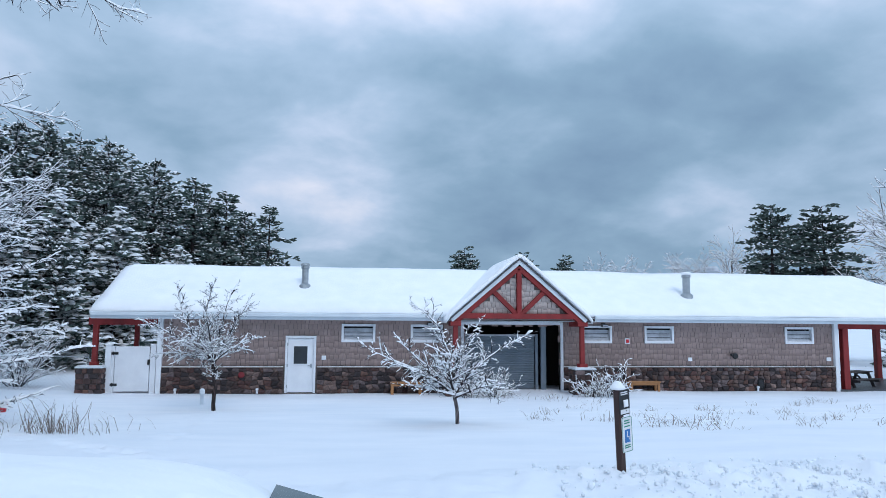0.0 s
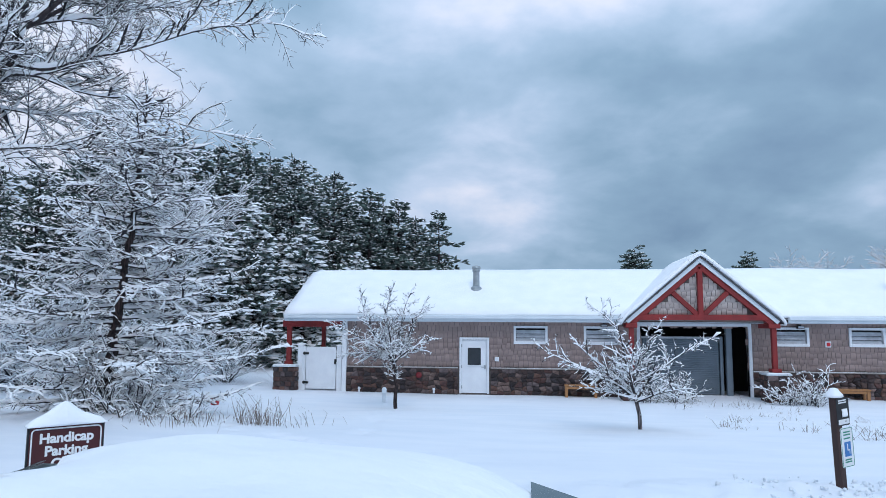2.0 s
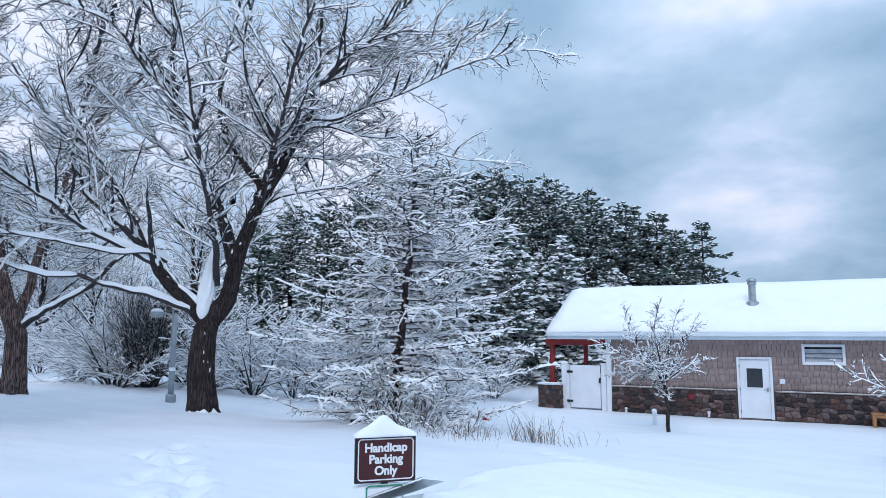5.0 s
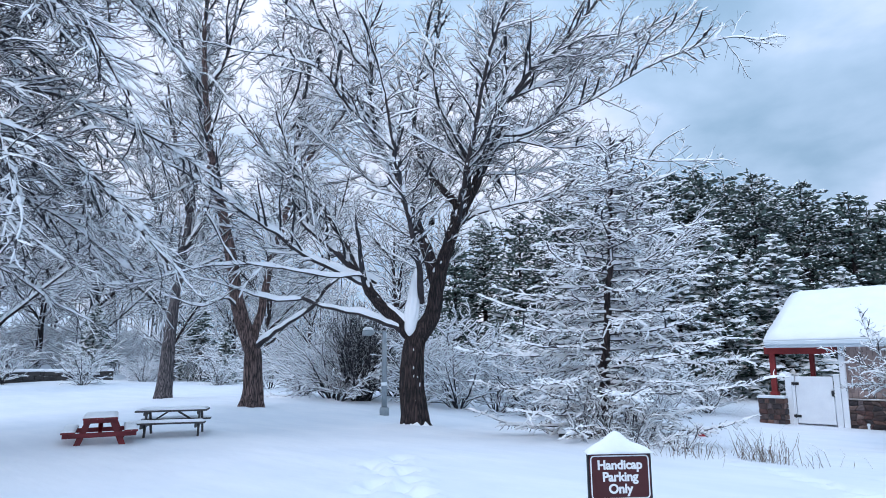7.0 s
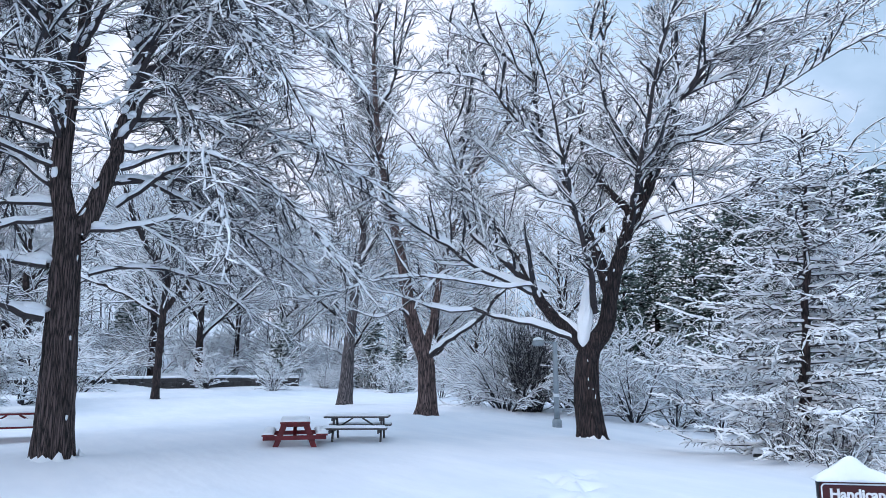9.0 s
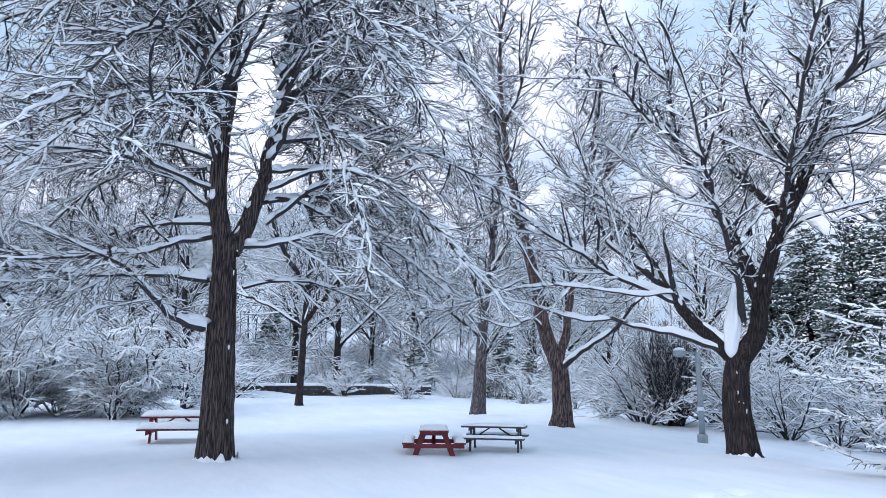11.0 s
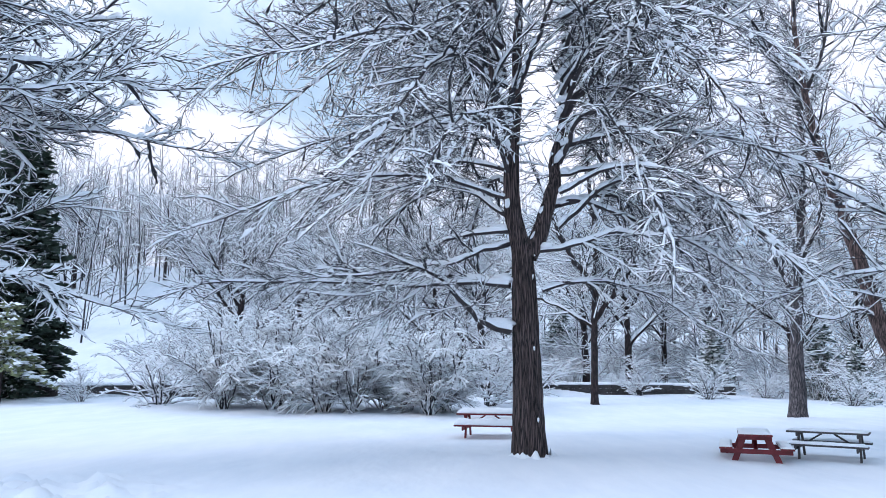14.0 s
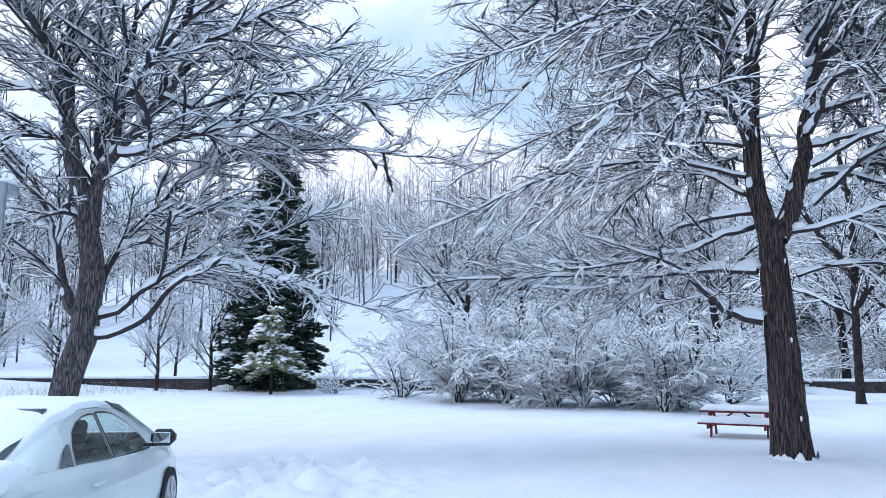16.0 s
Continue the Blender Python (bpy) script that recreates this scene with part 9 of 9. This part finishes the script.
    for s in (-1, 1):
        part("tail_lamp", boxes((-2.32, -2.2, s * 0.66 - 0.14, s * 0.66 + 0.14, 0.72, 0.86), bevel=0.03), BRIGHT_RED, c)
        part("headlight", boxes((2.12, 2.3, s * 0.6 - 0.16, s * 0.6 + 0.16, 0.56, 0.68), bevel=0.04), RIM, c)
    part("bumper", boxes((-2.38, -2.25, -0.72, 0.72, 0.36, 0.56), bevel=0.05), CAR_PAINT, c)

    # snow lying on roof, boot and bonnet
    def drape(x0, x1, half, top, thick, name, seed, wave=0.016, lip=0.12, rear=0.0):
        nx, ny = max(10, int((x1 - x0) / 0.035)), 44
        bm, g = bmesh.new(), {}
        for i in range(nx + 1):
            for j in range(ny + 1):
                u, v = i / nx, 2 * j / ny - 1
                a = x0 + 0.10 * noise.noise(Vector((v * 2.6, seed, 1))) + 0.03 * noise.noise(Vector((v * 9, seed, 4)))
                b = x1 + 0.10 * noise.noise(Vector((v * 2.2, seed, 9))) + 0.03 * noise.noise(Vector((v * 8, seed, 7)))
                x = a + (b - a) * u
                w = half(x) + 0.05 * noise.noise(Vector((x * 3.1, seed, 2)))
                y = v * w
                rim = min((x - a) * (lip / rear if rear else 1.0), b - x, (1 - abs(v)) * w)
                e = math.sqrt(max(0.0, 1 - (1 - min(1.0, max(rim, 0) / lip)) ** 2))
                z = top(x, y) - 0.012 + (thick * (1 + 0.25 * noise.noise(Vector((x * 1.3, y * 1.3, seed)))) + wave * noise.noise(Vector((x * 3.6, y * 3.6, seed + 3)))) * e
                g[i, j] = bm.verts.new((x, y, z))
        for i in range(nx):
            for j in range(ny):
                bm.faces.new((g[i, j], g[i + 1, j], g[i + 1, j + 1], g[i, j + 1]))
        return part(name, bm, SNOW, c, "smooth drift of snow on the car", smooth=True)

    def roof_z(x, y):
        z = np.interp(x, [r[0] for r in cabin], [r[1][-1][1] for r in cabin])
        return float(z) - 0.05 * (abs(y) / 0.62) ** 4

    def deck_z(x, y):
        z = np.interp(x, [r[0] for r in body_rows], [r[1][-1][1] for r in body_rows])
        return float(z) - 0.06 * (abs(y) / 0.8) ** 3

    drape(*roof_snow[:2], lambda x: 0.60 - 0.85 * max(0.0, x - roof_snow[1] + 0.36), roof_z, roof_snow[2], "roof_snow", 1.0 + turn, lip=0.03, rear=0.55 if deck_snow == "thin" else 0.0)
    if deck_snow == "thin":
        drape(-1.36, -0.9, lambda x: 0.42, roof_z, 0.05, "screen_snow", 11.0, lip=0.05)
    if deck_snow:
        drape(-2.25, -1.75, lambda x: 0.78, deck_z, 0.12, "boot_snow", 5.0)
    drape(1.1, 2.2, lambda x: 0.74, deck_z, 0.11, "bonnet_snow", 7.0)
    c.matrix_basis = Matrix.Translation((place[0], place[1], ground_at(*place) - 0.03)) @ pose(0, 0, 0, 0, 0, turn)
    return c


def make_cars():
    saloon("pale silver saloon car with a thick snow-covered roof", (-0.97, 1.97), 180, (-0.95, 0.05, 0.082), "thin")
    saloon("pale silver saloon car half covered with snow", (-5.90, -6.18), 206, (-1.75, 0.28, 0.05), True, 1.12)


def make_asphalt():
    """Ploughed wet asphalt of the car park, and the broken crust of snow pushed up along its edge."""
    bm, g = bmesh.new(), {}
    rng = random.Random(8)
    nx, ny = 60, 16
    for i in range(nx + 1):
        for j in range(ny + 1):
            x = 3.3 + 14 * i / nx
            edge = 6.75 + 0.22 * noise.noise(Vector((x * 0.9, 2, 0))) + 0.1 * noise.noise(Vector((x * 3.1, 5, 0)))
            y = 2.6 + (edge - 2.6) * j / ny
            g[i, j] = bm.verts.new((x + (0.3 * noise.noise(Vector((y, 7, 0))) if i == 0 else 0), y, ground_at(x, y) - 0.028 + 0.008 * noise.noise(Vector((x, y, 0)))))
    for i in range(nx):
        for j in range(ny):
            bm.faces.new((g[i, j], g[i + 1, j], g[i + 1, j + 1], g[i, j + 1]))
    tagged(link("pavement", bm, ASPHALT), "ploughed wet dark asphalt with slush", "pavement", kind="structure")
    rs = np.random.RandomState(4)
    V, F = [], []
    ico = bmesh.new()
    bmesh.ops.create_icosphere(ico, subdivisions=1, radius=1)
    base = np.array([v.co for v in ico.verts])
    tri = np.array([[v.index for v in f.verts] for f in ico.faces])
    ico.free()
    count = 0
    for k in range(7500):
        x = rs.uniform(-1.5, 13)
        y = rs.normal(7.7, 0.55)
        if rs.rand() > ease(1.5, 6.0, x) or y < 6.55:
            continue
        size = min(0.036, 0.015 * np.exp(rs.normal(0, 0.5)))
        p = base * (size * rs.uniform(0.6, 1.3, (1, 3))) * rs.uniform(0.75, 1.2, (len(base), 1))
        z = ground_at(x, y) + 0.12 * math.exp(-((y - 8.1) / 0.8) ** 2) + rs.uniform(-0.01, 0.06) * (1 if y > 6.9 else 0)
        V.append(p + (x, y, z))
        F.append(tri + count * len(base))
        count += 1
    ob = quick_mesh("snow_chunks", np.concatenate(V), np.concatenate(F), [CHURNED], smooth=True)
    tagged(ob, "broken crust and lumps of ploughed snow", "snow", kind="stuff")


make_far_wall()
make_tables()
make_benches()
make_signs()
make_small_things()
make_fence()
make_tufts()
make_shrubs_near()
make_cars()
make_asphalt()
